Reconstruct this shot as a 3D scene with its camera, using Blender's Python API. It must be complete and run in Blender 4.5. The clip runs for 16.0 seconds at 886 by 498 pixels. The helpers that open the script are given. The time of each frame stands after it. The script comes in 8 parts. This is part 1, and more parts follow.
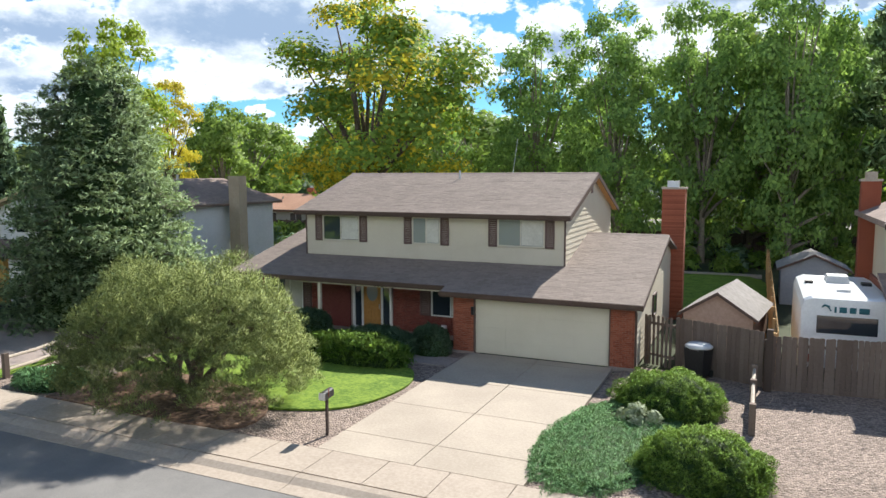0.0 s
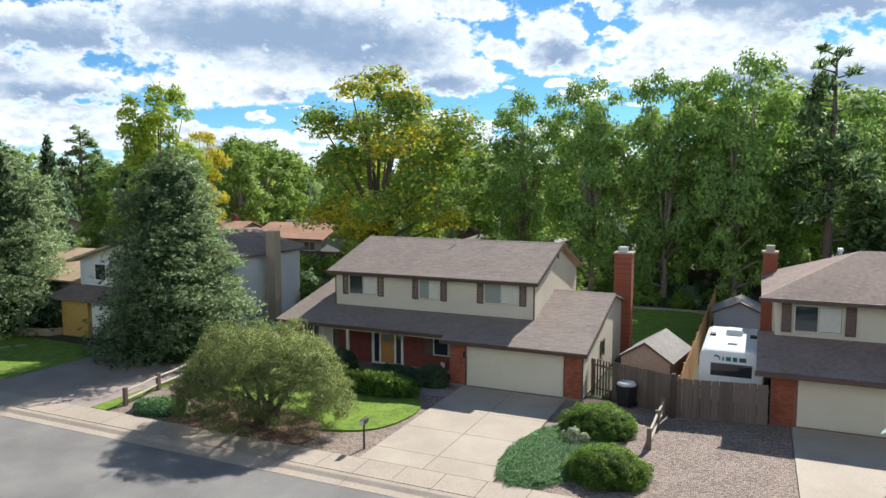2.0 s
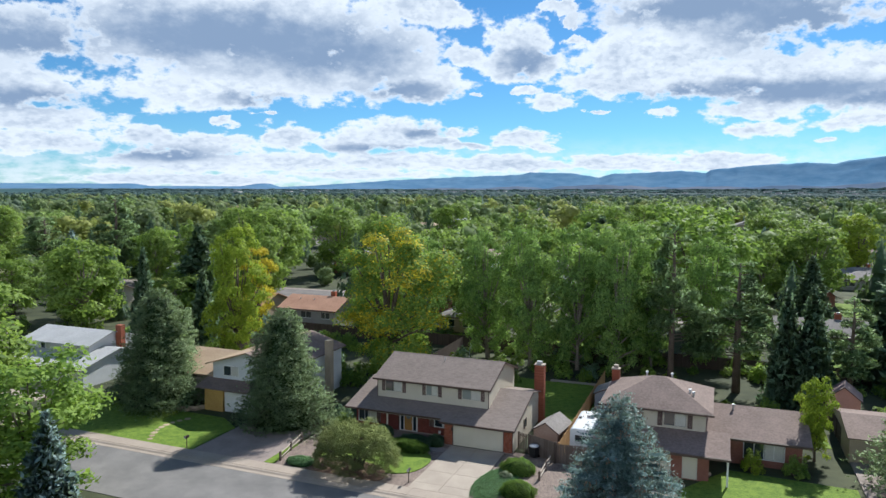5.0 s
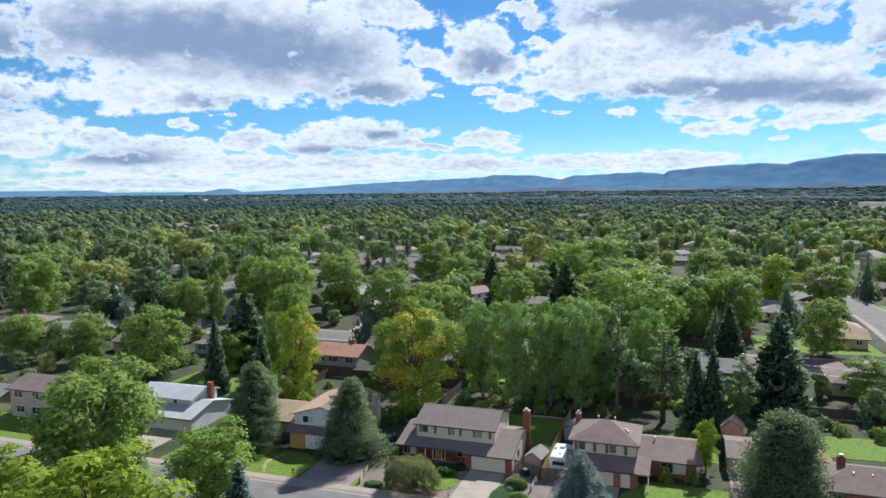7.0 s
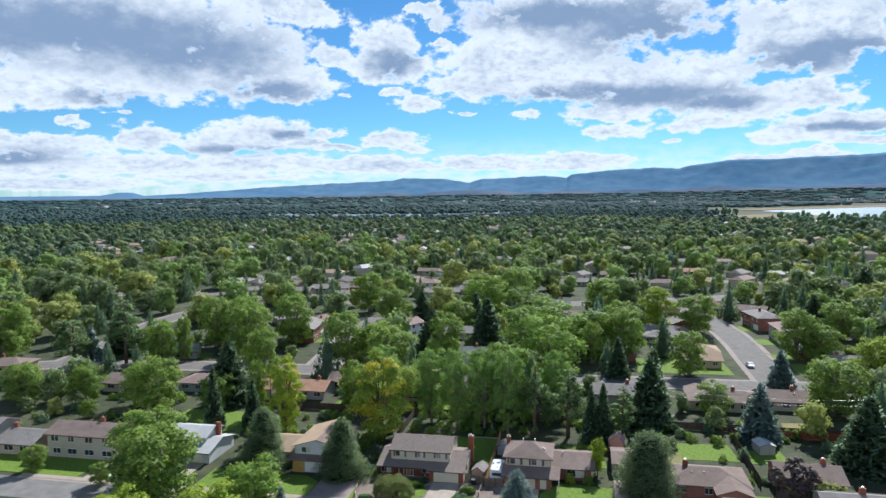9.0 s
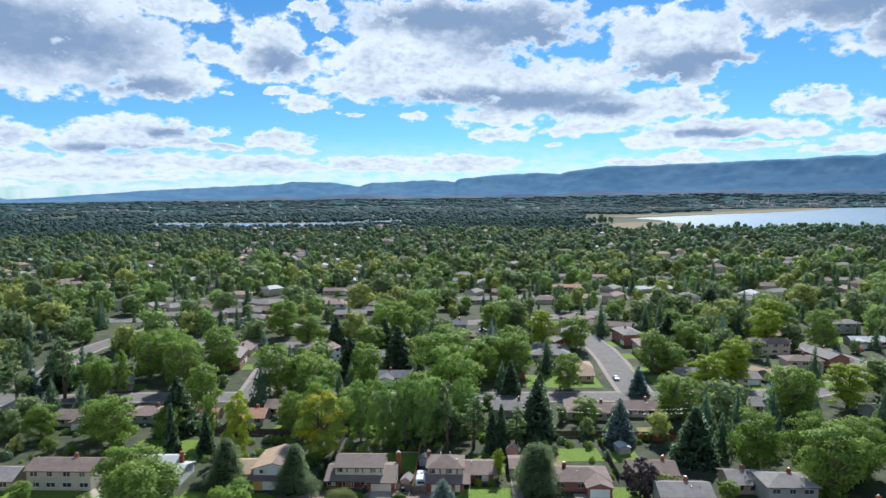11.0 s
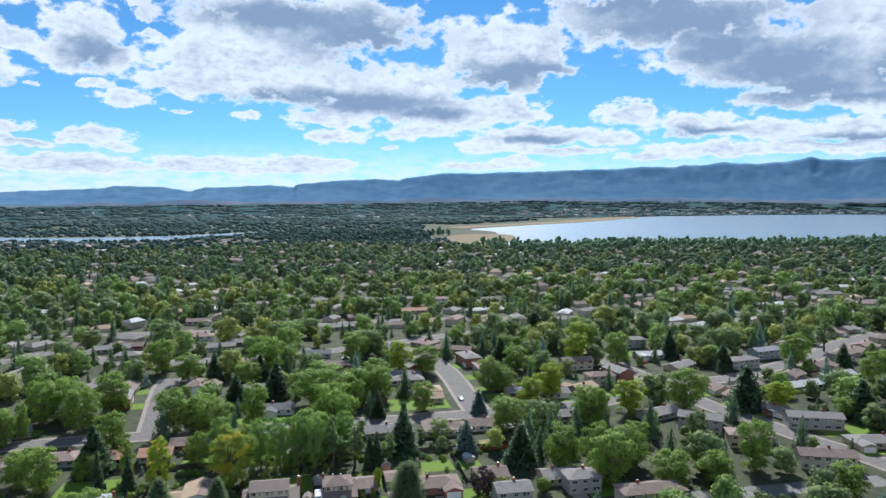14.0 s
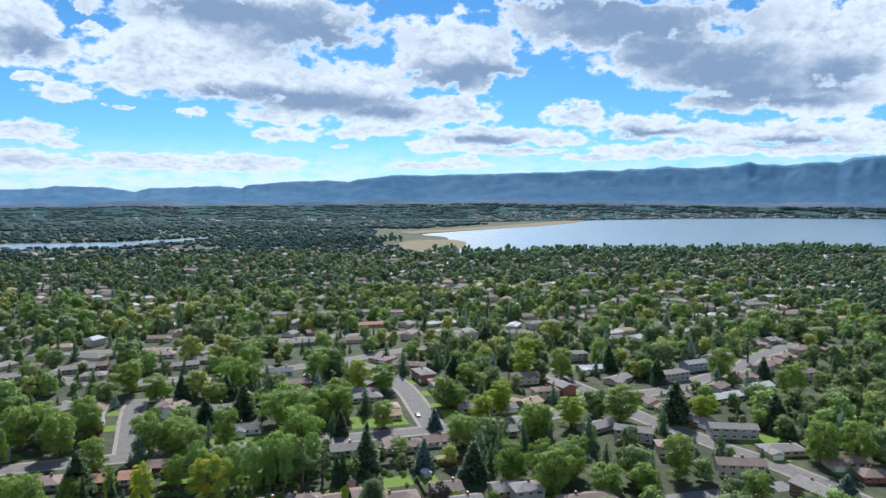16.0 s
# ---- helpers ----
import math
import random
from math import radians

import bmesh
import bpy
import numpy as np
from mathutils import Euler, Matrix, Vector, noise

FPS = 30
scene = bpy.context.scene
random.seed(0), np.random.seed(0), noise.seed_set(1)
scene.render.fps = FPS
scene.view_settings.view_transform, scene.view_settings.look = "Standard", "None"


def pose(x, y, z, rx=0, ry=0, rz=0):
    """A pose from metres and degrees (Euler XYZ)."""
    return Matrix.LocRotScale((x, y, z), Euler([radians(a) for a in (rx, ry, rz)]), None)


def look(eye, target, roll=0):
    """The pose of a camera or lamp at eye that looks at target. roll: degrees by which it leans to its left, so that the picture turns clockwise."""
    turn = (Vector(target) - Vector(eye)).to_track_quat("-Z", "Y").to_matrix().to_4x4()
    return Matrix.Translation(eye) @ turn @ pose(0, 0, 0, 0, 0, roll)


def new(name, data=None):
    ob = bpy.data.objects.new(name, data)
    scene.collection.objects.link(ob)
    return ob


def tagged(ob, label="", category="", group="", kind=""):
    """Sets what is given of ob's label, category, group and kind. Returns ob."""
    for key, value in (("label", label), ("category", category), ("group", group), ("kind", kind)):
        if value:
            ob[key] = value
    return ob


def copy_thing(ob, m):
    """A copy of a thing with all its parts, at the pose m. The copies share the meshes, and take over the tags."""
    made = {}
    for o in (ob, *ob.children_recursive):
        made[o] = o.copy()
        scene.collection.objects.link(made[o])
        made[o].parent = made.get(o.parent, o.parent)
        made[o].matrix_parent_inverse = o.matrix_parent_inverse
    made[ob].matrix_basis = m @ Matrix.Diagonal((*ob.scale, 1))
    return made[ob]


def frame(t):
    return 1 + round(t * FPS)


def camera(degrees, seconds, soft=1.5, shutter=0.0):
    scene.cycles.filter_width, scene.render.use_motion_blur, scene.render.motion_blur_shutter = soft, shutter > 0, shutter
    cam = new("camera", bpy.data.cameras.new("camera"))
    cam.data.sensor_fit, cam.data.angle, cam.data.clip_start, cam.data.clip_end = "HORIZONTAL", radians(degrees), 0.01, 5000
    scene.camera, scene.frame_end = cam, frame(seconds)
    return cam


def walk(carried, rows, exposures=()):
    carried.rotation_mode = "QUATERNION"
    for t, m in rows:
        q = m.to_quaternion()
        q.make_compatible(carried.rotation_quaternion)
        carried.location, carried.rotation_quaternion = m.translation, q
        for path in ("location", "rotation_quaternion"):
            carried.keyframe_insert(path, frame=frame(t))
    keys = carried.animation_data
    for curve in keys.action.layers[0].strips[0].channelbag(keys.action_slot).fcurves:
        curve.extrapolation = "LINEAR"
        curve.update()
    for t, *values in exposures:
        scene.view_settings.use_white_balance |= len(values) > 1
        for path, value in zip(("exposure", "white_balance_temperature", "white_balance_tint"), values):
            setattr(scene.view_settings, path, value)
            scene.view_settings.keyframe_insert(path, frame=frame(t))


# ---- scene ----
cam = camera(64.37, 16.0)
PATH = [
    (0, look((9.33, -23.65, 6.67), (-11.01, 21.72, 1.40), -0.12)),
    (0.5, look((10.15, -25.34, 7.42), (-10.27, 20.00, 2.19), -0.22)),
    (1, look((10.94, -27.15, 8.19), (-9.42, 18.22, 3.04), -0.17)),
    (1.5, look((11.86, -29.14, 9.10), (-8.54, 16.23, 4.07), -0.08)),
    (2, look((12.82, -31.39, 10.19), (-7.52, 14.03, 5.35), 0.03)),
    (2.5, look((13.92, -34.14, 11.80), (-6.25, 11.37, 7.08), 0.16)),
    (3, look((15.47, -37.62, 13.96), (-4.68, 7.91, 9.32), 0.17)),
    (3.5, look((17.14, -41.79, 16.13), (-2.65, 3.90, 11.57), 0.07)),
    (4, look((18.87, -46.87, 18.32), (-0.41, -0.95, 13.88), 0.18)),
    (6.5, look((26.31, -83.51, 35.44), (9.81, -36.52, 31.04), -0.26)),
    (7, look((26.80, -91.78, 39.44), (10.99, -44.54, 35.11), -0.42)),
    (7.5, look((27.61, -101.17, 43.87), (13.02, -53.54, 39.54), -0.49)),
    (8, look((28.32, -110.03, 47.85), (15.25, -61.95, 43.56), -0.63)),
    (8.5, look((27.87, -119.19, 52.19), (16.51, -70.68, 47.88), -0.55)),
    (11, look((23.50, -163.19, 72.71), (21.72, -113.40, 68.44), -0.26)),
    (11.5, look((21.28, -171.86, 76.80), (21.62, -122.05, 72.56), -0.15)),
    (12, look((19.30, -180.55, 80.75), (21.68, -130.78, 76.60), -0.08)),
    (12.5, look((17.03, -189.33, 85.06), (21.37, -139.69, 80.94), -0.00)),
    (13, look((14.35, -198.14, 89.55), (20.59, -148.70, 85.45), 0.06)),
    (13.5, look((11.56, -206.95, 93.69), (19.55, -157.76, 89.59), 0.09)),
    (14, look((8.75, -214.61, 97.85), (18.36, -165.72, 93.73), 0.15)),
    (14.5, look((6.06, -222.17, 102.11), (16.82, -173.52, 97.97), 0.19)),
    (15, look((3.52, -228.56, 106.25), (15.13, -180.10, 102.11), 0.26)),
    (15.5, look((1.91, -233.42, 110.31), (14.25, -185.14, 106.15), 0.33)),
    (16, look((0.33, -238.01, 114.02), (13.35, -189.91, 109.88), 0.45)),
]
EXPOSURES = [(0, 1.0, 6350, 9), (1.5, 0.84, 6300, 9), (3, 0.6, 6200, 9), (4, 0.5, 6050, 9), (7, 0.45, 5850, 9), (16, 0.42, 5750, 9)]
walk(cam, PATH, EXPOSURES)

# ---- world and sun ----
SUN_AZ, SUN_EL = 12.0, 40.0      # degrees from +y towards +x, and above the horizon


def node(tree, kind, **values):
    n = tree.nodes.new(kind)
    for key, value in values.items():
        if key == "operation":
            n.operation = value
        elif key == "data_type":
            n.data_type = value
        elif key == "blend_type":
            n.blend_type = value
        elif key == "clamp":
            n.use_clamp = value
        else:
            n.inputs[int(key[1:]) if key[0] == "i" and key[1:].isdigit() else key].default_value = value
    return n


def math_node(tree, op, a, b=None, c=None, clamp=False):
    n = tree.nodes.new("ShaderNodeMath")
    n.operation, n.use_clamp = op, clamp
    for k, v in enumerate((a, b, c)):
        if v is None:
            continue
        if isinstance(v, (int, float)):
            n.inputs[k].default_value = v
        else:
            tree.links.new(v, n.inputs[k])
    return n.outputs[0]


def smooth(tree, value, lo, hi, to0=0.0, to1=1.0):
    n = tree.nodes.new("ShaderNodeMapRange")
    n.interpolation_type = "SMOOTHSTEP"
    tree.links.new(value, n.inputs[0])
    for k, v in zip((1, 2, 3, 4), (lo, hi, to0, to1)):
        n.inputs[k].default_value = v
    return n.outputs[0]


def colour_mix(tree, fac, a, b, blend="MIX"):
    n = tree.nodes.new("ShaderNodeMix")
    n.data_type, n.blend_type = "RGBA", blend
    for sock, v in ((n.inputs[0], fac), (n.inputs[6], a), (n.inputs[7], b)):
        if isinstance(v, (int, float)):
            sock.default_value = v
        elif isinstance(v, tuple):
            sock.default_value = (*v[:3], 1)
        else:
            tree.links.new(v, sock)
    return n.outputs[2]


# the cumulus clouds and their shaded grey undersides: bearing to the right of +y, elevation, half width, half height, all in degrees
CLOUDS_FRONT = [
    (-35.8, 11.3, 13.0, 2.9),
    (-42.6, 11.5, 6.8, 3.3),
    (-26.5, 10.1, 5.5, 2.5),
    (-23.1, 8.1, 3.5, 1.5),
    (-33.9, 8.6, 9.9, 2.0),
    (-40.8, 7.1, 6.0, 1.4),
    (-35.7, 12.8, 11.5, 2.3),
    (-21.6, 13.4, 3.3, 1.1),
    (-23.8, 14.1, 3.9, 1.2),
    (-15.6, 10.9, 2.7, 2.2),
    (-16.8, 9.7, 2.0, 1.3),
    (-13.9, 9.4, 1.7, 1.2),
    (-19.9, 10.3, 1.8, 0.9),
    (0.0, 12.8, 10.2, 2.4),
    (-6.0, 9.7, 5.3, 2.5),
    (-7.8, 8.1, 4.9, 1.3),
    (-3.0, 10.5, 6.5, 1.7),
    (2.2, 8.1, 7.6, 1.9),
    (6.8, 6.8, 7.6, 1.3),
    (9.5, 8.1, 3.3, 1.7),
    (12.2, 6.1, 5.2, 1.3),
    (16.1, 6.3, 3.4, 1.1),
    (15.6, 9.9, 3.5, 1.9),
    (17.5, 8.6, 1.7, 1.1),
]
CLOUDS_SMALL = [
    (-12.8, 6.8, 1.8, 0.7),
    (-14.8, 7.7, 1.0, 0.3),
    (-4.3, 5.8, 1.1, 0.3),
    (-9.4, 5.8, 0.6, 0.2),
    (-38.5, 5.0, 1.0, 0.4),
    (-19.1, 7.4, 0.5, 0.2),
    (-35.2, 5.7, 1.0, 0.2),
    (-11.2, 12.8, 0.6, 0.7),
    (-12.3, 13.7, 1.2, 0.6),
    (-11.0, 11.3, 1.1, 0.5),
    (2.3, 4.2, 2.5, 0.6),
    (8.8, 4.7, 3.5, 0.7),
    (14.4, 3.6, 2.1, 0.7),
    (17.5, 3.9, 2.0, 0.8),
    (6.8, 3.4, 0.9, 0.2),
    (2.3, 5.6, 3.8, 0.6),
    (-20.4, 4.4, 1.2, 0.4),
    (-15.1, 3.9, 2.4, 0.7),
    (-19.6, 3.3, 2.2, 0.4),
    (-13.5, 3.1, 1.6, 0.3),
]
CLOUDS_LOW = [
    (-25.6, 4.2, 4.6, 1.1),
    (-28.8, 3.5, 3.0, 0.8),
    (-33.7, 3.9, 2.5, 1.0),
    (-39.9, 3.2, 4.0, 0.9),
    (-44.0, 3.8, 2.3, 0.8),
    (-21.9, 3.7, 1.8, 0.5),
    (-41.7, 1.8, 6.0, 1.0),
    (-34.2, 1.9, 7.2, 0.8),
    (-25.9, 2.1, 6.9, 0.8),
    (-16.9, 1.9, 6.8, 0.7),
    (-7.8, 2.0, 5.4, 0.6),
    (-0.3, 2.1, 4.8, 0.6),
    (-3.3, 1.6, 6.6, 0.4),
    (13.8, 2.0, 2.9, 0.3),
    (16.9, 2.3, 2.1, 0.5),
    (-41.1, 0.5, 9.3, 0.6),
    (-28.1, 1.0, 6.8, 0.4),
    (31.7, 3.2, 5.0, 0.6),
    (38.2, 3.2, 4.6, 0.5),
    (44.1, 3.1, 3.5, 0.5),
    (20.4, 3.2, 4.5, 0.4),
    (27.5, 2.7, 3.5, 0.3),
]
CLOUDS_RIGHT = [
    (15.3, 11.8, 4.5, 1.9),
    (19.3, 11.1, 2.0, 1.4),
    (17.1, 9.6, 4.4, 1.1),
    (12.8, 10.0, 2.3, 1.1),
    (28.9, 12.7, 9.3, 2.0),
    (24.6, 13.7, 5.7, 1.5),
    (35.2, 9.6, 6.0, 2.2),
    (32.3, 10.5, 5.3, 2.2),
    (40.9, 11.2, 5.1, 2.7),
    (39.1, 8.2, 5.7, 1.9),
    (44.5, 9.7, 3.8, 2.5),
    (42.9, 6.8, 5.0, 1.5),
    (36.5, 6.6, 3.5, 0.7),
    (45.8, 12.1, 2.0, 1.4),
    (25.7, 6.0, 2.5, 0.9),
    (30.6, 5.1, 3.6, 0.9),
    (35.4, 4.5, 3.6, 0.8),
    (41.2, 4.3, 4.4, 0.9),
    (45.4, 4.3, 2.7, 0.9),
    (19.4, 4.4, 5.9, 0.8),
    (24.8, 4.1, 2.7, 0.5),
]
CLOUDS_LEFT = [
    (-52.9, 10.3, 5.8, 2.0),
    (-52.4, 7.0, 5.2, 1.5),
    (-55.1, 6.8, 2.9, 1.7),
    (-51.8, 4.6, 6.7, 0.9),
    (-52.6, 3.1, 6.9, 0.9),
    (-61.0, 9.4, 4.5, 2.4),
    (-61.2, 5.6, 5.1, 2.1),
    (-62.8, 2.8, 5.4, 1.0),
]
GREY_FRONT = [
    (-37.7, 11.2, 10.8, 1.8),
    (-30.7, 10.2, 6.1, 1.6),
    (-24.8, 7.6, 3.3, 0.6),
    (4.6, 11.9, 5.3, 1.7),
    (-1.2, 13.1, 7.3, 1.1),
    (4.3, 7.0, 6.2, 0.8),
    (-2.5, 7.1, 3.5, 0.4),
    (-15.0, 9.8, 1.8, 0.8),
    (16.0, 9.0, 3.1, 1.0),
    (-23.2, 4.4, 1.5, 0.3),
    (-26.7, 3.1, 3.4, 0.3),
    (-43.1, 2.4, 3.8, 0.5),
    (-36.0, 6.6, 2.7, 0.4),
    (10.3, 6.1, 2.7, 0.4),
]
GREY_SIDE = [
    (18.0, 9.5, 3.5, 0.8),
    (29.8, 12.6, 7.6, 1.4),
    (36.4, 9.1, 4.7, 1.6),
    (38.0, 7.3, 4.2, 0.9),
    (43.8, 8.3, 2.4, 1.1),
    (41.1, 6.6, 3.7, 0.4),
    (27.2, 14.0, 6.0, 1.0),
    (32.3, 10.6, 3.7, 1.1),
    (31.3, 4.6, 2.5, 0.3),
    (41.2, 3.7, 3.3, 0.3),
    (18.5, 4.1, 2.7, 0.3),
    (-52.3, 9.8, 5.9, 1.1),
    (-52.1, 6.0, 4.9, 0.7),
    (-59.6, 8.2, 4.4, 1.8),
]

world = bpy.data.worlds.new("sky")
scene.world = world
world.use_nodes = True
wt = world.node_tree
wt.nodes.clear()
sky = wt.nodes.new("ShaderNodeTexSky")
sky.sky_type, sky.sun_disc = "NISHITA", False
sky.sun_elevation, sky.sun_rotation = radians(SUN_EL), radians(SUN_AZ)
sky.air_density, sky.dust_density, sky.ozone_density, sky.altitude = 1.0, 0.2, 3.0, 1700
coord = wt.nodes.new("ShaderNodeTexCoord")
split = wt.nodes.new("ShaderNodeSeparateXYZ")
wt.links.new(coord.outputs["Generated"], split.inputs[0])
bearing = math_node(wt, "MULTIPLY", math_node(wt, "ARCTAN2", split.outputs[0], split.outputs[1]), 57.2958)
height = math_node(wt, "MULTIPLY", math_node(wt, "ARCSINE", split.outputs[2]), 57.2958)
# clouds lie flat: their detail is finer in height towards the horizon
lift = math_node(wt, "POWER", math_node(wt, "MAXIMUM", height, 0.05), 0.75)
spot = wt.nodes.new("ShaderNodeCombineXYZ")
wt.links.new(math_node(wt, "MULTIPLY", bearing, 0.16), spot.inputs[0])
wt.links.new(math_node(wt, "MULTIPLY", lift, 0.62), spot.inputs[1])


def fbm(scale, detail, rough, seed):
    n = wt.nodes.new("ShaderNodeTexNoise")
    n.noise_dimensions = "4D"
    wt.links.new(spot.outputs[0], n.inputs["Vector"])
    n.inputs["W"].default_value = seed
    n.inputs["Scale"].default_value, n.inputs["Detail"].default_value, n.inputs["Roughness"].default_value = scale, detail, rough
    return n


warp = fbm(2.6, 8, 0.6, 3.1)
billow = fbm(3.4, 10, 0.6, 9.4)
shade = fbm(0.9, 6, 0.6, 5.5)
tufty = fbm(9.0, 6, 0.55, 2.2)
ws = wt.nodes.new("ShaderNodeSeparateColor")
wt.links.new(warp.outputs["Color"], ws.inputs[0])
place = wt.nodes.new("ShaderNodeCombineXYZ")
wt.links.new(math_node(wt, "ADD", bearing, math_node(wt, "MULTIPLY_ADD", ws.outputs[0], 5.0, -2.5)), place.inputs[0])
wt.links.new(math_node(wt, "ADD", height, math_node(wt, "MULTIPLY", math_node(wt, "MULTIPLY_ADD", ws.outputs[1], 0.56, -0.28), lift)), place.inputs[1])


def nearest(rows, place, soft=0.2):
    least = None
    for az, el, w, h in rows:
        d = wt.nodes.new("ShaderNodeVectorMath")
        d.operation = "MULTIPLY_ADD"
        wt.links.new(place.outputs[0], d.inputs[0])
        d.inputs[1].default_value, d.inputs[2].default_value = (1 / w, 1 / h, 0), (-az / w, -el / h, 0)
        r = wt.nodes.new("ShaderNodeVectorMath")
        r.operation = "LENGTH"
        wt.links.new(d.outputs[0], r.inputs[0])
        r = r.outputs["Value"]
        least = r if least is None else math_node(wt, "SMOOTH_MIN", least, r, soft)
    return least


body = math_node(wt, "SUBTRACT", 1.0, nearest(CLOUDS_FRONT + CLOUDS_SMALL + CLOUDS_LOW + CLOUDS_RIGHT + CLOUDS_LEFT, place))
# overhead and behind, out of view, broken cloud is added to set the fill light, thinning out towards the zenith
dome = math_node(wt, "MULTIPLY_ADD", shade.outputs["Fac"], 2.2, smooth(wt, height, 18.0, 50.0, -0.8, -1.55))
beyond = math_node(wt, "MAXIMUM", smooth(wt, height, 15.0, 24.0), smooth(wt, math_node(wt, "ABSOLUTE", bearing), 60.0, 75.0))
body = math_node(wt, "MAXIMUM", body, math_node(wt, "MULTIPLY_ADD", beyond, 2.0, math_node(wt, "SUBTRACT", dome, 2.0)))
puff = math_node(wt, "MULTIPLY_ADD", billow.outputs["Fac"], 2.2, -1.0)
depth = math_node(wt, "ADD", body, puff)
mask = smooth(wt, depth, -0.08, 0.30)
veil = math_node(wt, "MULTIPLY", smooth(wt, height, 4.5, 0.3), 0.75)
mask = math_node(wt, "MAXIMUM", mask, math_node(wt, "MULTIPLY", veil, smooth(wt, billow.outputs["Fac"], 0.30, 0.60)))
# thick cloud is grey from below, with bright billows at its rims
core = math_node(wt, "SUBTRACT", 1.0, nearest([(a, e, w * 1.18, h * 1.25) for a, e, w, h in GREY_FRONT + GREY_SIDE], place, 0.4))
core = math_node(wt, "MAXIMUM", core, math_node(wt, "MULTIPLY_ADD", beyond, 2.0, math_node(wt, "SUBTRACT", math_node(wt, "SUBTRACT", dome, 0.3), 2.0)))
grey = smooth(wt, math_node(wt, "ADD", core, math_node(wt, "MULTIPLY_ADD", billow.outputs["Fac"], -1.5, 0.8)), -0.75, 0.75)
creases = smooth(wt, billow.outputs["Fac"], 0.60, 0.34, 0.0, 0.30)
folds = smooth(wt, shade.outputs["Fac"], 0.38, 0.62, 0.0, 0.16)
ripples = smooth(wt, tufty.outputs["Fac"], 0.56, 0.38, 0.0, 0.22)
grey = math_node(wt, "MAXIMUM", grey, math_node(wt, "MULTIPLY", math_node(wt, "ADD", ripples, math_node(wt, "ADD", creases, folds)), smooth(wt, depth, 0.1, 0.6)))
grey = math_node(wt, "MULTIPLY", grey, smooth(wt, depth, 0.05, 0.5), clamp=True)
SKY = 0.078
cloud = colour_mix(wt, grey, (0.675 / SKY, 0.71 / SKY, 0.735 / SKY), (0.205 / SKY, 0.275 / SKY, 0.385 / SKY))
# the unseen clouds opposite the sun are brightened to fill the shaded fronts
fill_gain = smooth(wt, split.outputs[1], -0.05, -0.75, 1.0, 1.4)
faces = wt.nodes.new("ShaderNodeVectorMath")
faces.operation = "SCALE"
wt.links.new(cloud, faces.inputs[0])
wt.links.new(fill_gain, faces.inputs["Scale"])
cloud = faces.outputs[0]
clear_sky = colour_mix(wt, 1.0, sky.outputs[0], (0.50, 0.82, 0.96), "MULTIPLY")
back = wt.nodes.new("ShaderNodeBackground")
back.inputs[1].default_value = SKY
wt.links.new(colour_mix(wt, mask, clear_sky, cloud), back.inputs[0])
wo = wt.nodes.new("ShaderNodeOutputWorld")
wt.links.new(back.outputs[0], wo.inputs[0])

sun = new("sun", bpy.data.lights.new("sun", "SUN"))
sun.data.energy, sun.data.angle, sun.data.color = 5.0, radians(0.5), (1.0, 0.95, 0.86)
toward = Vector((math.sin(radians(SUN_AZ)) * math.cos(radians(SUN_EL)), math.cos(radians(SUN_AZ)) * math.cos(radians(SUN_EL)), math.sin(radians(SUN_EL))))
sun.matrix_world = look(toward * 300, (0, 0, 0))

# ---- materials ----
MATS = {}


def dull(colour, share):
    """A colour drawn towards the grey of its own lightness."""
    grey = 0.3 * colour[0] + 0.6 * colour[1] + 0.1 * colour[2]
    return tuple(p + (grey - p) * share for p in colour)


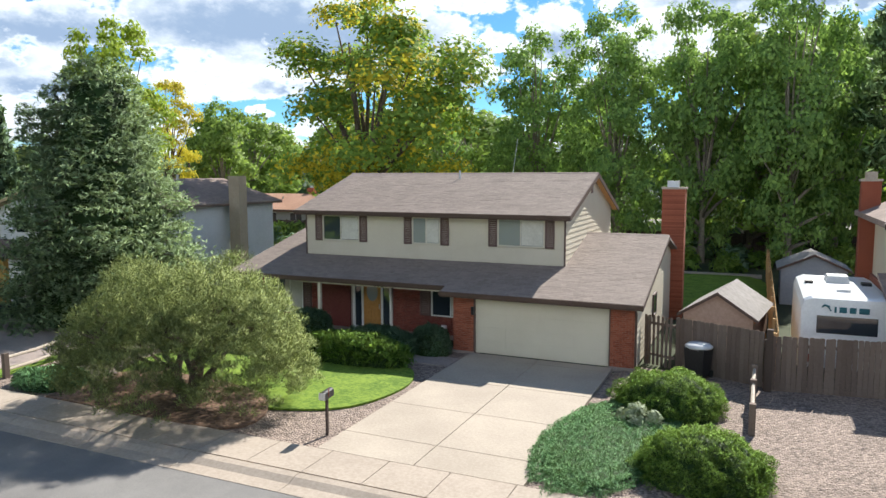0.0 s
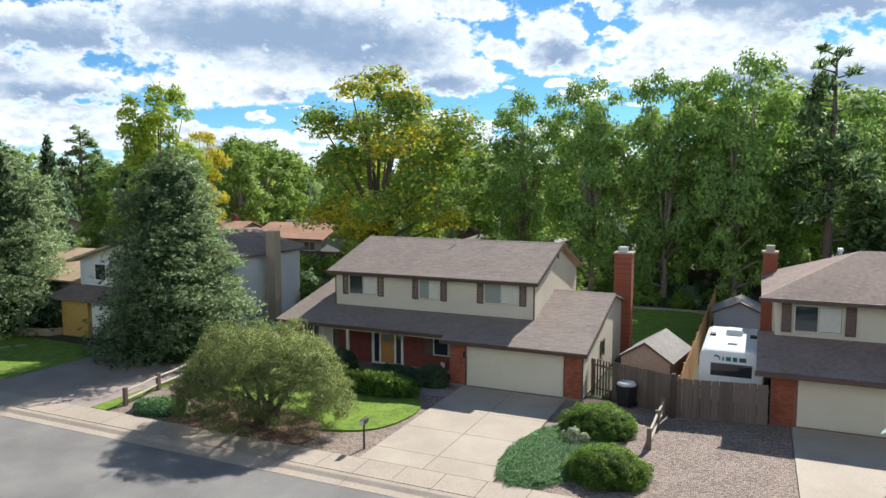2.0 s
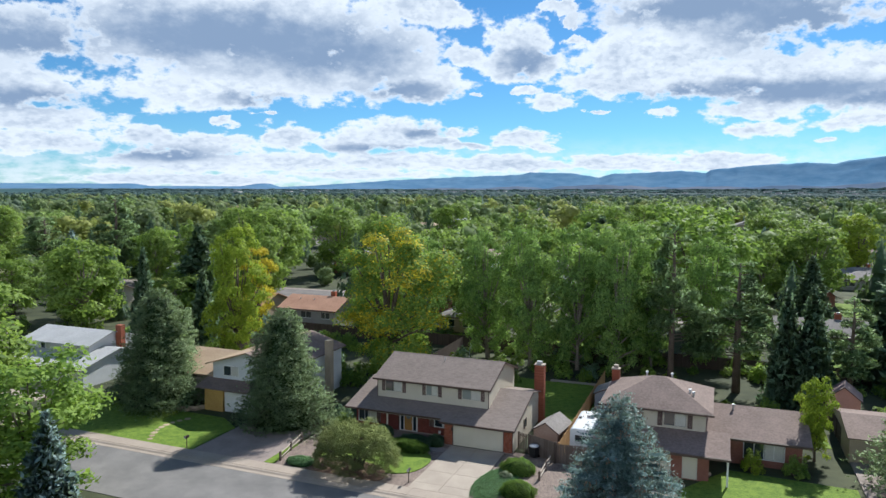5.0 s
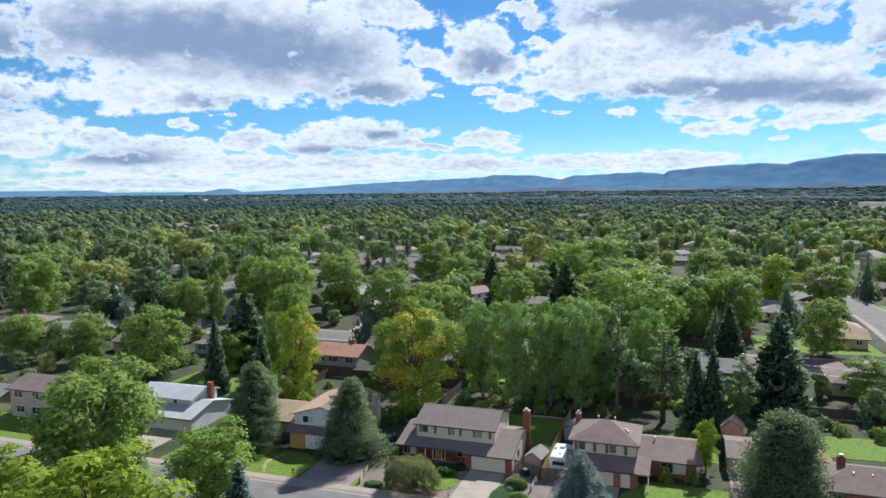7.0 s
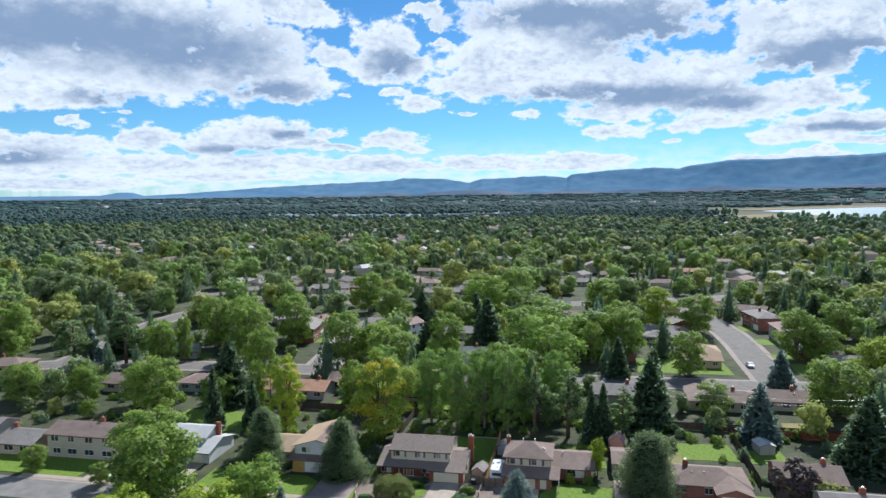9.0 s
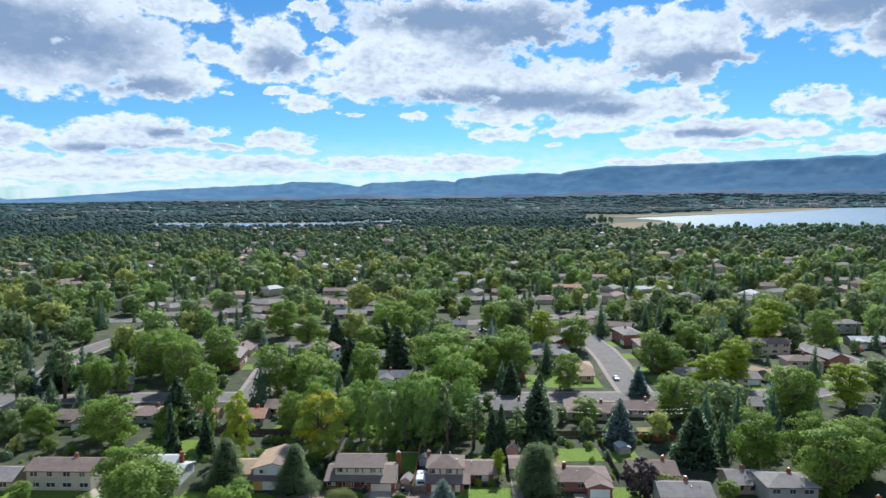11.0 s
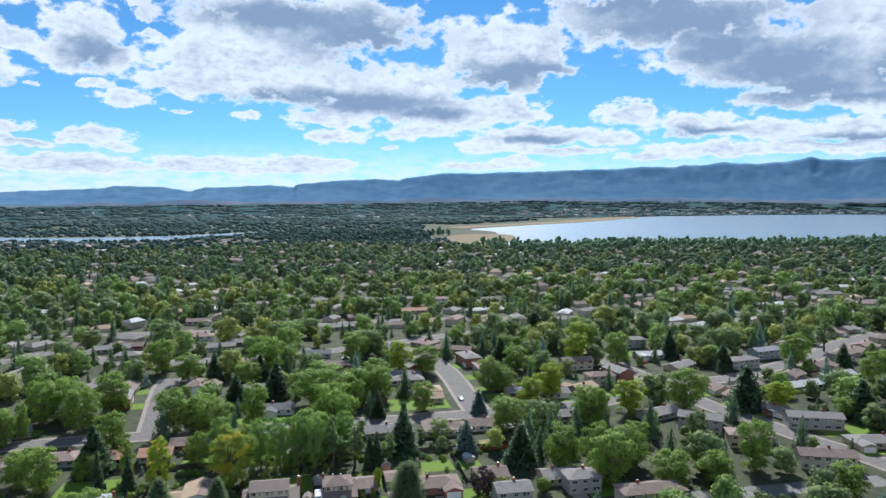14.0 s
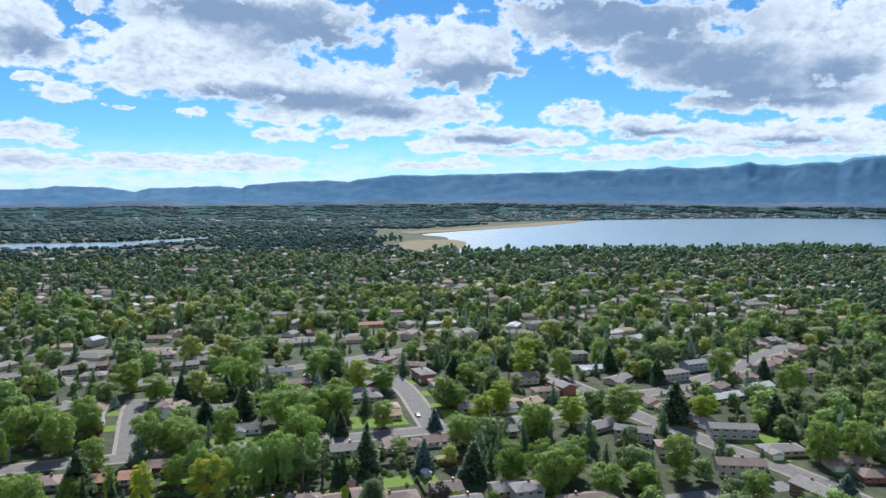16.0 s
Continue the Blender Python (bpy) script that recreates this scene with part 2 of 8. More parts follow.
def material(name, dark, light, scale=4.0, rough=0.85, bump=0.2, fine=30.0, metal=0.0, island=0.0, leaf=0.0, spec=0.3, stain=0.35):
    """A surface between two colours, varied by a broad and a fine noise, with relief; leaf: the share of light that passes through."""
    if name in MATS:
        return MATS[name]
    m = bpy.data.materials.new(name)
    m.use_nodes = True
    t = m.node_tree
    b = t.nodes["Principled BSDF"]
    c = t.nodes.new("ShaderNodeTexCoord")
    geo = t.nodes.new("ShaderNodeNewGeometry")
    info = t.nodes.new("ShaderNodeObjectInfo")
    big = node(t, "ShaderNodeTexNoise", Scale=scale * 0.13, Detail=4.0, Roughness=0.6)
    small = node(t, "ShaderNodeTexNoise", Scale=fine, Detail=5.0, Roughness=0.65)
    for n in (big, small):
        t.links.new(geo.outputs["Position"], n.inputs["Vector"])
    mixed = math_node(t, "ADD", math_node(t, "MULTIPLY", big.outputs["Fac"], stain), math_node(t, "MULTIPLY", small.outputs["Fac"], 1 - stain))
    fac = smooth(t, mixed, 0.32, 0.68)
    if island:
        rnd = math_node(t, "ADD", geo.outputs["Random Per Island"], info.outputs["Random"])
        rnd = math_node(t, "FRACT", math_node(t, "MULTIPLY", rnd, 3.7))
        fac = math_node(t, "ADD", math_node(t, "MULTIPLY", fac, 1 - island), math_node(t, "MULTIPLY", rnd, island))
    col = colour_mix(t, fac, dark, light)
    t.links.new(col, b.inputs["Base Color"])
    b.inputs["Roughness"].default_value, b.inputs["Metallic"].default_value = rough, metal
    b.inputs["Specular IOR Level"].default_value = spec
    if bump:
        bp = node(t, "ShaderNodeBump", Strength=bump, Distance=0.02)
        t.links.new(small.outputs["Fac"], bp.inputs["Height"])
        t.links.new(bp.outputs[0], b.inputs["Normal"])
    if leaf:
        tr = t.nodes.new("ShaderNodeBsdfTranslucent")
        t.links.new(colour_mix(t, 0.30, col, (0.36, 0.52, 0.07), "MIX"), tr.inputs[0])
        mx = t.nodes.new("ShaderNodeMixShader")
        mx.inputs[0].default_value = leaf
        t.links.new(b.outputs[0], mx.inputs[1])
        t.links.new(tr.outputs[0], mx.inputs[2])
        t.links.new(mx.outputs[0], t.nodes["Material Output"].inputs[0])
    MATS[name] = m
    return m


M_ASPHALT = material("asphalt", (0.145, 0.138, 0.132), (0.235, 0.222, 0.208), 3, 0.9, 0.25, 45, stain=0.55)
M_STREET = material("worn_street_asphalt", (0.128, 0.115, 0.106), (0.2, 0.183, 0.17), 3, 0.9, 0.2, 3, stain=0.6)
M_CONCRETE = material("concrete", (0.32, 0.268, 0.216), (0.432, 0.367, 0.296), 3, 0.85, 0.12, 14, stain=0.5)
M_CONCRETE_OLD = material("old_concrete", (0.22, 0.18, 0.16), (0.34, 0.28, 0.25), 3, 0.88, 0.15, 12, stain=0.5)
M_KERB = material("kerb_concrete", (0.313, 0.258, 0.207), (0.414, 0.345, 0.281), 4, 0.85, 0.12, 12)
M_LAWN = material("lawn", (0.062, 0.125, 0.011), (0.205, 0.290, 0.036), 13, 0.95, 1.0, 9, stain=0.4)
M_LAWN_DRY = material("dry_lawn", (0.16, 0.16, 0.05), (0.33, 0.27, 0.12), 2.0, 0.95, 0.5, 30, stain=0.6)
# darkened all over, so that tree shade is in the colour
M_GROUND = material("earth_and_grass", (0.026, 0.036, 0.018), (0.092, 0.100, 0.048), 0.3, 0.95, 0.3, 0.25, stain=0.5)
M_SHINGLE = material("asphalt_shingle", (0.175, 0.137, 0.118), (0.275, 0.225, 0.195), 6, 0.92, 0.35, 9, island=0.45, stain=0.4)
M_FASCIA = material("brown_fascia_paint", (0.085, 0.055, 0.045), (0.12, 0.08, 0.065), 5, 0.6, 0.05, 20)
M_CREAM = material("cream_siding_paint", (0.52, 0.46, 0.36), (0.60, 0.54, 0.43), 3, 0.6, 0.05, 20, stain=0.7)
M_GARAGE = material("cream_garage_paint", (0.60, 0.54, 0.42), (0.66, 0.60, 0.48), 3, 0.5, 0.04, 20, stain=0.7)
M_BRICK = material("red_brick", (0.204, 0.0553, 0.0298), (0.383, 0.128, 0.0723), 8, 0.85, 0.5, 40, island=0.7)
M_MORTAR = material("mortar", (0.30, 0.22, 0.18), (0.42, 0.33, 0.28), 8, 0.9, 0.3, 40)
# a darker copy of the red brick, with the porch's shade in its colour
M_BRICK_SHADE = material("dark_red_brick", (0.16, 0.045, 0.035), (0.29, 0.085, 0.06), 8, 0.85, 0.5, 40, island=0.7)
M_SHUTTER = material("brown_shutter_paint", (0.12, 0.075, 0.065), (0.17, 0.11, 0.095), 6, 0.6, 0.05, 25)
M_WHITE = material("white_paint", (0.70, 0.69, 0.66), (0.80, 0.79, 0.76), 3, 0.5, 0.03, 20)
M_TRIM = material("beige_window_frame", (0.52, 0.47, 0.38), (0.60, 0.55, 0.45), 3, 0.5, 0.03, 20)
M_WOOD_OLD = material("weathered_fence_wood", (0.105, 0.076, 0.062), (0.215, 0.165, 0.135), 5, 0.9, 0.4, 22, island=0.55)
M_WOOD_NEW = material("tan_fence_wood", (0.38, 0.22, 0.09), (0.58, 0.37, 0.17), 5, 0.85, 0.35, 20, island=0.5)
M_WOOD_DARK = material("dark_fence_wood", (0.055, 0.04, 0.033), (0.11, 0.08, 0.065), 5, 0.9, 0.4, 22, island=0.5)
M_DOOR = material("golden_oak_door", (0.36, 0.17, 0.045), (0.5, 0.26, 0.08), 5, 0.45, 0.1, 14)
M_RED_DOOR = material("dark_red_panel", (0.13, 0.03, 0.025), (0.18, 0.05, 0.04), 5, 0.6, 0.1, 14)
M_STEEL = material("galvanised_steel", (0.45, 0.46, 0.47), (0.6, 0.61, 0.62), 5, 0.4, 0.05, 30, metal=0.7)
M_BLACK = material("black_plastic", (0.012, 0.012, 0.013), (0.03, 0.03, 0.032), 5, 0.45, 0.05, 30)
M_GREYLID = material("pale_grey_plastic", (0.50, 0.50, 0.50), (0.6, 0.6, 0.6), 5, 0.45, 0.05, 30)
M_CURTAIN = material("pale_curtain", (0.50, 0.48, 0.42), (0.62, 0.60, 0.54), 10, 0.9, 0.3, 12)
M_RVWHITE = material("white_gelcoat", (0.70, 0.71, 0.72), (0.80, 0.81, 0.82), 2, 0.3, 0.02, 12)
M_TEAL = material("teal_decal", (0.02, 0.10, 0.13), (0.03, 0.14, 0.17), 5, 0.4, 0.0, 12)
M_RUBBER = material("tyre_rubber", (0.012, 0.012, 0.012), (0.03, 0.03, 0.03), 5, 0.8, 0.1, 40)
M_TRUNK = material("bark", (0.075, 0.055, 0.042), (0.20, 0.155, 0.12), 6, 0.95, 0.9, 14)
M_TRUNK_PALE = material("pale_bark", (0.17, 0.14, 0.11), (0.34, 0.29, 0.23), 6, 0.95, 0.9, 10)
M_STONE = material("sandstone", (0.30, 0.22, 0.15), (0.48, 0.38, 0.27), 6, 0.9, 0.5, 10, island=0.5)
M_CONE = material("spruce_cones", (0.26, 0.175, 0.12), (0.42, 0.31, 0.225), 6, 0.9, 0.3, 20, island=0.5)



def stones(name, dark, light, scale, bump=0.9):
    """Loose stones: every cell has its own shade."""
    m = bpy.data.materials.new(name)
    m.use_nodes = True
    t = m.node_tree
    b = t.nodes["Principled BSDF"]
    geo = t.nodes.new("ShaderNodeNewGeometry")
    cell = node(t, "ShaderNodeTexVoronoi", Scale=scale)
    broad = node(t, "ShaderNodeTexNoise", Scale=0.7, Detail=4.0)
    for n in (cell, broad):
        t.links.new(geo.outputs["Position"], n.inputs["Vector"])
    parts = t.nodes.new("ShaderNodeSeparateColor")
    t.links.new(cell.outputs["Color"], parts.inputs[0])
    fac = math_node(t, "ADD", math_node(t, "MULTIPLY", parts.outputs[0], 0.75), math_node(t, "MULTIPLY_ADD", broad.outputs["Fac"], 0.5, -0.12))
    t.links.new(colour_mix(t, fac, dark, light), b.inputs["Base Color"])
    b.inputs["Roughness"].default_value = 0.9
    bp = node(t, "ShaderNodeBump", Strength=bump, Distance=0.05)
    bp.invert = True
    t.links.new(cell.outputs["Distance"], bp.inputs["Height"])
    t.links.new(bp.outputs[0], b.inputs["Normal"])
    return m


M_GRAVEL = stones("gravel", (0.08, 0.056, 0.045), (0.39, 0.30, 0.245), 17.0)
M_BARK_MULCH = stones("bark_mulch", (0.06, 0.032, 0.02), (0.27, 0.16, 0.10), 8.0)
LEAF = {
    "d": material("green_leaves", (0.060, 0.125, 0.032), (0.37, 0.49, 0.10), 5, 0.65, 0, 1.4, island=0.6, spec=0.2, leaf=0.46),
    "q": material("cottonwood_leaves", (0.065, 0.150, 0.055), (0.40, 0.57, 0.140), 5, 0.65, 0, 1.4, island=0.6, spec=0.2, leaf=0.42),
    "l": material("bright_green_leaves", (0.095, 0.19, 0.04), (0.36, 0.49, 0.09), 5, 0.65, 0, 1.4, island=0.55, spec=0.2, leaf=0.46),
    "y": material("yellow_green_leaves", (0.14, 0.22, 0.02), (0.46, 0.54, 0.06), 5, 0.65, 0, 1.2, island=0.55, spec=0.2, leaf=0.46),
    "o": material("golden_leaves", (0.50, 0.39, 0.02), (0.80, 0.64, 0.06), 5, 0.65, 0, 1.2, island=0.5, spec=0.2, leaf=0.46),
    "w": material("olive_leaves", (0.0773, 0.154, 0.0287), (0.254, 0.355, 0.0635), 5, 0.65, 0, 1.4, island=0.55, spec=0.2, leaf=0.46),
    "r": material("purple_leaves", (0.046, 0.0322, 0.0368), (0.129, 0.0874, 0.092), 5, 0.65, 0, 1.4, island=0.5, spec=0.2, leaf=0.16),
    "c": material("dark_spruce_needles", (0.070, 0.140, 0.085), (0.23, 0.33, 0.19), 5, 0.65, 0, 1.6, island=0.55, spec=0.2, leaf=0.30),
    "j": material("juniper_needles", (0.14, 0.22, 0.115), (0.41, 0.52, 0.27), 5, 0.65, 0, 1.6, island=0.55, spec=0.2, leaf=0.30),
    "b": material("blue_spruce_needles", (0.11, 0.19, 0.19), (0.42, 0.55, 0.53), 5, 0.65, 0, 1.6, island=0.6, spec=0.2, leaf=0.30),
    "p": material("pine_needles", (0.105, 0.200, 0.082), (0.37, 0.51, 0.22), 5, 0.65, 0, 1.6, island=0.55, spec=0.2, leaf=0.30),
    "m": material("mugo_pine_needles", (0.078, 0.125, 0.046), (0.45, 0.50, 0.175), 5, 0.65, 0, 1.6, island=0.6, spec=0.2, leaf=0.16),
    "h": material("yew_needles", (0.060, 0.150, 0.022), (0.30, 0.46, 0.075), 5, 0.65, 0, 2.5, island=0.55, spec=0.2, leaf=0.16),
    "g": material("creeping_juniper_needles", (0.085, 0.225, 0.095), (0.26, 0.46, 0.20), 5, 0.65, 0, 2.5, island=0.55, spec=0.2, leaf=0.16),
    "s": material("grey_sage_leaves", (0.218, 0.267, 0.168), (0.416, 0.455, 0.297), 5, 0.65, 0, 2.5, island=0.5, spec=0.2, leaf=0.16),
    # distance haze is put into this colour as a blue-green tint
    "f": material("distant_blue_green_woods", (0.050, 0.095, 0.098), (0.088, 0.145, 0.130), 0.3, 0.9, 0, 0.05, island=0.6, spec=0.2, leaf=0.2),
    "n": material("blue_boughs", (0.060, 0.110, 0.105), (0.20, 0.28, 0.265), 5, 0.9, 0, 3.0, island=0.4, leaf=0.1, spec=0.1),
    # near-black green: shade deep inside a plant, put into the colour
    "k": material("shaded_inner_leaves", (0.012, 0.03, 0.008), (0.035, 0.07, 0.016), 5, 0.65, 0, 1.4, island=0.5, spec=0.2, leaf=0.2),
}
# whole crowns differ in tone; blue haze is painted into the further woods
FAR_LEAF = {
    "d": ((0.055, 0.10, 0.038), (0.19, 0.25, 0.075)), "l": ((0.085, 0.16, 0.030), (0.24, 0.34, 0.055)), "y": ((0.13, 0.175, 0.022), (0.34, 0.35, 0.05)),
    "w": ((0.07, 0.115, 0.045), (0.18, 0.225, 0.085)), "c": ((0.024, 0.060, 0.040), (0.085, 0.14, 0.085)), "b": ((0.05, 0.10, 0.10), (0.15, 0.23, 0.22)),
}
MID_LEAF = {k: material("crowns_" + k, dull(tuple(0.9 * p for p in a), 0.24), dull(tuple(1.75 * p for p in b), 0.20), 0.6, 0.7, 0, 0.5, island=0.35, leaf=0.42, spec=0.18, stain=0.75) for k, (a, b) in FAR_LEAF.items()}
HAZE_BLUE = (0.095, 0.17, 0.18)
HAZED_LEAF = {k: material("airy_crowns_" + k, tuple(0.6 * p + 0.28 * q for p, q in zip(dull(a, 0.2), HAZE_BLUE)), tuple(0.95 * p + 0.30 * q for p, q in zip(dull(b, 0.2), HAZE_BLUE)), 0.5, 0.75, 0, 0.2, island=0.35, leaf=0.36, spec=0.15, stain=0.75) for k, (a, b) in FAR_LEAF.items()}
ROOFS = {
    "br": material("brown_shingles", (0.17, 0.125, 0.105), (0.28, 0.21, 0.18), 4, 0.92, 0.3, 5, stain=0.4),
    "gr": material("grey_shingles", (0.20, 0.18, 0.165), (0.31, 0.285, 0.265), 4, 0.92, 0.3, 5, stain=0.4),
    "dk": material("slate_grey_shingles", (0.10, 0.105, 0.115), (0.19, 0.195, 0.205), 4, 0.92, 0.3, 5, stain=0.4),
    "pk": material("rosy_brown_shingles", (0.24, 0.16, 0.14), (0.36, 0.26, 0.23), 4, 0.92, 0.3, 5, stain=0.4),
    "or": material("terracotta_shingles", (0.36, 0.19, 0.12), (0.50, 0.29, 0.19), 4, 0.9, 0.3, 5, stain=0.4),
    "tn": material("tan_shingles", (0.34, 0.24, 0.155), (0.46, 0.34, 0.23), 4, 0.92, 0.3, 5, stain=0.4),
    "gn": material("grey_green_shingles", (0.16, 0.18, 0.15), (0.27, 0.29, 0.25), 4, 0.92, 0.3, 5, stain=0.4),
    "wh": material("pale_grey_roofing", (0.40, 0.40, 0.40), (0.54, 0.54, 0.53), 4, 0.8, 0.2, 5, stain=0.4),
    "bl": material("weathered_blue_shingles", (0.22, 0.23, 0.25), (0.34, 0.35, 0.37), 4, 0.9, 0.2, 5, stain=0.4),
}
WALLS = [
    material("cream_house_wall", (0.40, 0.355, 0.28), (0.48, 0.43, 0.345), 3, 0.7, 0.1, 8, stain=0.6),
    material("white_house_wall", (0.60, 0.61, 0.62), (0.72, 0.73, 0.74), 3, 0.7, 0.1, 8, stain=0.6),
    material("tan_house_wall", (0.38, 0.30, 0.21), (0.47, 0.38, 0.28), 3, 0.7, 0.1, 8, stain=0.6),
    material("brick_house_wall", (0.21, 0.085, 0.06), (0.33, 0.15, 0.11), 5, 0.85, 0.3, 14, stain=0.4),
    material("grey_blue_house_wall", (0.27, 0.31, 0.36), (0.36, 0.40, 0.45), 3, 0.7, 0.1, 8, stain=0.6),
    material("pale_grey_house_wall", (0.27, 0.265, 0.25), (0.36, 0.35, 0.33), 3, 0.7, 0.1, 8, stain=0.6),
]


def glass(name="window_glass", tint=(0.03, 0.04, 0.05)):
    m = bpy.data.materials.new(name)
    m.use_nodes = True
    b = m.node_tree.nodes["Principled BSDF"]
    b.inputs["Base Color"].default_value = (*tint, 1)
    b.inputs["Roughness"].default_value = 0.04
    b.inputs["Specular IOR Level"].default_value = 0.8
    b.inputs["Coat Weight"].default_value = 0.6
    b.inputs["Coat Roughness"].default_value = 0.02
    return m


M_GLASS = glass()
M_GLASS_PALE = glass("curtained_glass", (0.26, 0.28, 0.27))


# ---- building tools ----
class Form:
    """Collects the corners and faces of one mesh."""

    def __init__(self):
        self.v, self.f = [], []

    def add(self, pts, faces):
        k = len(self.v)
        self.v += [tuple(p) for p in pts]
        self.f += [tuple(i + k for i in f) for f in faces]
        return self

    def box(self, x0, y0, z0, x1, y1, z1):
        return self.add([(x0, y0, z0), (x1, y0, z0), (x1, y1, z0), (x0, y1, z0), (x0, y0, z1), (x1, y0, z1), (x1, y1, z1), (x0, y1, z1)],
                        [(3, 2, 1, 0), (4, 5, 6, 7), (0, 1, 5, 4), (1, 2, 6, 5), (2, 3, 7, 6), (3, 0, 4, 7)])

    def slab(self, quad, thick):
        """A plate under four top corners, given counter-clockwise from above."""
        top = [Vector(p) for p in quad]
        n = (top[1] - top[0]).cross(top[2] - top[0]).normalized() * thick
        return self.add(top + [p - n for p in top], [(0, 1, 2, 3), (7, 6, 5, 4), (0, 4, 5, 1), (1, 5, 6, 2), (2, 6, 7, 3), (3, 7, 4, 0)])

    def plate(self, poly, thick):
        top = [Vector(p) for p in poly]
        n = (top[1] - top[0]).cross(top[2] - top[0]).normalized() * thick
        k = len(top)
        return self.add(top + [p - n for p in top], [tuple(range(k)), tuple(range(2 * k - 1, k - 1, -1))] + [(i, i + k, (i + 1) % k + k, (i + 1) % k) for i in range(k)])

    def prism(self, poly, x0, x1):
        """A polygon of (y, z) drawn out along x."""
        k = len(poly)
        return self.add([(x0, y, z) for y, z in poly] + [(x1, y, z) for y, z in poly],
                        [tuple(range(k - 1, -1, -1)), tuple(range(k, 2 * k))] + [(i, (i + 1) % k, (i + 1) % k + k, i + k) for i in range(k)])

    def tube(self, path, radii, sides=8):
        ring = []
        for i, p in enumerate(path):
            p = Vector(p)
            d = (Vector(path[min(i + 1, len(path) - 1)]) - Vector(path[max(i - 1, 0)])).normalized()
            a = d.orthogonal().normalized()
            b = d.cross(a)
            ring.append([p + (a * math.cos(6.2832 * s / sides) + b * math.sin(6.2832 * s / sides)) * radii[i] for s in range(sides)])
        faces = [(i * sides + s, i * sides + (s + 1) % sides, (i + 1) * sides + (s + 1) % sides, (i + 1) * sides + s) for i in range(len(path) - 1) for s in range(sides)]
        faces += [tuple(range(sides - 1, -1, -1)), tuple(range((len(path) - 1) * sides, len(path) * sides))]
        return self.add([q for r in ring for q in r], faces)

    def mesh(self, name, mat, soft=False):
        me = bpy.data.meshes.new(name)
        me.from_pydata(self.v, [], self.f)
        me.materials.append(mat)
        if soft:
            me.polygons.foreach_set("use_smooth", [True] * len(me.polygons))
        me.update()
        return me


def thing(name, label, category, at=(0, 0, 0), turn=0.0, group="", kind=""):
    ob = new(name)
    ob.empty_display_size = 0.3
    ob.matrix_basis = pose(*at, 0, 0, turn)
    return tagged(ob, label, category, group, kind)


def part(name, form, mat, parent, label="", soft=False, at=None):
    me = form.mesh(name, mat, soft) if isinstance(form, Form) else form
    ob = new(name, me)
    ob.parent = parent
    if at is not None:
        ob.matrix_basis = at
    return tagged(ob, label)


def lone(name, form, mat, label, category, kind="", group="", soft=False):
    ob = new(name, form.mesh(name, mat, soft) if isinstance(form, Form) else form)
    return tagged(ob, label, category, group, kind)


def array_mesh(name, verts, quads, mat, normals=None):
    """A mesh from numpy arrays of corners and of triangles or quads."""
    me = bpy.data.meshes.new(name)
    verts, quads = np.asarray(verts, np.float32), np.asarray(quads, np.int32)
    k = quads.shape[1]
    me.vertices.add(len(verts))
    me.vertices.foreach_set("co", verts.ravel())
    me.loops.add(quads.size)
    me.loops.foreach_set("vertex_index", quads.ravel())
    me.polygons.add(len(quads))
    me.polygons.foreach_set("loop_start", np.arange(0, quads.size, k, dtype=np.int32))
    me.polygons.foreach_set("use_smooth", np.ones(len(quads), bool))
    me.materials.append(mat)
    me.update(calc_edges=True)
    if normals is not None:
        me.normals_split_custom_set_from_vertices(np.asarray(normals, np.float32).tolist())
    return me

# ---- plants ----
def leaf_quads(rng, centres, outward, size, flat=0.55, slim=0.55, squat=1.0):
    """Small pointed quads at the centres, facing roughly outward; returns corners, faces and soft normals."""
    n = len(centres)
    nrm = outward + rng.normal(0, flat, (n, 3))
    nrm /= np.linalg.norm(nrm, axis=1)[:, None] + 1e-6
    a = np.cross(nrm, rng.normal(0, 1, (n, 3)))
    a /= np.linalg.norm(a, axis=1)[:, None] + 1e-6
    b = np.cross(nrm, a)
    a, b = a * np.array([1, 1, squat]), b * np.array([1, 1, squat])
    s = (size * rng.uniform(0.6, 1.35, n))[:, None]
    v = np.stack([centres - a * s, centres - b * s * slim + nrm * s * 0.12, centres + a * s, centres + b * s * slim + nrm * s * 0.12], 1)
    q = np.arange(4 * n).reshape(n, 4)
    soft = outward * 0.55 + nrm * 0.75 + np.array([0, 0, 0.2])
    soft /= np.linalg.norm(soft, axis=1)[:, None] + 1e-6
    return v.reshape(-1, 3), q, np.repeat(soft, 4, 0)


def needle_quads(rng, centres, along, outward, size, slim=0.16, cross=False):
    """Slender sprays that point along a direction, single or as crossed pairs."""
    n = len(centres)
    a = along / (np.linalg.norm(along, axis=1)[:, None] + 1e-6)
    b = np.cross(a, rng.normal(0, 1, (n, 3)))
    b /= np.linalg.norm(b, axis=1)[:, None] + 1e-6
    s = (size * rng.uniform(0.6, 1.35, n))[:, None]
    sides = [b, np.cross(a, b)] if cross else [b]
    v = np.concatenate([np.stack([centres - a * s * 0.8, centres + w * s * slim, centres + a * s, centres - w * s * slim], 1).reshape(-1, 3) for w in sides])
    soft = outward * 0.7 + rng.normal(0, 0.35, (n, 3)) + np.array([0, 0, 0.15])
    soft /= np.linalg.norm(soft, axis=1)[:, None] + 1e-6
    return v, np.arange(len(v)).reshape(-1, 4), np.tile(np.repeat(soft, 4, 0), (len(sides), 1))


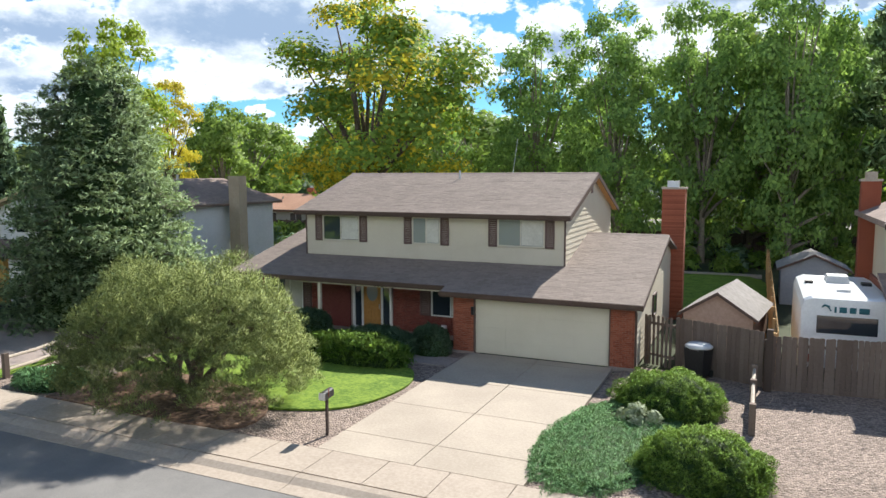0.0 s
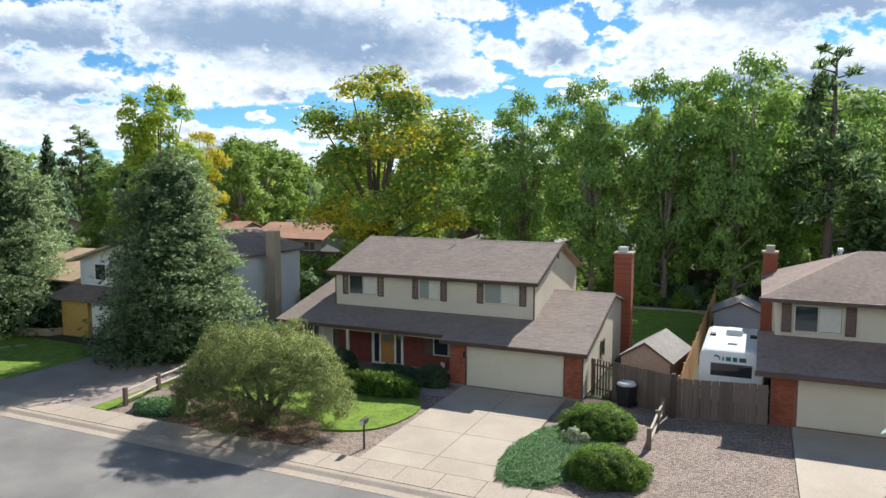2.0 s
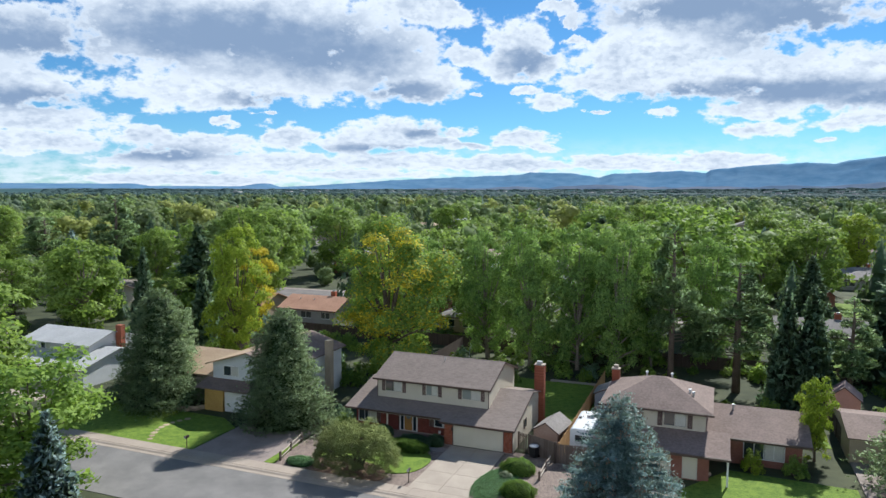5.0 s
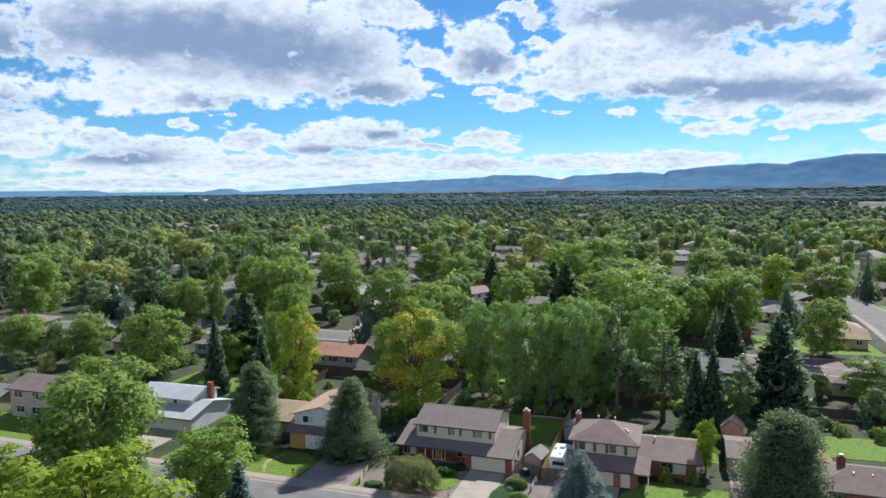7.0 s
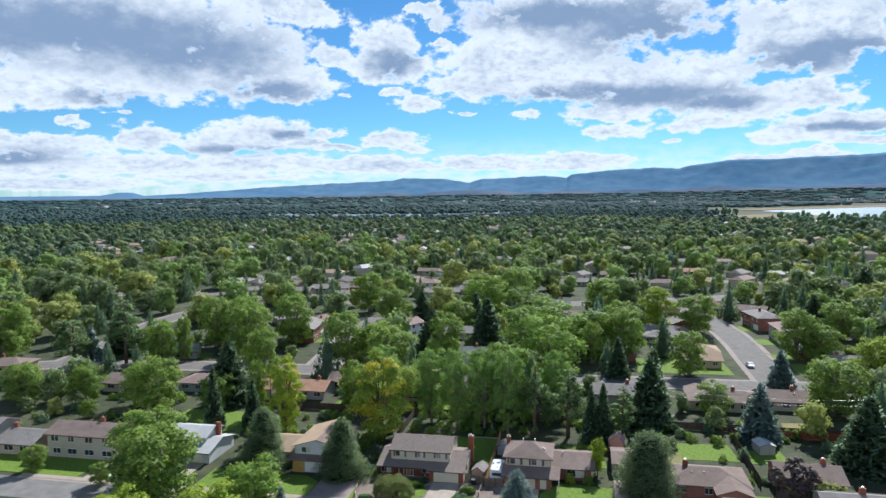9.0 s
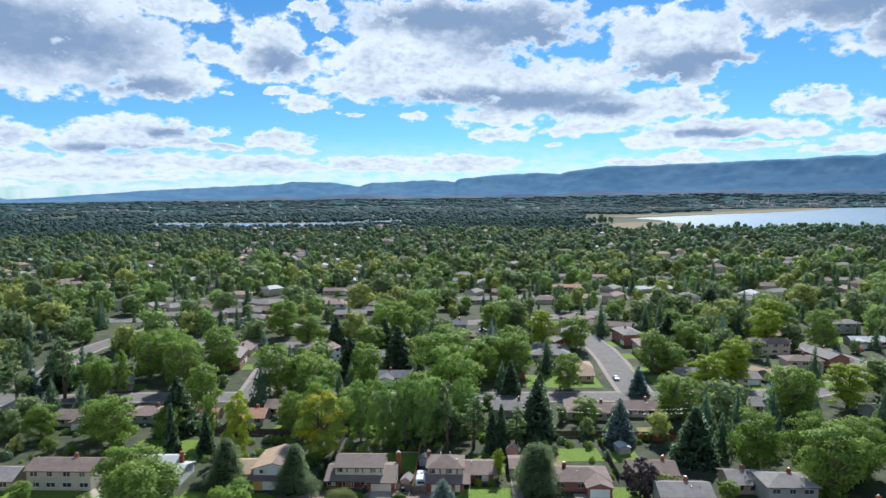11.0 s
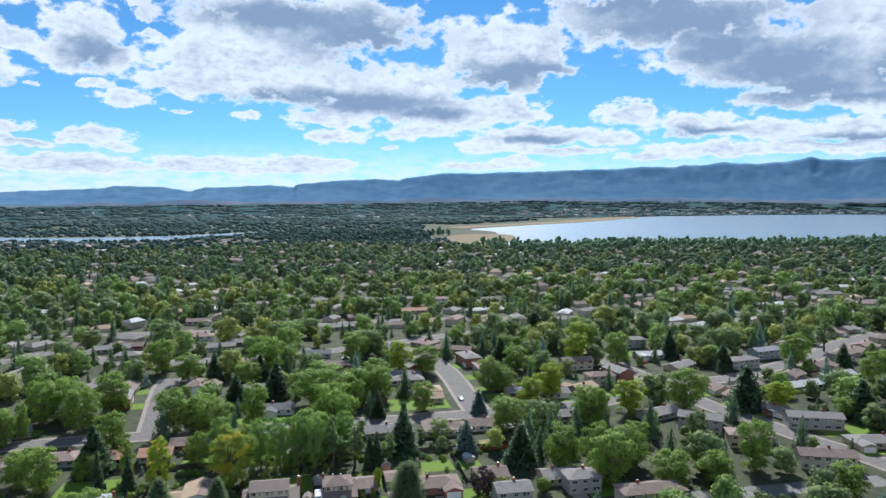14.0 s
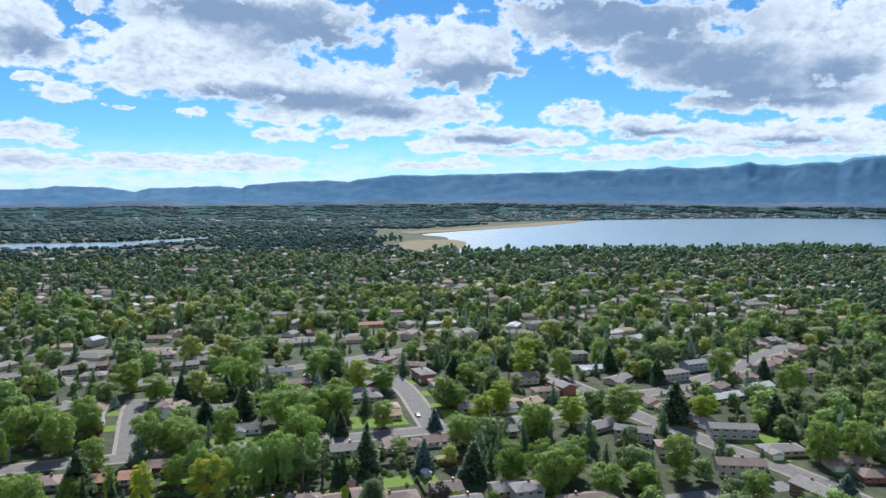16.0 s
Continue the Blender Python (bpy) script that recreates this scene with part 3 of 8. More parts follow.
def crown_points(rng, n, lobes, fill=0.35, squash=0.85):
    """Points over the shells of lobes (x, y, z, r), with their outward directions."""
    lobes = np.asarray(lobes)
    w = lobes[:, 3] ** 2
    k = rng.choice(len(lobes), n, p=w / w.sum())
    d = rng.normal(0, 1, (n, 3))
    d /= np.linalg.norm(d, axis=1)[:, None]
    d[:, 2] = np.where(d[:, 2] < -0.35, -d[:, 2] * 0.6, d[:, 2])
    r = lobes[k, 3] * (1 - fill * rng.uniform(0, 1, n) ** 2) * (1 + 0.10 * rng.normal(0, 1, n))
    p = lobes[k, :3] + d * r[:, None] * np.array([1, 1, squash])
    mid = (lobes[:, :3] * w[:, None]).sum(0) / w.sum()
    out = d + 0.6 * (p - mid) / (np.linalg.norm(p - mid, axis=1)[:, None] + 1e-6)
    return p, out / np.linalg.norm(out, axis=1)[:, None]


def icosphere(sub):
    bm = bmesh.new()
    bmesh.ops.create_icosphere(bm, subdivisions=sub, radius=1.0)
    v = np.array([p.co[:] for p in bm.verts])
    f = np.array([[q.index for q in p.verts] for p in bm.faces])
    bm.free()
    return v, f


def blob(rng, sub, jitter):
    v, f = icosphere(sub)
    return v * (1 + jitter * rng.uniform(-1, 1, (len(v), 1))), f


def broadleaf(name, label, seed, kind, n=4500, leaf=0.036, lobes=26, low=0.10, wide=0.30, mixed=None, pale=False, group="", puff=1.0, squash=0.85):
    """A broad-leaved tree one metre high, to be scaled: trunk, limbs and a crown of clumps with gaps."""
    rng = np.random.default_rng(seed)
    tree = thing(name, label, "tree", (0, 0, -300), group=group)
    balls = []
    for i in range(lobes):
        z = low + (0.97 - low) * (i + 0.5) / lobes
        reach = wide * math.sin(math.pi * min(1, (z - low) / (1 - low) * 0.68 + 0.16)) ** 0.7
        a = 2.4 * i + rng.normal(0, 0.5)
        d = reach * rng.uniform(0.3, 1.0)
        balls.append((d * math.cos(a), d * math.sin(a), z - 0.04 + rng.normal(0, 0.02), (rng.uniform(0.17, 0.31) * reach + 0.022) * puff))
    wood = Form()
    lean = rng.normal(0, 0.015, 2)
    fork = low + 0.12
    wood.tube([(0, 0, -0.01), (lean[0] * 0.3, lean[1] * 0.3, fork * 0.5), (lean[0], lean[1], fork), (lean[0] * 2, lean[1] * 2, 0.8)], [0.028, 0.02, 0.016, 0.004], 8)
    for x, y, z, r in balls[::2]:
        start = (lean[0], lean[1], min(fork, z * 0.6))
        wood.tube([start, ((x + start[0]) * 0.4, (y + start[1]) * 0.4, (start[2] + z) * 0.5), (x, y, z)], [0.010, 0.007, 0.002], 5)
    part("trunk", wood, M_TRUNK_PALE if pale else M_TRUNK, tree, soft=True)
    p, out = crown_points(rng, n, balls, 0.6, squash)
    if mixed:
        gold = rng.uniform(0, 1, n) < 0.12 + 0.55 * (np.sin(p[:, 0] * 9 + 1) * np.cos(p[:, 2] * 11 + 2) > 0.25)
        v, q, s = leaf_quads(rng, p[gold], out[gold], leaf, squat=squash)
        part("golden_foliage", array_mesh("golden_foliage", v, q, LEAF[mixed], s), None, tree, "clumps of leaves turned golden yellow")
        p, out = p[~gold], out[~gold]
    v, q, s = leaf_quads(rng, p, out, leaf, squat=squash)
    part("crown", array_mesh("crown", v, q, LEAF[kind], s), None, tree)
    return tree


def conifer(name, label, seed, kind, n=5000, leaf=0.03, wide=0.27, low=0.05, power=0.9, droop=0.25, cones=0, group="", levels=26, dense=0.62, fine=False, pads=False):
    """A spruce or juniper one metre high: tiers of drooping boughs set with needle sprays."""
    rng = np.random.default_rng(seed)
    tree = thing(name, label, "tree", (0, 0, -300), group=group)
    wood = Form().tube([(0, 0, -0.01), (0, 0, 0.5), (0, 0, 0.97)], [0.022, 0.014, 0.002], 8)
    pts, outs, tips, pad = [], [], [], Form()
    for i in range(levels):
        z = low + (0.985 - low) * (i / (levels - 1)) ** 0.92
        reach = wide * (1 - (z - low) / (1.0 - low)) ** power + 0.012
        boughs = max(4, int(11 * (reach / wide) ** 0.5))
        turn = rng.uniform(0, 6.283)
        for k in range(boughs):
            a = turn + 6.283 * k / boughs + rng.normal(0, 0.12)
            far = reach * rng.uniform(0.78, 1.14) * (1 + (0.16 * math.sin(2 * a + seed + 5 * z) + 0.12 * math.sin(3 * a - 9 * z) if fine else 0))
            m = max(8, int(n / levels * (far / wide) ** (0.85 if fine else 1.25) * 1.7 / boughs * (boughs / 9)))
            u = np.where(rng.uniform(0, 1, m) < 0.3, rng.uniform(0.12, 0.9, m), rng.uniform(0.15, 1, m) ** 0.45)
            side = rng.normal(0, 0.16, m) * u * far
            drop = -droop * (u * far) ** 1.1 + 0.10 * far * u ** 3
            x = math.cos(a) * u * far - math.sin(a) * side
            y = math.sin(a) * u * far + math.cos(a) * side
            zz = z + drop + rng.normal(0, 0.008, m)
            pts.append(np.stack([x, y, zz], 1))
            o = np.stack([np.full(m, math.cos(a)) * 0.8, np.full(m, math.sin(a)) * 0.8, 0.55 + rng.normal(0, 0.2, m)], 1)
            outs.append(o / np.linalg.norm(o, axis=1)[:, None])
            if pads:
                # the flat spray of twigs that each bough carries
                rows = []
                for u in (0.12, 0.28, 0.42, 0.56, 0.68, 0.79, 0.88, 0.96):
                    half = 0.25 * far * u * (1.05 - u * 0.72) * (0.65 + 0.7 * rng.uniform()) + 0.001
                    h = z - droop * (u * far) ** 1.1 + 0.10 * far * u ** 3 - 0.004
                    rows.append([(math.cos(a) * u * far - math.sin(a) * s * half, math.sin(a) * u * far + math.cos(a) * s * half, h - abs(s) * half * 0.45) for s in (-1, 0, 1)])
                pad.add([q for r in rows for q in r], [(3 * r + c, 3 * r + c + 1, 3 * r + c + 4, 3 * r + c + 3) for r in range(7) for c in range(2)])
            tips.append((math.cos(a) * far, math.sin(a) * far, z - droop * far ** 1.1, z))
            if k % 3 == 0 and i < levels * 0.7:
                wood.tube([(0, 0, z), (math.cos(a) * far * 0.8, math.sin(a) * far * 0.8, z - droop * (far * 0.8) ** 1.1)], [0.005, 0.0015], 4)
    part("trunk", wood, M_TRUNK, tree, soft=True)
    # an added solid core, coloured dark, stands in for shade between the boughs
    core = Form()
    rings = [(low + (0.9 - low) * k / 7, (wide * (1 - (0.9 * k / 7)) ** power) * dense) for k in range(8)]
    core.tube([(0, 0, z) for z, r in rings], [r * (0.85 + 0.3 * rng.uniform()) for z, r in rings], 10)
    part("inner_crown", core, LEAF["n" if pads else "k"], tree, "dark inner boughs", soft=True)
    if pads:
        part("lower_crown", pad, LEAF["n"], tree, "flat boughs under the needles")
    p, out = np.concatenate(pts), np.concatenate(outs)
    along = out * np.array([1, 1, 0.5]) * 0.5 + rng.normal(0, 0.75, p.shape) + np.array([0, 0, 0.2])
    if fine:
        # needles stand in small brushes at the ends of the twigs
        brush = rng.permutation(len(p))[: len(p) // 5]
        p, out = np.repeat(p[brush], 5, 0), np.repeat(out[brush], 5, 0)
        p = p + rng.normal(0, 0.0035, p.shape)
        along = out * 0.35 + rng.normal(0, 0.75, p.shape) + np.array([0, 0, 0.25])
    v, q, s = needle_quads(rng, p, along, out, leaf * 1.5, 0.22 if fine else 0.27)
    part("crown", array_mesh("crown", v, q, LEAF[kind], s), None, tree)
    if cones:
        high = [t for t in tips if t[3] > 0.35]
        pick = np.repeat(rng.choice(len(high), cones // 7 + 1), 7)[:cones]
        c = np.array([high[i][:3] for i in pick]) * np.array([0.94, 0.94, 1]) + rng.normal(0, 0.009, (cones, 3)) + np.array([0, 0, 0.006])
        down = np.tile([0.0, 0.0, -1.0], (cones, 1))
        o = c * np.array([1, 1, 0]) / (np.linalg.norm(c[:, :2], axis=1)[:, None] + 1e-6)
        side = np.cross(o, down)
        h, w = 0.0075, 0.0016
        vv = np.stack([c - side * w, c + side * w, c + o * w, c + side * w * 0.4 + down * h, c - side * w * 0.4 + down * h, c + o * w * 0.4 + down * h], 1).reshape(-1, 3)
        base = np.arange(cones)[:, None] * 6
        qq = np.concatenate([base + np.array([[0, 1, 3, 4]]), base + np.array([[1, 2, 5, 3]]), base + np.array([[2, 0, 4, 5]])])
        tagged(part("cone_cover", array_mesh("cone_cover", vv, qq, M_CONE), None, tree, "bunches of tan hanging cones"), kind="stuff")
    return tree


def pine(name, label, seed, n=3600, leaf=0.03, low=0.30, wide=0.17, group=""):
    """A tall pine one metre high with a bare lower trunk and open needle clumps."""
    rng = np.random.default_rng(seed)
    tree = thing(name, label, "tree", (0, 0, -300), group=group)
    wood = Form().tube([(0, 0, -0.01), (0.004, 0, 0.4), (-0.004, 0.003, 0.75), (0, 0, 0.98)], [0.019, 0.015, 0.009, 0.002], 8)
    balls = []
    for i in range(34):
        z = low + (0.97 - low) * (i / 33)
        reach = wide * (1.05 - 0.75 * ((z - low) / (1 - low)) ** 1.6)
        a = rng.uniform(0, 6.283)
        d = reach * rng.uniform(0.45, 0.95)
        balls.append((d * math.cos(a), d * math.sin(a), z, rng.uniform(0.30, 0.5) * reach))
        wood.tube([(0, 0, z - 0.02), (d * math.cos(a), d * math.sin(a), z)], [0.005, 0.0015], 4)
    part("trunk", wood, M_TRUNK, tree, soft=True)
    p, out = crown_points(rng, n, balls, 0.7)
    v, q, s = needle_quads(rng, p, out * 0.5 + rng.normal(0, 0.75, p.shape) + np.array([0, 0, 0.3]), out, leaf * 1.2, 0.22)
    part("crown", array_mesh("crown", v, q, LEAF["p"], s), None, tree)
    return tree


def shrub(name, label, seed, kind, at, size, n=3500, leaf=0.06, lobes=14, trunks=0, turn=0.0, group="", low=0.0, puff=1.0, needles=False):
    """A shrub of rounded lobes on the ground, size = (x, y, z) in metres."""
    rng = np.random.default_rng(seed)
    bush = thing(name, label, "shrub", at, turn, group)
    sx, sy, sz = size
    balls = []
    for i in range(lobes):
        z = (i + 0.5) / lobes
        a, d = 2.4 * i + rng.normal(0, 0.15), math.sqrt(1 - z * z) * 0.70
        balls.append((d * math.cos(a), d * math.sin(a), low + (0.70 - low) * z + rng.normal(0, 0.02), rng.uniform(0.25, 0.36) * puff))
        if needles:
            x, y, z, r = balls[-1]
            s = rng.uniform(0.84, 1.14)
            balls[-1] = (x * s, y * s, z * s, r * rng.uniform(0.75, 1.25))
    k = rng.integers(0, lobes, n)
    b = np.array(balls)
    d = rng.normal(0, 1, (n, 3))
    d /= np.linalg.norm(d, axis=1)[:, None]
    out = d + 0.8 * b[k, :3] / 0.7
    out /= np.linalg.norm(out, axis=1)[:, None]
    p = b[k, :3] + d * (b[k, 3] * (1 - 0.4 * rng.uniform(0, 1, n) ** 2) * (1 + 0.08 * rng.normal(0, 1, n)))[:, None]
    p = p * np.array([sx / 2, sy / 2, sz])
    keep = p[:, 2] > low * sz * 0.45 + 0.02
    p, out = p[keep], out[keep]
    wood = Form()
    for i in range(max(trunks, 3)):
        x, y, z, r = balls[(i * 3 + 1) % lobes]
        wood.tube([(0.05 * sx * math.cos(i * 2.1), 0.05 * sy * math.sin(i * 2.1), -0.02), (x * sx * 0.14, y * sy * 0.14, z * sz * 0.4), (x * sx * 0.42, y * sy * 0.42, z * sz * 0.9)], [0.035 * sz, 0.026 * sz, 0.008 * sz], 6)
    part("stem", wood, M_TRUNK, bush, soft=True)
    if needles:
        tuft = np.abs(d[keep]) * np.array([0, 0, 0.4]) + d[keep] * np.array([0.5, 0.5, 0]) + 0.5 * rng.normal(0, 1, p.shape) + np.array([0, 0, 0.3])
        v, q, s = needle_quads(rng, p, tuft, d[keep] * 0.8 + out * 0.4, leaf, 0.2)
    else:
        v, q, s = leaf_quads(rng, p, out, leaf * 1.25, 0.75, 0.38)
    part("foliage", array_mesh("foliage", v, q, LEAF[kind], s), None, bush)
    return bush


def spreading_pine(label, seed, at, size, tufts=1350, needles=170):
    """A low many-stemmed pine: twisted stems that fan out under a broad crown of rounded needle tufts."""
    rng = np.random.default_rng(seed)
    bush = thing("spreading_pine", label, "shrub", at)
    sx, sy, sz = size
    i = np.arange(tufts)
    u = (i + 0.5) / tufts
    a = 2.39996 * i + rng.normal(0, 0.2, tufts)
    d = np.sqrt(u) ** 0.72
    # the crown's skin: a lumpy dome with a hanging skirt
    lump = np.array([noise.noise(Vector((3.4 * math.cos(q) * w, 3.4 * math.sin(q) * w, seed))) for q, w in zip(a.tolist(), d.tolist())])
    reach = 1 + 0.16 * lump
    top = np.sqrt(np.maximum(0, 1 - d ** 4.5)) * (1 + 0.28 * lump)
    shell = rng.choice((1.0, 1.0, 0.86, 0.66, 0.45), tufts)
    shell = np.where(d > 0.5, rng.uniform(0.1, 1.0, tufts) ** 0.65, shell)
    x, y = d * np.cos(a) * reach * sx / 2, d * np.sin(a) * reach * sy / 2
    z = (0.12 + 0.85 * top * shell) * sz + rng.normal(0, 0.08, tufts)
    centres = np.stack([x, y, z], 1)
    radius = rng.uniform(0.24, 0.42, tufts) * (0.85 + 0.3 * (1 - d))
    wood = Form()
    for s in range(9):
        q = 0.7 * s + rng.uniform(0, 0.3)
        w = rng.uniform(0.45, 0.8)
        tip = (w * math.cos(q) * sx / 2, w * math.sin(q) * sy / 2, sz * rng.uniform(0.5, 0.72))
        bow = rng.normal(0, 0.16, 2)
        wood.tube([(0.18 * math.cos(q), 0.18 * math.sin(q), -0.05), (tip[0] * 0.22 + bow[0], tip[1] * 0.22 + bow[1], tip[2] * 0.34), (tip[0] * 0.6 - bow[0], tip[1] * 0.6 - bow[1], tip[2] * 0.72), tip], [0.15, 0.12, 0.075, 0.03], 7)
        near = np.argsort(((centres - np.array(tip)) ** 2).sum(1))[:14]
        for k in near[::2]:
            wood.tube([(tip[0] * 0.6 - bow[0], tip[1] * 0.6 - bow[1], tip[2] * 0.72), tuple((centres[k] + np.array(tip)) / 2 - np.array([0, 0, 0.12])), tuple(centres[k])], [0.05, 0.03, 0.012], 5)
    part("stem", wood, M_TRUNK, bush, "bare twisted brown stems", soft=True)
    k = np.repeat(i, needles)
    e = rng.normal(0, 1, (len(k), 3))
    e /= np.linalg.norm(e, axis=1)[:, None]
    e[:, 2] = np.where(e[:, 2] < -0.3, -e[:, 2] * 0.5, e[:, 2])
    p = centres[k] + e * (radius[k] * rng.uniform(0.35, 1.0, len(k)) ** 0.7)[:, None]
    out = e * 0.8 + (centres[k] - np.array([0, 0, 0.2 * sz])) / np.array([sx / 2, sy / 2, sz]) * 0.6
    out /= np.linalg.norm(out, axis=1)[:, None] + 1e-6
    v, q, s = needle_quads(rng, p, e * 0.9 + rng.normal(0, 0.35, p.shape) + np.array([0, 0, 0.5]), out, 0.055, 0.14)
    part("foliage", array_mesh("foliage", v, q, LEAF["m"], s), None, bush)
    return bush


def mound(name, label, seed, kind, at, size, n=12000, leaf=0.05, turn=0.0, lumps=0.10, square=0.75, cells=3.2, group=""):
    """A tight clipped or creeping evergreen: a lumpy dome of short needle sprays over a core painted dark as inner
    shade.
    """
    rng = np.random.default_rng(seed)
    bush = thing(name, label, "shrub", at, turn, group)
    sx, sy, sz = size

    def skin(d, depth=1.0):
        lump = np.array([noise.noise(Vector(q) * cells + Vector((seed, 0, 0))) + 0.5 * noise.noise(Vector(q) * cells * 2.3) for q in d.tolist()])
        r = (1 + lumps * lump)[:, None] * depth
        return np.stack([d[:, 0] * sx / 2, d[:, 1] * sy / 2, np.abs(d[:, 2]) ** square * sz], 1) * r

    # the dome inside is coloured dark in place of shade among the needles
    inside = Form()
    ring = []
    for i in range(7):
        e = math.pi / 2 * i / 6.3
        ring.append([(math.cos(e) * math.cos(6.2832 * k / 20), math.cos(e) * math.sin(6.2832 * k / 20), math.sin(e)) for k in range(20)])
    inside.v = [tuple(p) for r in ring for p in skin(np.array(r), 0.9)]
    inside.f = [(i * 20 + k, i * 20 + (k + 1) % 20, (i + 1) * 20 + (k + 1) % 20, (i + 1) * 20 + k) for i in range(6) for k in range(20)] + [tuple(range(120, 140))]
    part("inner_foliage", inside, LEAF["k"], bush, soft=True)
    d = rng.normal(0, 1, (n, 3))
    d[:, 2] = np.abs(d[:, 2])
    d /= np.linalg.norm(d, axis=1)[:, None]
    p = skin(d, (0.90 + 0.13 * rng.uniform(0, 1, n) ** 0.7)[:, None])
    out = d / np.array([sx, sy, 2 * sz]) * sx
    out /= np.linalg.norm(out, axis=1)[:, None]
    v, q, s = needle_quads(rng, p, out * 0.5 + rng.normal(0, 0.75, p.shape) + np.array([0, 0, 0.25]), out, leaf * 1.3, 0.16)
    part("foliage", array_mesh("foliage", v, q, LEAF[kind], s), None, bush)
    return bush


def plant(template, x, y, high, wide, seed=0):
    """A copy of a one-metre tree at a place, with its height and crown width."""
    rng = random.Random(seed * 7919 + int(x * 13 + y * 7))
    m = pose(x, y, 0, 0, 0, rng.uniform(0, 360)) @ Matrix.Diagonal((wide, wide, high, 1))
    return copy_thing(template, m)

# ---- ground, roads, water, distance ----
rings = [0, 60, 130, 250, 450, 800, 1400, 2300, 3400, 4700]
form = Form()
form.v = [(0, 0, 0)] + [(r * math.cos(6.2832 * k / 72), r * math.sin(6.2832 * k / 72) - 60, 0) for r in rings[1:] for k in range(72)]
form.f = [(0, 1 + k, 1 + (k + 1) % 72) for k in range(72)]
form.f += [(1 + i * 72 + k, 1 + (i + 1) * 72 + k, 1 + (i + 1) * 72 + (k + 1) % 72, 1 + i * 72 + (k + 1) % 72) for i in range(len(rings) - 2) for k in range(72)]
lone("ground", form, M_GROUND, "dark grassy earth under the whole suburb", "ground", "structure")


def ribbon(path, wide, z=0.03, thick=0.05):
    """A flat strip along a path of (x, y)."""
    p = [Vector((x, y, 0)) for x, y in path]
    f, side = Form(), []
    for i in range(len(p)):
        d = (p[min(i + 1, len(p) - 1)] - p[max(i - 1, 0)]).normalized()
        side.append(Vector((-d.y, d.x, 0)) * wide / 2)
    for i in range(len(p) - 1):
        a, b = p[i] + side[i], p[i] - side[i]
        c, d = p[i + 1] - side[i + 1], p[i + 1] + side[i + 1]
        f.slab([(q.x, q.y, z) for q in (b, c, d, a)], thick)
    return f


def bend(path, steps=6):
    """A smooth line through the points."""
    out = []
    for i in range(len(path) - 1):
        p0, p1, p2, p3 = path[max(i - 1, 0)], path[i], path[i + 1], path[min(i + 2, len(path) - 1)]
        for k in range(steps):
            t = k / steps
            out.append(tuple(0.5 * (2 * b + (c - a) * t + (2 * a - 5 * b + 4 * c - d) * t * t + (3 * b - a - 3 * c + d) * t ** 3) for a, b, c, d in zip(p0, p1, p2, p3)))
    return out + [path[-1]]


ROADS = {
    "front": ([(-230, -15.7), (-120, -15.7), (0, -15.7), (120, -15.7), (202, -15.7)], 8.4),
    "back": ([(-240, 60), (-165, 62), (-135, 70), (-80, 76), (0, 77.5), (80, 80), (115, 82.5), (141, 85.5), (161, 96), (184, 112)], 9.0),
    "side_right": ([(228, -110), (219, -40), (212, 2), (204, 24), (197.5, 48), (191, 67), (188, 89), (187, 113), (183.5, 131), (180, 154), (181, 176)], 9.5),
    "curve": ([(83, 84), (83.5, 110), (84, 140), (82, 168), (74, 200), (52, 225)], 10.0),
    "court": ([(-53, 80), (-56, 105), (-60, 140), (-61, 166)], 9.0),
    "far_right": ([(187, 113), (210, 111), (235, 115), (270, 132), (308, 149), (340, 173), (400, 200)], 9.0),
    "far_left": ([(-260, 205), (-135, 224), (-90, 206), (-20, 205), (52, 225), (110, 250), (180, 262)], 8.5),
    "left_loop": ([(-138, 68), (-142, 100), (-150, 150), (-135, 222)], 9.0),
    "far_cross": ([(-220, 300), (-60, 290), (90, 310), (240, 290), (330, 300), (460, 280)], 8.0),
}
for i, (name, (path, wide)) in enumerate(ROADS.items()):
    line = bend(path)
    lone("road", ribbon(line, wide, 0.035 + 0.005 * i), M_ASPHALT if name == "front" else M_STREET, "grey asphalt residential street", "road", "structure")
    if name != "front":
        lone("pavement", ribbon(line, wide + 3.4, 0.012 + 0.0022 * i), M_CONCRETE_OLD, "pale concrete kerb and footway along a street", "pavement", "structure")

# the near side of the front street: gutter, kerb and footway slabs, broken by joints
kerb = thing("kerb", "pale concrete rolled kerb and gutter", "kerb", kind="structure")
for i in range(46):
    x0 = -82 + 3.05 * i
    prof = [(-12.15, 0.0), (-12.15, 0.045), (-11.75, 0.05), (-11.55, 0.13), (-11.35, 0.145), (-11.3, 0.0)]
    part("kerb_block", Form().prism(prof, x0, x0 + 3.035), M_KERB, kerb)
walkway = thing("pavement", "pale concrete footway slabs beside the street", "pavement", kind="structure")
slab_mesh = Form().box(0, -11.29, 0, 1.505, -10.0, 0.14).mesh("paving_slab", M_KERB)
for i in range(92):
    part("paving_slab", slab_mesh, None, walkway, at=pose(-82 + 1.525 * i, 0, 0))


def patch(name, outline, mat, label, z=0.05, kind="structure", category="ground", soft=True):
    line = bend(outline + outline[:1], 5)[:-1] if soft else outline
    return lone(name, Form().plate([(x, y, z) for x, y in line], 0.06), mat, label, category, kind)


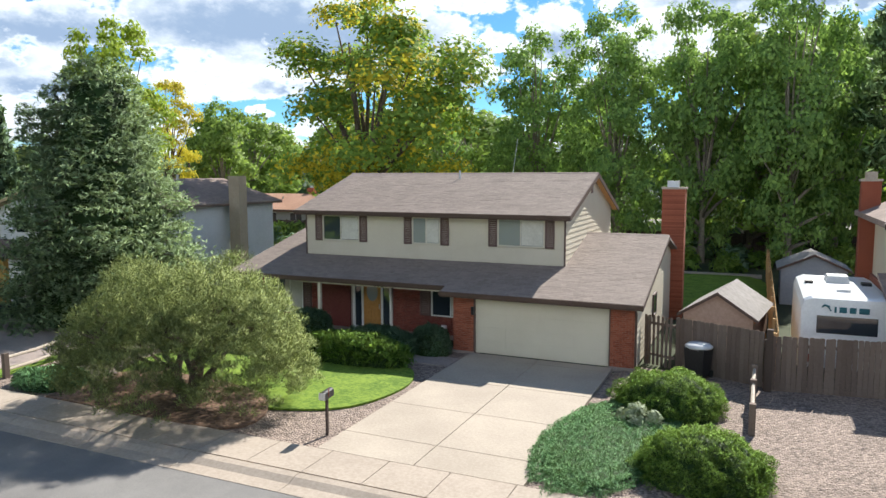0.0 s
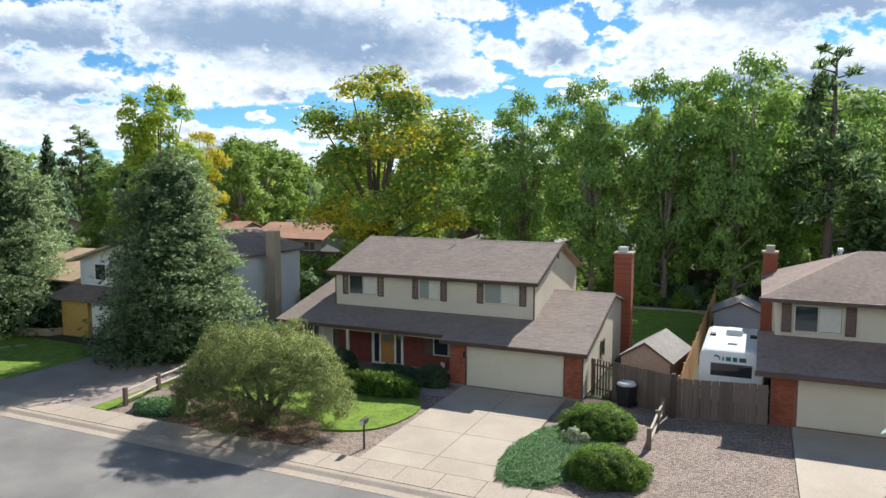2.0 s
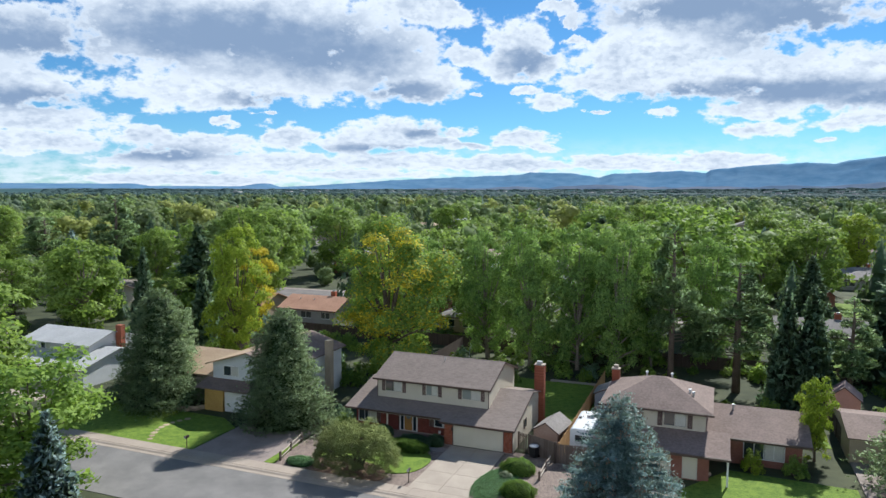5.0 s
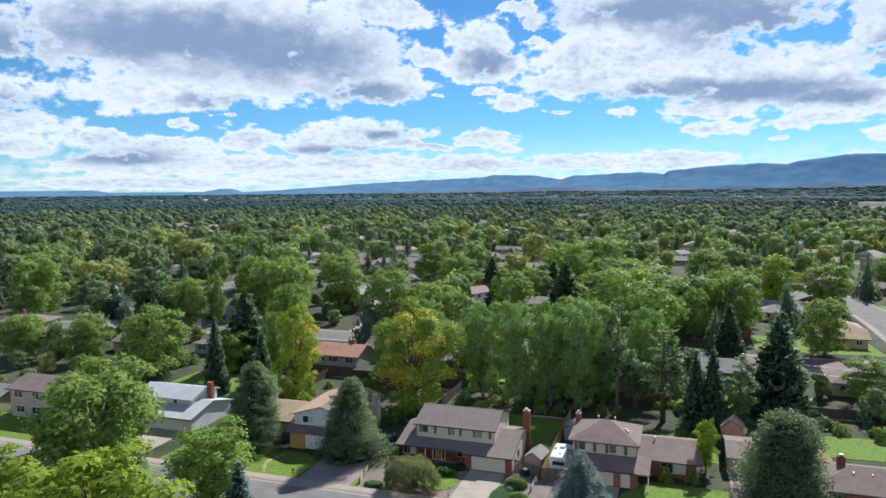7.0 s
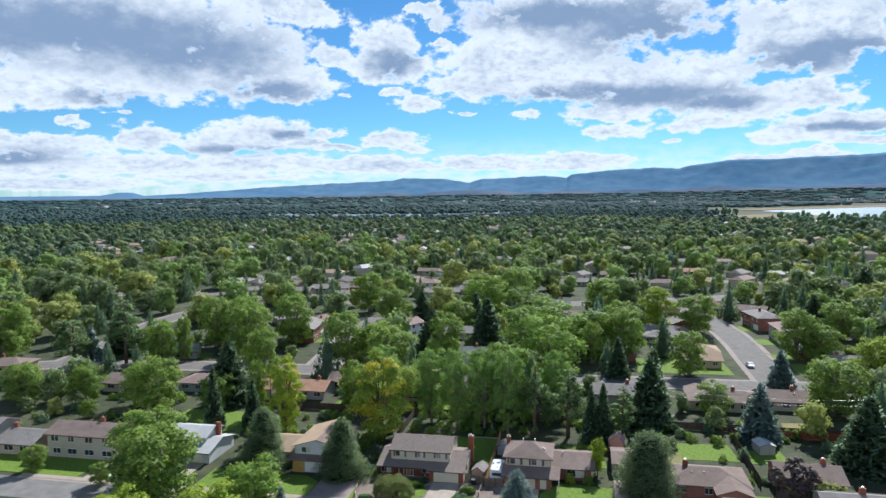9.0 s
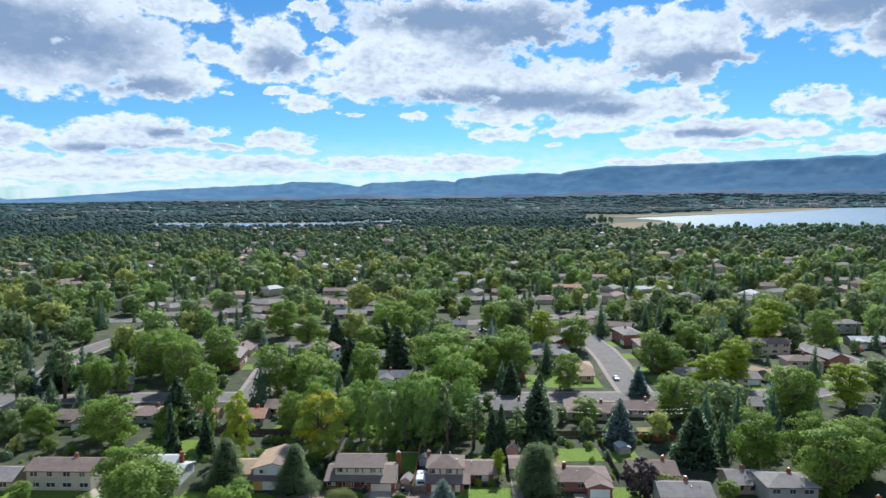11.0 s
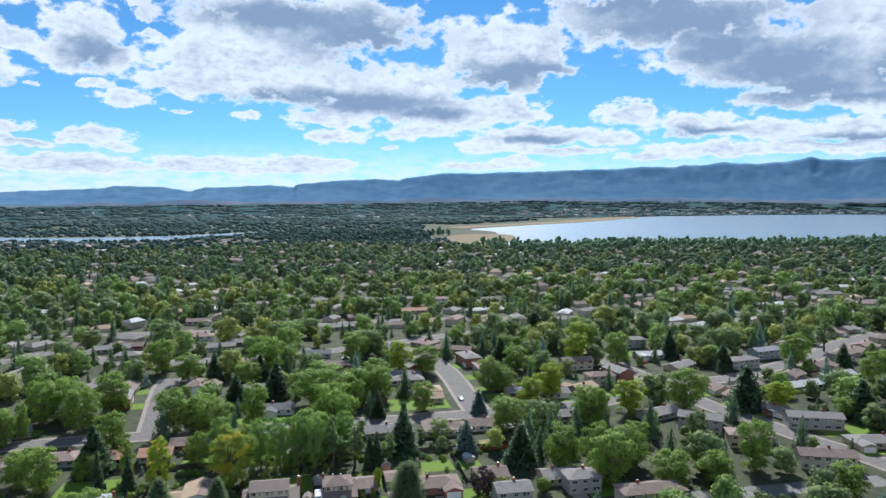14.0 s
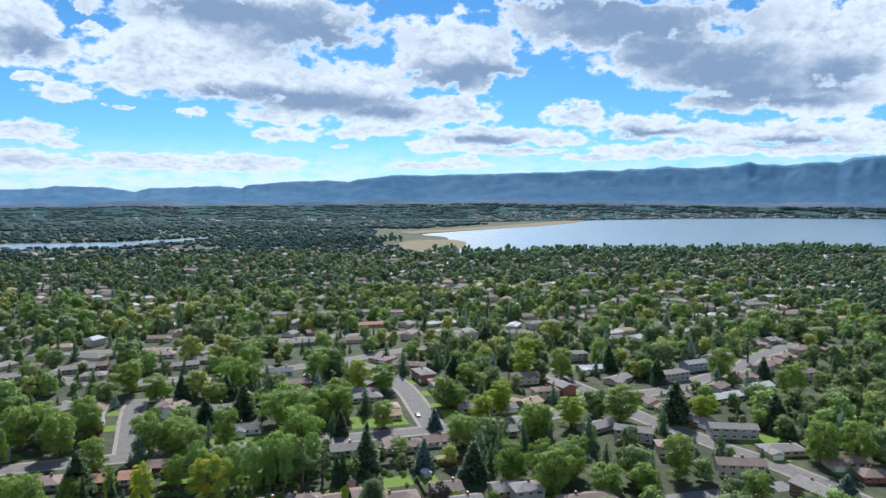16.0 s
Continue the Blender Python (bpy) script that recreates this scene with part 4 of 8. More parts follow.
# hero lot: drive, lawn, gravel
drive = thing("driveway", "pale concrete double driveway with saw-cut joints", "driveway", kind="structure")
ycuts, xcuts = [-9.98, -8.7, -6.2, -3.5, -0.62, -0.02], [-0.15, 2.45, 5.05]
for a in range(5):
    for b in range(2):
        w0, w1 = xcuts[b] + 0.012, xcuts[b + 1] - 0.012
        part("drive_slab", Form().box(w0, ycuts[a] + 0.012, 0, w1, ycuts[a + 1] - 0.012, 0.135), M_CONCRETE, drive)
patch("gravel_bed", [(-13.5, -9.95), (-0.2, -9.95), (-0.2, -0.05), (-1.6, 1.0), (-4.0, -0.4), (-11.4, 0.6), (-13.6, 0)], M_GRAVEL, "reddish grey gravel bed round the lawn", 0.075, soft=False)
FRONT_LAWN = [(-9.2, -8.6), (-5, -8.4), (-2.4, -7.9), (-1.0, -7.0), (-0.45, -5.2), (-0.7, -3.6), (-1.7, -2.6), (-4.5, -2.2), (-9.5, -1.5), (-10.6, -5)]
patch("lawn", FRONT_LAWN, M_LAWN, "mown bright green front lawn", 0.085, category="lawn")
patch("gravel_bed", [(5.07, -9.95), (14.38, -9.95), (14.38, 0.2), (5.9, 0.6), (5.07, -0.5)], M_GRAVEL, "pinkish grey gravel side yard", 0.08, soft=False)
patch("bark_bed", [(-9.8, -9.9), (-3.2, -9.9), (-3.4, -7.6), (-6, -6.6), (-9.6, -6.8)], M_BARK_MULCH, "brown bark mulch under the spreading pine", 0.092)
patch("back_lawn", [(5.8, 11.3), (9.7, 11.3), (9.6, 24), (4, 25), (-10, 25), (-10, 14), (4, 13)], M_LAWN, "green back lawn in tree shade", 0.06, category="lawn")
lone("garden_path", Form().box(3.5, 25.2, 0, 9.7, 26.0, 0.16), M_CONCRETE, "low concrete edging across the back garden", "edging", "structure")
lone("front_path", Form().box(-4.6, -2.0, 0, -0.2, -0.9, 0.115), M_CONCRETE_OLD, "concrete path from the drive to the porch", "path", "structure")
lone("porch_slab", Form().box(-7.3, -0.9, 0, -2.0, 1.75, 0.19), M_CONCRETE_OLD, "concrete porch slab before the front door", "porch", "structure")

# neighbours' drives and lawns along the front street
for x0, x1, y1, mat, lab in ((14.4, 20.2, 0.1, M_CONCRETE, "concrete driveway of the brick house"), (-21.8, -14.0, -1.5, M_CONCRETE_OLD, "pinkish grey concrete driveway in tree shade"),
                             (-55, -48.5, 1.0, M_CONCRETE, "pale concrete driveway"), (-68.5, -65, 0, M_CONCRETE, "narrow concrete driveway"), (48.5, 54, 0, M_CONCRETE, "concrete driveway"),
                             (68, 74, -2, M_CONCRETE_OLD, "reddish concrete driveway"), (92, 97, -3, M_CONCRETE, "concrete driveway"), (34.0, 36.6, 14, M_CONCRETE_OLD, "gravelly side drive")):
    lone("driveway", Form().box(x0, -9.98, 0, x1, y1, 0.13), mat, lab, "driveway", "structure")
for pts in ([(-45, -9.9), (-22, -9.9), (-22, -3.5), (-25, -1.5), (-45, -1)], [(20.4, -9.9), (33.6, -9.9), (33.6, 3), (24, 3.5), (20.4, -2)], [(-95, -9.9), (-70, -9.9), (-70, 0), (-95, 0)],
            [(-65, -9.9), (-56, -9.9), (-56, -1), (-65, -1)], [(55, -9.9), (66, -9.9), (66, 4), (55, 4)], [(98, -9.9), (112, -9.9), (112, 4), (98, 4)]):
    patch("lawn", pts, M_LAWN, "mown green front lawn of a neighbour", 0.09, soft=False, category="lawn")
patch("lawn", [(-14.0, -9.9), (-13.0, -9.9), (-13.6, -5), (-14, -5)], M_LAWN, "narrow grass strip beside the rail fence", 0.115, soft=False, category="lawn")
BACK_LAWNS = [(-36, 42, -14, 48), (-14, 42, 8, 49), (24, 12, 33, 24), (34, 43, 42, 52), (48, 20, 60, 30), (44, 10, 49, 24), (62, 20, 70, 28), (74, 40, 84, 48), (45, 90, 73, 108), (-22, 84, 10, 92),
              (101, 40, 112, 48), (-72, 12, -50, 34), (92, 95, 104, 108), (214, 25, 238, 36), (212, 4, 222, 14), (228, -16, 236, -8), (150, 92, 176, 100), (206, 140, 216, 148), (-112, 84, -96, 92), (196, 168, 206, 180)]
for i, (x0, y0, x1, y1) in enumerate(BACK_LAWNS):
    patch("back_lawn", [(x0, y0), (x1, y0 + 0.6), (x1 - 0.7, y1), (x0 + 0.5, y1 - 0.5)], M_LAWN if i not in (5, 7) else M_LAWN_DRY, "patch of mown grass in a back garden", 0.055 + 0.001 * i, soft=False, category="lawn")

# water: a broad reservoir with a tan spit, and a small lake
M_WATER = bpy.data.materials.new("lake_water")
M_WATER.use_nodes = True
wb = M_WATER.node_tree.nodes["Principled BSDF"]
wb.inputs["Base Color"].default_value = (0.17, 0.24, 0.29, 1)
wb.inputs["Roughness"].default_value = 0.26
wb.inputs["Specular IOR Level"].default_value = 0.5
wn = node(M_WATER.node_tree, "ShaderNodeTexNoise", Scale=0.15, Detail=4.0)
wp = node(M_WATER.node_tree, "ShaderNodeBump", Strength=0.22, Distance=0.4)
wg = M_WATER.node_tree.nodes.new("ShaderNodeNewGeometry")
M_WATER.node_tree.links.new(wg.outputs["Position"], wn.inputs["Vector"])
M_WATER.node_tree.links.new(wn.outputs["Fac"], wp.inputs["Height"])
M_WATER.node_tree.links.new(wp.outputs[0], wb.inputs["Normal"])
M_SHORE = material("dry_shore_grass", (0.15, 0.115, 0.055), (0.225, 0.17, 0.088), 0.2, 0.95, 0.2, 0.3)
patch("lake_water", [(330, 1010), (440, 960), (670, 955), (930, 965), (1370, 985), (2600, 950), (3350, 1200), (3200, 1900), (2675, 2309), (2121, 2428), (1209, 2255), (880, 1900), (560, 1650), (420, 1520), (450, 1380)], M_WATER, "wide pale blue reservoir", 0.6, category="lake")
patch("lake_shore", [(290, 1010), (350, 1000), (430, 1170), (455, 1270), (420, 1330), (330, 1290), (270, 1130)], M_SHORE, "tan grassy spit running into the reservoir", 1.0, category="shore")
patch("lake_shore", [(400, 1545), (640, 1720), (900, 1890), (1230, 2225), (1190, 2300), (820, 1960), (560, 1760), (390, 1640)], M_SHORE, "tan dry bank on the far side of the reservoir", 1.1, category="shore")
patch("lake_water", [(-620, 1220), (-430, 1200), (-260, 1235), (-120, 1430), (-100, 1490), (-280, 1360), (-480, 1330), (-640, 1360)], M_WATER, "small lake among the trees", 0.5, category="lake")

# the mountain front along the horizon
# the haze of distance is painted into these three base colours
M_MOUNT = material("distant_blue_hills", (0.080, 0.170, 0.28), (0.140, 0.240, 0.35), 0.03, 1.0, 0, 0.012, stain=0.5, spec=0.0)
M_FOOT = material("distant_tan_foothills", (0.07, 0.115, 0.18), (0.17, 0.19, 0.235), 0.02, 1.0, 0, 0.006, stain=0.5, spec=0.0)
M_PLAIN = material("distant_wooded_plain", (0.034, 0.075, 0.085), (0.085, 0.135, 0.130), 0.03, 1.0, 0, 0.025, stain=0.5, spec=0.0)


CREST = ((-90, -0.6), (-46, -0.6), (-44.5, -0.58), (-43.5, -0.76), (-36.9, -0.76), (-35.7, -0.54), (-34.7, -0.55), (-33.9, -0.8), (-32.3, -0.73), (-29, -0.52), (-25.2, -0.26), (-20, 0.03),
         (-15.2, 0.22), (-14, 0.42), (-10.9, 0.36), (-8.6, 0.02), (-7.7, 0.33), (-5, 0.41), (-2.6, 0.55), (-0.75, 0.37), (-0.5, 0.58), (2.2, 0.9), (5.9, 1.08), (7.8, 0.97), (8.5, 1.18), (10.4, 1.43))
CREST += ((12.1, 1.62), (14.6, 1.52), (16.4, 1.66), (20.4, 1.74), (23.3, 1.86), (25.5, 1.88), (27.4, 2.05), (30.1, 2.02), (30.7, 2.2), (31.8, 2.12), (33.4, 2.35), (35.9, 2.2), (38.6, 2.42), (39.4, 2.66),
          (40.1, 2.5), (42, 2.4), (44.1, 2.62), (45.5, 2.55), (46.3, 2.9), (47.1, 2.95), (55, 3.1), (90, 2.6))


def between(marks, az):
    """The value at a bearing, straight between the marks on both sides."""
    for (a, p), (b, q) in zip(marks, marks[1:]):
        if a <= az <= b:
            return p + (q - p) * (az - a) / (b - a)


def crest(az):
    """The height of the ridge in degrees at a bearing to the right of +y."""
    fine = noise.fractal(Vector((az * 1.1, 1.7, 0)), 1.0, 2.1, 4)
    return between(CREST, az) + fine * (0.05 if az > -26 else 0.02)


def foot_of_hills(az):
    """The height in metres at which the plain ends and the hills begin."""
    return between(((-90, 8), (-20, 8), (2, 18), (20, 40), (90, 46)), az)


hill = Form()
cols, depths = [], [(4250 + 530 * u, u) for u in (k / 16 for k in range(17))] + [(4830, 1.1)]
EYE = 88.0
for k in range(1101):
    az = -75 + 150 * k / 1100
    top = max(foot_of_hills(az) + 4.0, EYE + 4780 * math.tan(radians(crest(az))))
    base = foot_of_hills(az)
    col = []
    for r, u in depths:
        # spurs run down from the ridge, with gullies between them
        spur = noise.noise(Vector((az * 0.7, 3.2 * u, 4.0))) + 0.6 * noise.noise(Vector((az * 1.9, 7.0 * u, 8.0)))
        swell = min(1.0, max(0.0, (1 - u) * 4)) * min(1, u * 3)
        z = base + (top - base) * (u ** 1.25 if u <= 1 else 0.8) * (1 + 0.17 * spur * swell)
        rr = r + 30 * spur * swell
        col.append((rr * math.sin(radians(az)), rr * math.cos(radians(az)) - 100, z))
    cols.append(col)
hill.v = [p for c in cols for p in c]
w = len(depths)
hill.f = [(k * w + i, (k + 1) * w + i, (k + 1) * w + i + 1, k * w + i + 1) for k in range(1100) for i in range(w - 1)]
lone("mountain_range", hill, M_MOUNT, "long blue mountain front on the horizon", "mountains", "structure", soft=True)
foot = Form()
for k in range(361):
    az = -75 + 150 * k / 360
    for r, up in ((4100, -0.3), (4210, 0.6), (4290, 1.0), (4400, 0.7)):
        h = foot_of_hills(az) + (10 + 34 * abs(noise.noise(Vector((az * 0.16, 3.3, 0)))) + 10 * noise.noise(Vector((az * 0.9, r * 0.01, 1)))) * up * min(1.0, max(0.1, (az + 30) / 20))
        foot.v.append((r * math.sin(radians(az)), r * math.cos(radians(az)) - 100, h))
foot.f = [(k * 4 + i, (k + 1) * 4 + i, (k + 1) * 4 + i + 1, k * 4 + i + 1) for k in range(360) for i in range(3)]
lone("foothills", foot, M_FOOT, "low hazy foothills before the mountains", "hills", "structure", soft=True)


def shore(az):
    """How far off the far bank of the reservoir lies at a bearing."""
    marks = ((-80, 2300), (13, 2300), (14.5, 2300), (27, 2680), (40, 3320), (48, 3640), (80, 3640))
    for (a, r), (b, q) in zip(marks, marks[1:]):
        if a <= az <= b:
            return r + (q - r) * (az - a) / (b - a)


plain = Form()
for k in range(181):
    az = -72 + 144 * k / 180
    for i in range(8):
        u = i / 7
        r = shore(az) + (4200 - shore(az)) * u
        plain.v.append((r * math.sin(radians(az)), r * math.cos(radians(az)) - 100, 0.3 + foot_of_hills(az) * u ** 1.4 + 3 * u * noise.noise(Vector((az * 0.4, u * 6, 0)))))
plain.f = [(k * 8 + i, (k + 1) * 8 + i, (k + 1) * 8 + i + 1, k * 8 + i + 1) for k in range(180) for i in range(7)]
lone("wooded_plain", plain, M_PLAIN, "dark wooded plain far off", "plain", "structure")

# ---- the two-storey house ----
def window(parent, x0, x1, z0, z1, y, mat=None, frame_mat=None, halves=2, curtain=True, deep=0.05):
    """A sliding window in a wall that faces -y."""
    w = Form().box(x0, y - 0.02, z0, x1, y + 0.04, z1)
    glass_part = part("window", w, mat or M_GLASS, parent)
    fr = frame_mat or M_TRIM
    f = Form()
    for a, b, c, d in ((x0 - 0.06, z0 - 0.06, x1 + 0.06, z0), (x0 - 0.06, z1, x1 + 0.06, z1 + 0.06), (x0 - 0.06, z0, x0, z1), (x1, z0, x1 + 0.06, z1)):
        f.box(a, y - deep, b, c, y + 0.03, d)
    for k in range(1, halves):
        xm = x0 + (x1 - x0) * k / halves
        f.box(xm - 0.025, y - deep + 0.01, z0, xm + 0.025, y + 0.02, z1)
    part("window_frame", f, fr, glass_part)
    if curtain:
        c = Form()
        n, a, b = 20, x0 + (x1 - x0) * 0.52, x1 - 0.02
        c.v = [(a + (b - a) * k / n, y - 0.024 - 0.006 * (k % 2), z) for k in range(n + 1) for z in (z0 + 0.02, z1 - 0.02)]
        c.f = [(2 * k, 2 * k + 2, 2 * k + 3, 2 * k + 1) for k in range(n)]
        part("curtain", c, M_CURTAIN, glass_part, "pale drawn curtain")
    return glass_part


SLATS = {}


def shutter(parent, x0, x1, z0, z1, y):
    f = Form().box(x0, y - 0.045, z0, x0 + 0.05, y, z1).box(x1 - 0.05, y - 0.045, z0, x1, y, z1).box(x0, y - 0.045, z0, x1, y, z0 + 0.06).box(x0, y - 0.045, z1 - 0.06, x1, y, z1)
    leaf = part("shutter", f, M_SHUTTER, parent, "brown louvred shutter")
    k, w = int((z1 - z0) / 0.075), round(x1 - x0 - 0.1, 3)
    if w not in SLATS:
        SLATS[w] = Form().slab([(0, -0.035, -0.028), (w, -0.035, -0.028), (w, -0.008, 0.028), (0, -0.008, 0.028)], 0.01).mesh("slat", M_SHUTTER)
    for i in range(1, k):
        part("slat", SLATS[w], None, leaf, at=pose(x0 + 0.05, y, z0 + (z1 - z0) * i / k))
    return leaf


def siding(parent, x0, x1, z0, z1, y, step=0.19, mat=None, gaps=()):
    """Lap siding on a wall that faces -y; each course leans out at its foot. gaps: openings (x0, x1, z0, z1)."""
    n = max(1, round((z1 - z0) / step))
    for i in range(n):
        a, b = z0 + (z1 - z0) * i / n, z0 + (z1 - z0) * (i + 1) / n
        spans = [(x0, x1)]
        for g0, g1, h0, h1 in gaps:
            if h0 < (a + b) / 2 < h1:
                spans = [s for p, q in spans for s in ((p, min(q, g0)), (max(p, g1), q)) if s[1] - s[0] > 0.02]
        for p, q in spans:
            part("siding_board", Form().prism([(y - 0.028, a), (y - 0.006, b), (y + 0.02, b), (y + 0.02, a)], p, q), mat or M_CREAM, parent)


def side_siding(parent, y0, y1, x, z0, top, step=0.2, mat=None):
    """Lap siding on a wall that faces +x, under a roof line top(y)."""
    zmax = max(top(y0 + (y1 - y0) * k / 20) for k in range(21))
    n = round((zmax - z0) / step)
    for i in range(n):
        a, b = z0 + step * i, z0 + step * (i + 1)
        ys = [y0 + (y1 - y0) * k / 60 for k in range(61) if top(y0 + (y1 - y0) * k / 60) > (a + b) / 2]
        if len(ys) < 2:
            continue
        p, q = ys[0], ys[-1]
        f = Form().add([(x + 0.030, p, a), (x + 0.030, q, a), (x + 0.006, q, b), (x + 0.006, p, b), (x - 0.02, p, a), (x - 0.02, q, a), (x - 0.02, q, b), (x - 0.02, p, b)],
                       [(0, 1, 2, 3), (7, 6, 5, 4), (0, 4, 5, 1), (3, 2, 6, 7), (0, 3, 7, 4), (1, 5, 6, 2)])
        part("siding_board", f, mat or M_CREAM, parent)


BRICKS = {}


def brickwork(parent, x0, x1, y, z0, z1, mat=None, face=-1, depth=0.05, limit=999):
    """Running-bond bricks standing proud of a mortar wall that faces -y (face -1)."""
    mat = mat or M_BRICK
    bw, bh = 0.203, 0.0675
    key = (mat.name, face)
    if key not in BRICKS:
        BRICKS[key] = Form().box(0.005, -0.012, 0.005, bw - 0.005, 0.02, bh - 0.005).mesh("brick", mat)
    made = 0
    for r in range(int((z1 - z0) / bh)):
        off = 0 if r % 2 else bw / 2
        n = int((x1 - x0 - off + 0.01) / bw)
        if off:
            half = BRICKS.setdefault((mat.name, "half"), Form().box(0.005, -0.012, 0.005, bw / 2 - 0.005, 0.02, bh - 0.005).mesh("brick", mat))
            for edge in (x0, x0 + off + n * bw):
                if edge + bw / 2 < x1 + 0.02 and made < limit:
                    part("brick", half, None, parent, at=pose(edge, y, z0 + r * bh))
                    made += 1
        for c in range(n):
            if made < limit:
                part("brick", BRICKS[key], None, parent, at=pose(x0 + off + c * bw, y, z0 + r * bh))
                made += 1


def rows_of_shingles(x0, x1, edge, rise, run, tab=0.30, course=0.145, seed=1, skip=None):
    """Overlapping tabs on a slope that climbs towards +y from edge = (y, z)."""
    rng = random.Random(seed)
    f = Form()
    n = int(run / course)
    s = rise / run
    for i in range(n):
        y = edge[0] + course * i
        z = edge[1] + s * course * i
        x = x0 - rng.uniform(0, tab)
        while x < x1:
            w = rng.choice((tab * 0.6, tab, tab * 1.3))
            a, b = max(x, x0), min(x + w - 0.012, x1)
            if b - a > 0.03 and not (skip and skip((a + b) / 2, y)):
                lift = rng.uniform(0.004, 0.010)
                f.add([(a, y, z + lift), (b, y, z + lift), (b, y + course * 1.06, z + s * course * 1.06 + 0.004), (a, y + course * 1.06, z + s * course * 1.06 + 0.004), (a, y, z - 0.004), (b, y, z - 0.004)],
                      [(0, 1, 2, 3), (4, 5, 1, 0)])
            x += w
    return f


house = thing("house", "two-storey cream and red brick house with a double garage", "house")
SL = 0.255                                   # rise of both roofs per metre
low_z = lambda y: 2.42 + SL * (y + 0.45)      # the lower roof's top
UX0, UX1, UY0, UY1 = -9.05, 2.67, 2.5, 11.4   # upper storey
UZ0, UE = 3.15, 5.12
RIDGE_Y, RIDGE_Z = 7.0, 6.72
# masonry and frame behind the cladding
part("wall", Form().box(UX0, UY0, 2.6, UX1, UY1, UE - 0.02).prism([(UY0, UE - 0.02), (UY1, UE - 0.02), (RIDGE_Y, RIDGE_Z - 0.16)], UX0 + 0.02, UX1 - 0.002), M_CREAM, house, "cream upper wall")
part("wall", Form().box(-11.2, 2.0, 0, -8.3, 11.2, 2.75).box(-8.3, 1.98, 0, -0.86, 11.2, 2.75), M_MORTAR, house, "brick lower wall")
part("wall", Form().prism([(0.06, 0.12), (11.2, 0.12), (11.2, 3.0), (6.4, low_z(6.4) - 0.14), (0.06, low_z(0.06) - 0.14)], 5.70, 5.74), M_CREAM, house, "cream garage side wall")
part("wall", Form().box(-0.86, 0.02, 0, -0.005, 2.2, 2.28).box(4.885, 0.02, 0, 5.72, 0.4, 2.28).box(-0.86, 0.03, 2.13, 5.72, 0.3, 2.36), M_MORTAR, house, "brick garage front")
# roofs
part("roof", Form().slab([(UX0 - 0.32, UY0 - 0.42, UE), (UX1 + 0.28, UY0 - 0.42, UE), (UX1 + 0.28, RIDGE_Y, RIDGE_Z), (UX0 - 0.32, RIDGE_Y, RIDGE_Z)], 0.1), M_SHINGLE, house, "brown shingled upper roof")
part("roof", Form().slab([(UX0 - 0.32, RIDGE_Y, RIDGE_Z), (UX1 + 0.28, RIDGE_Y, RIDGE_Z), (UX1 + 0.28, UY1 + 0.5, UE - 0.1), (UX0 - 0.32, UY1 + 0.5, UE - 0.1)], 0.1), M_SHINGLE, house, "brown shingled upper roof")
up = rows_of_shingles(UX0 - 0.32, UX1 + 0.28, (UY0 - 0.44, UE + 0.002), RIDGE_Z - UE, RIDGE_Y - UY0 + 0.42, seed=3)
tagged(part("shingle_cover", up, M_SHINGLE, house), kind="stuff")
part("ridge_cap", Form().prism([(RIDGE_Y - 0.14, RIDGE_Z - 0.02), (RIDGE_Y, RIDGE_Z + 0.03), (RIDGE_Y + 0.14, RIDGE_Z - 0.02)], UX0 - 0.33, UX1 + 0.29), M_SHINGLE, house)
PORCH_Y, LX0, LX1, GX0 = 0.05, -11.45, 6.02, -1.2
part("roof", Form().slab([(GX0, -0.45, low_z(-0.45)), (LX1, -0.45, low_z(-0.45)), (LX1, 6.4, low_z(6.4)), (GX0, 6.4, low_z(6.4))], 0.09), M_SHINGLE, house, "brown shingled lower roof")
part("roof", Form().slab([(LX0, PORCH_Y, low_z(PORCH_Y) - 0.005), (GX0 + 0.02, PORCH_Y, low_z(PORCH_Y) - 0.005), (GX0 + 0.02, 6.4, low_z(6.4) - 0.005), (LX0, 6.4, low_z(6.4) - 0.005)], 0.09), M_SHINGLE, house, "brown shingled lower roof")
part("roof", Form().slab([(LX0, 6.4, low_z(6.4)), (LX1, 6.4, low_z(6.4)), (LX1, 11.6, 2.9), (LX0, 11.6, 2.9)], 0.09), M_SHINGLE, house, "brown shingled lower roof")
under = lambda x, y: y > UY0 + 0.05 and UX0 < x < UX1
tagged(part("shingle_cover", rows_of_shingles(GX0, LX1, (-0.47, low_z(-0.47) + 0.002), SL * 6.85, 6.85, seed=5, skip=under), M_SHINGLE, house), kind="stuff")
tagged(part("shingle_cover", rows_of_shingles(LX0, GX0, (PORCH_Y - 0.02, low_z(PORCH_Y - 0.02) - 0.003), SL * 6.4, 6.4, seed=6, skip=under), M_SHINGLE, house), kind="stuff")
part("ridge_cap", Form().prism([(6.26, low_z(6.4) - 0.02), (6.4, low_z(6.4) + 0.03), (6.54, low_z(6.4) - 0.04)], UX1, LX1 + 0.01), M_SHINGLE, house)
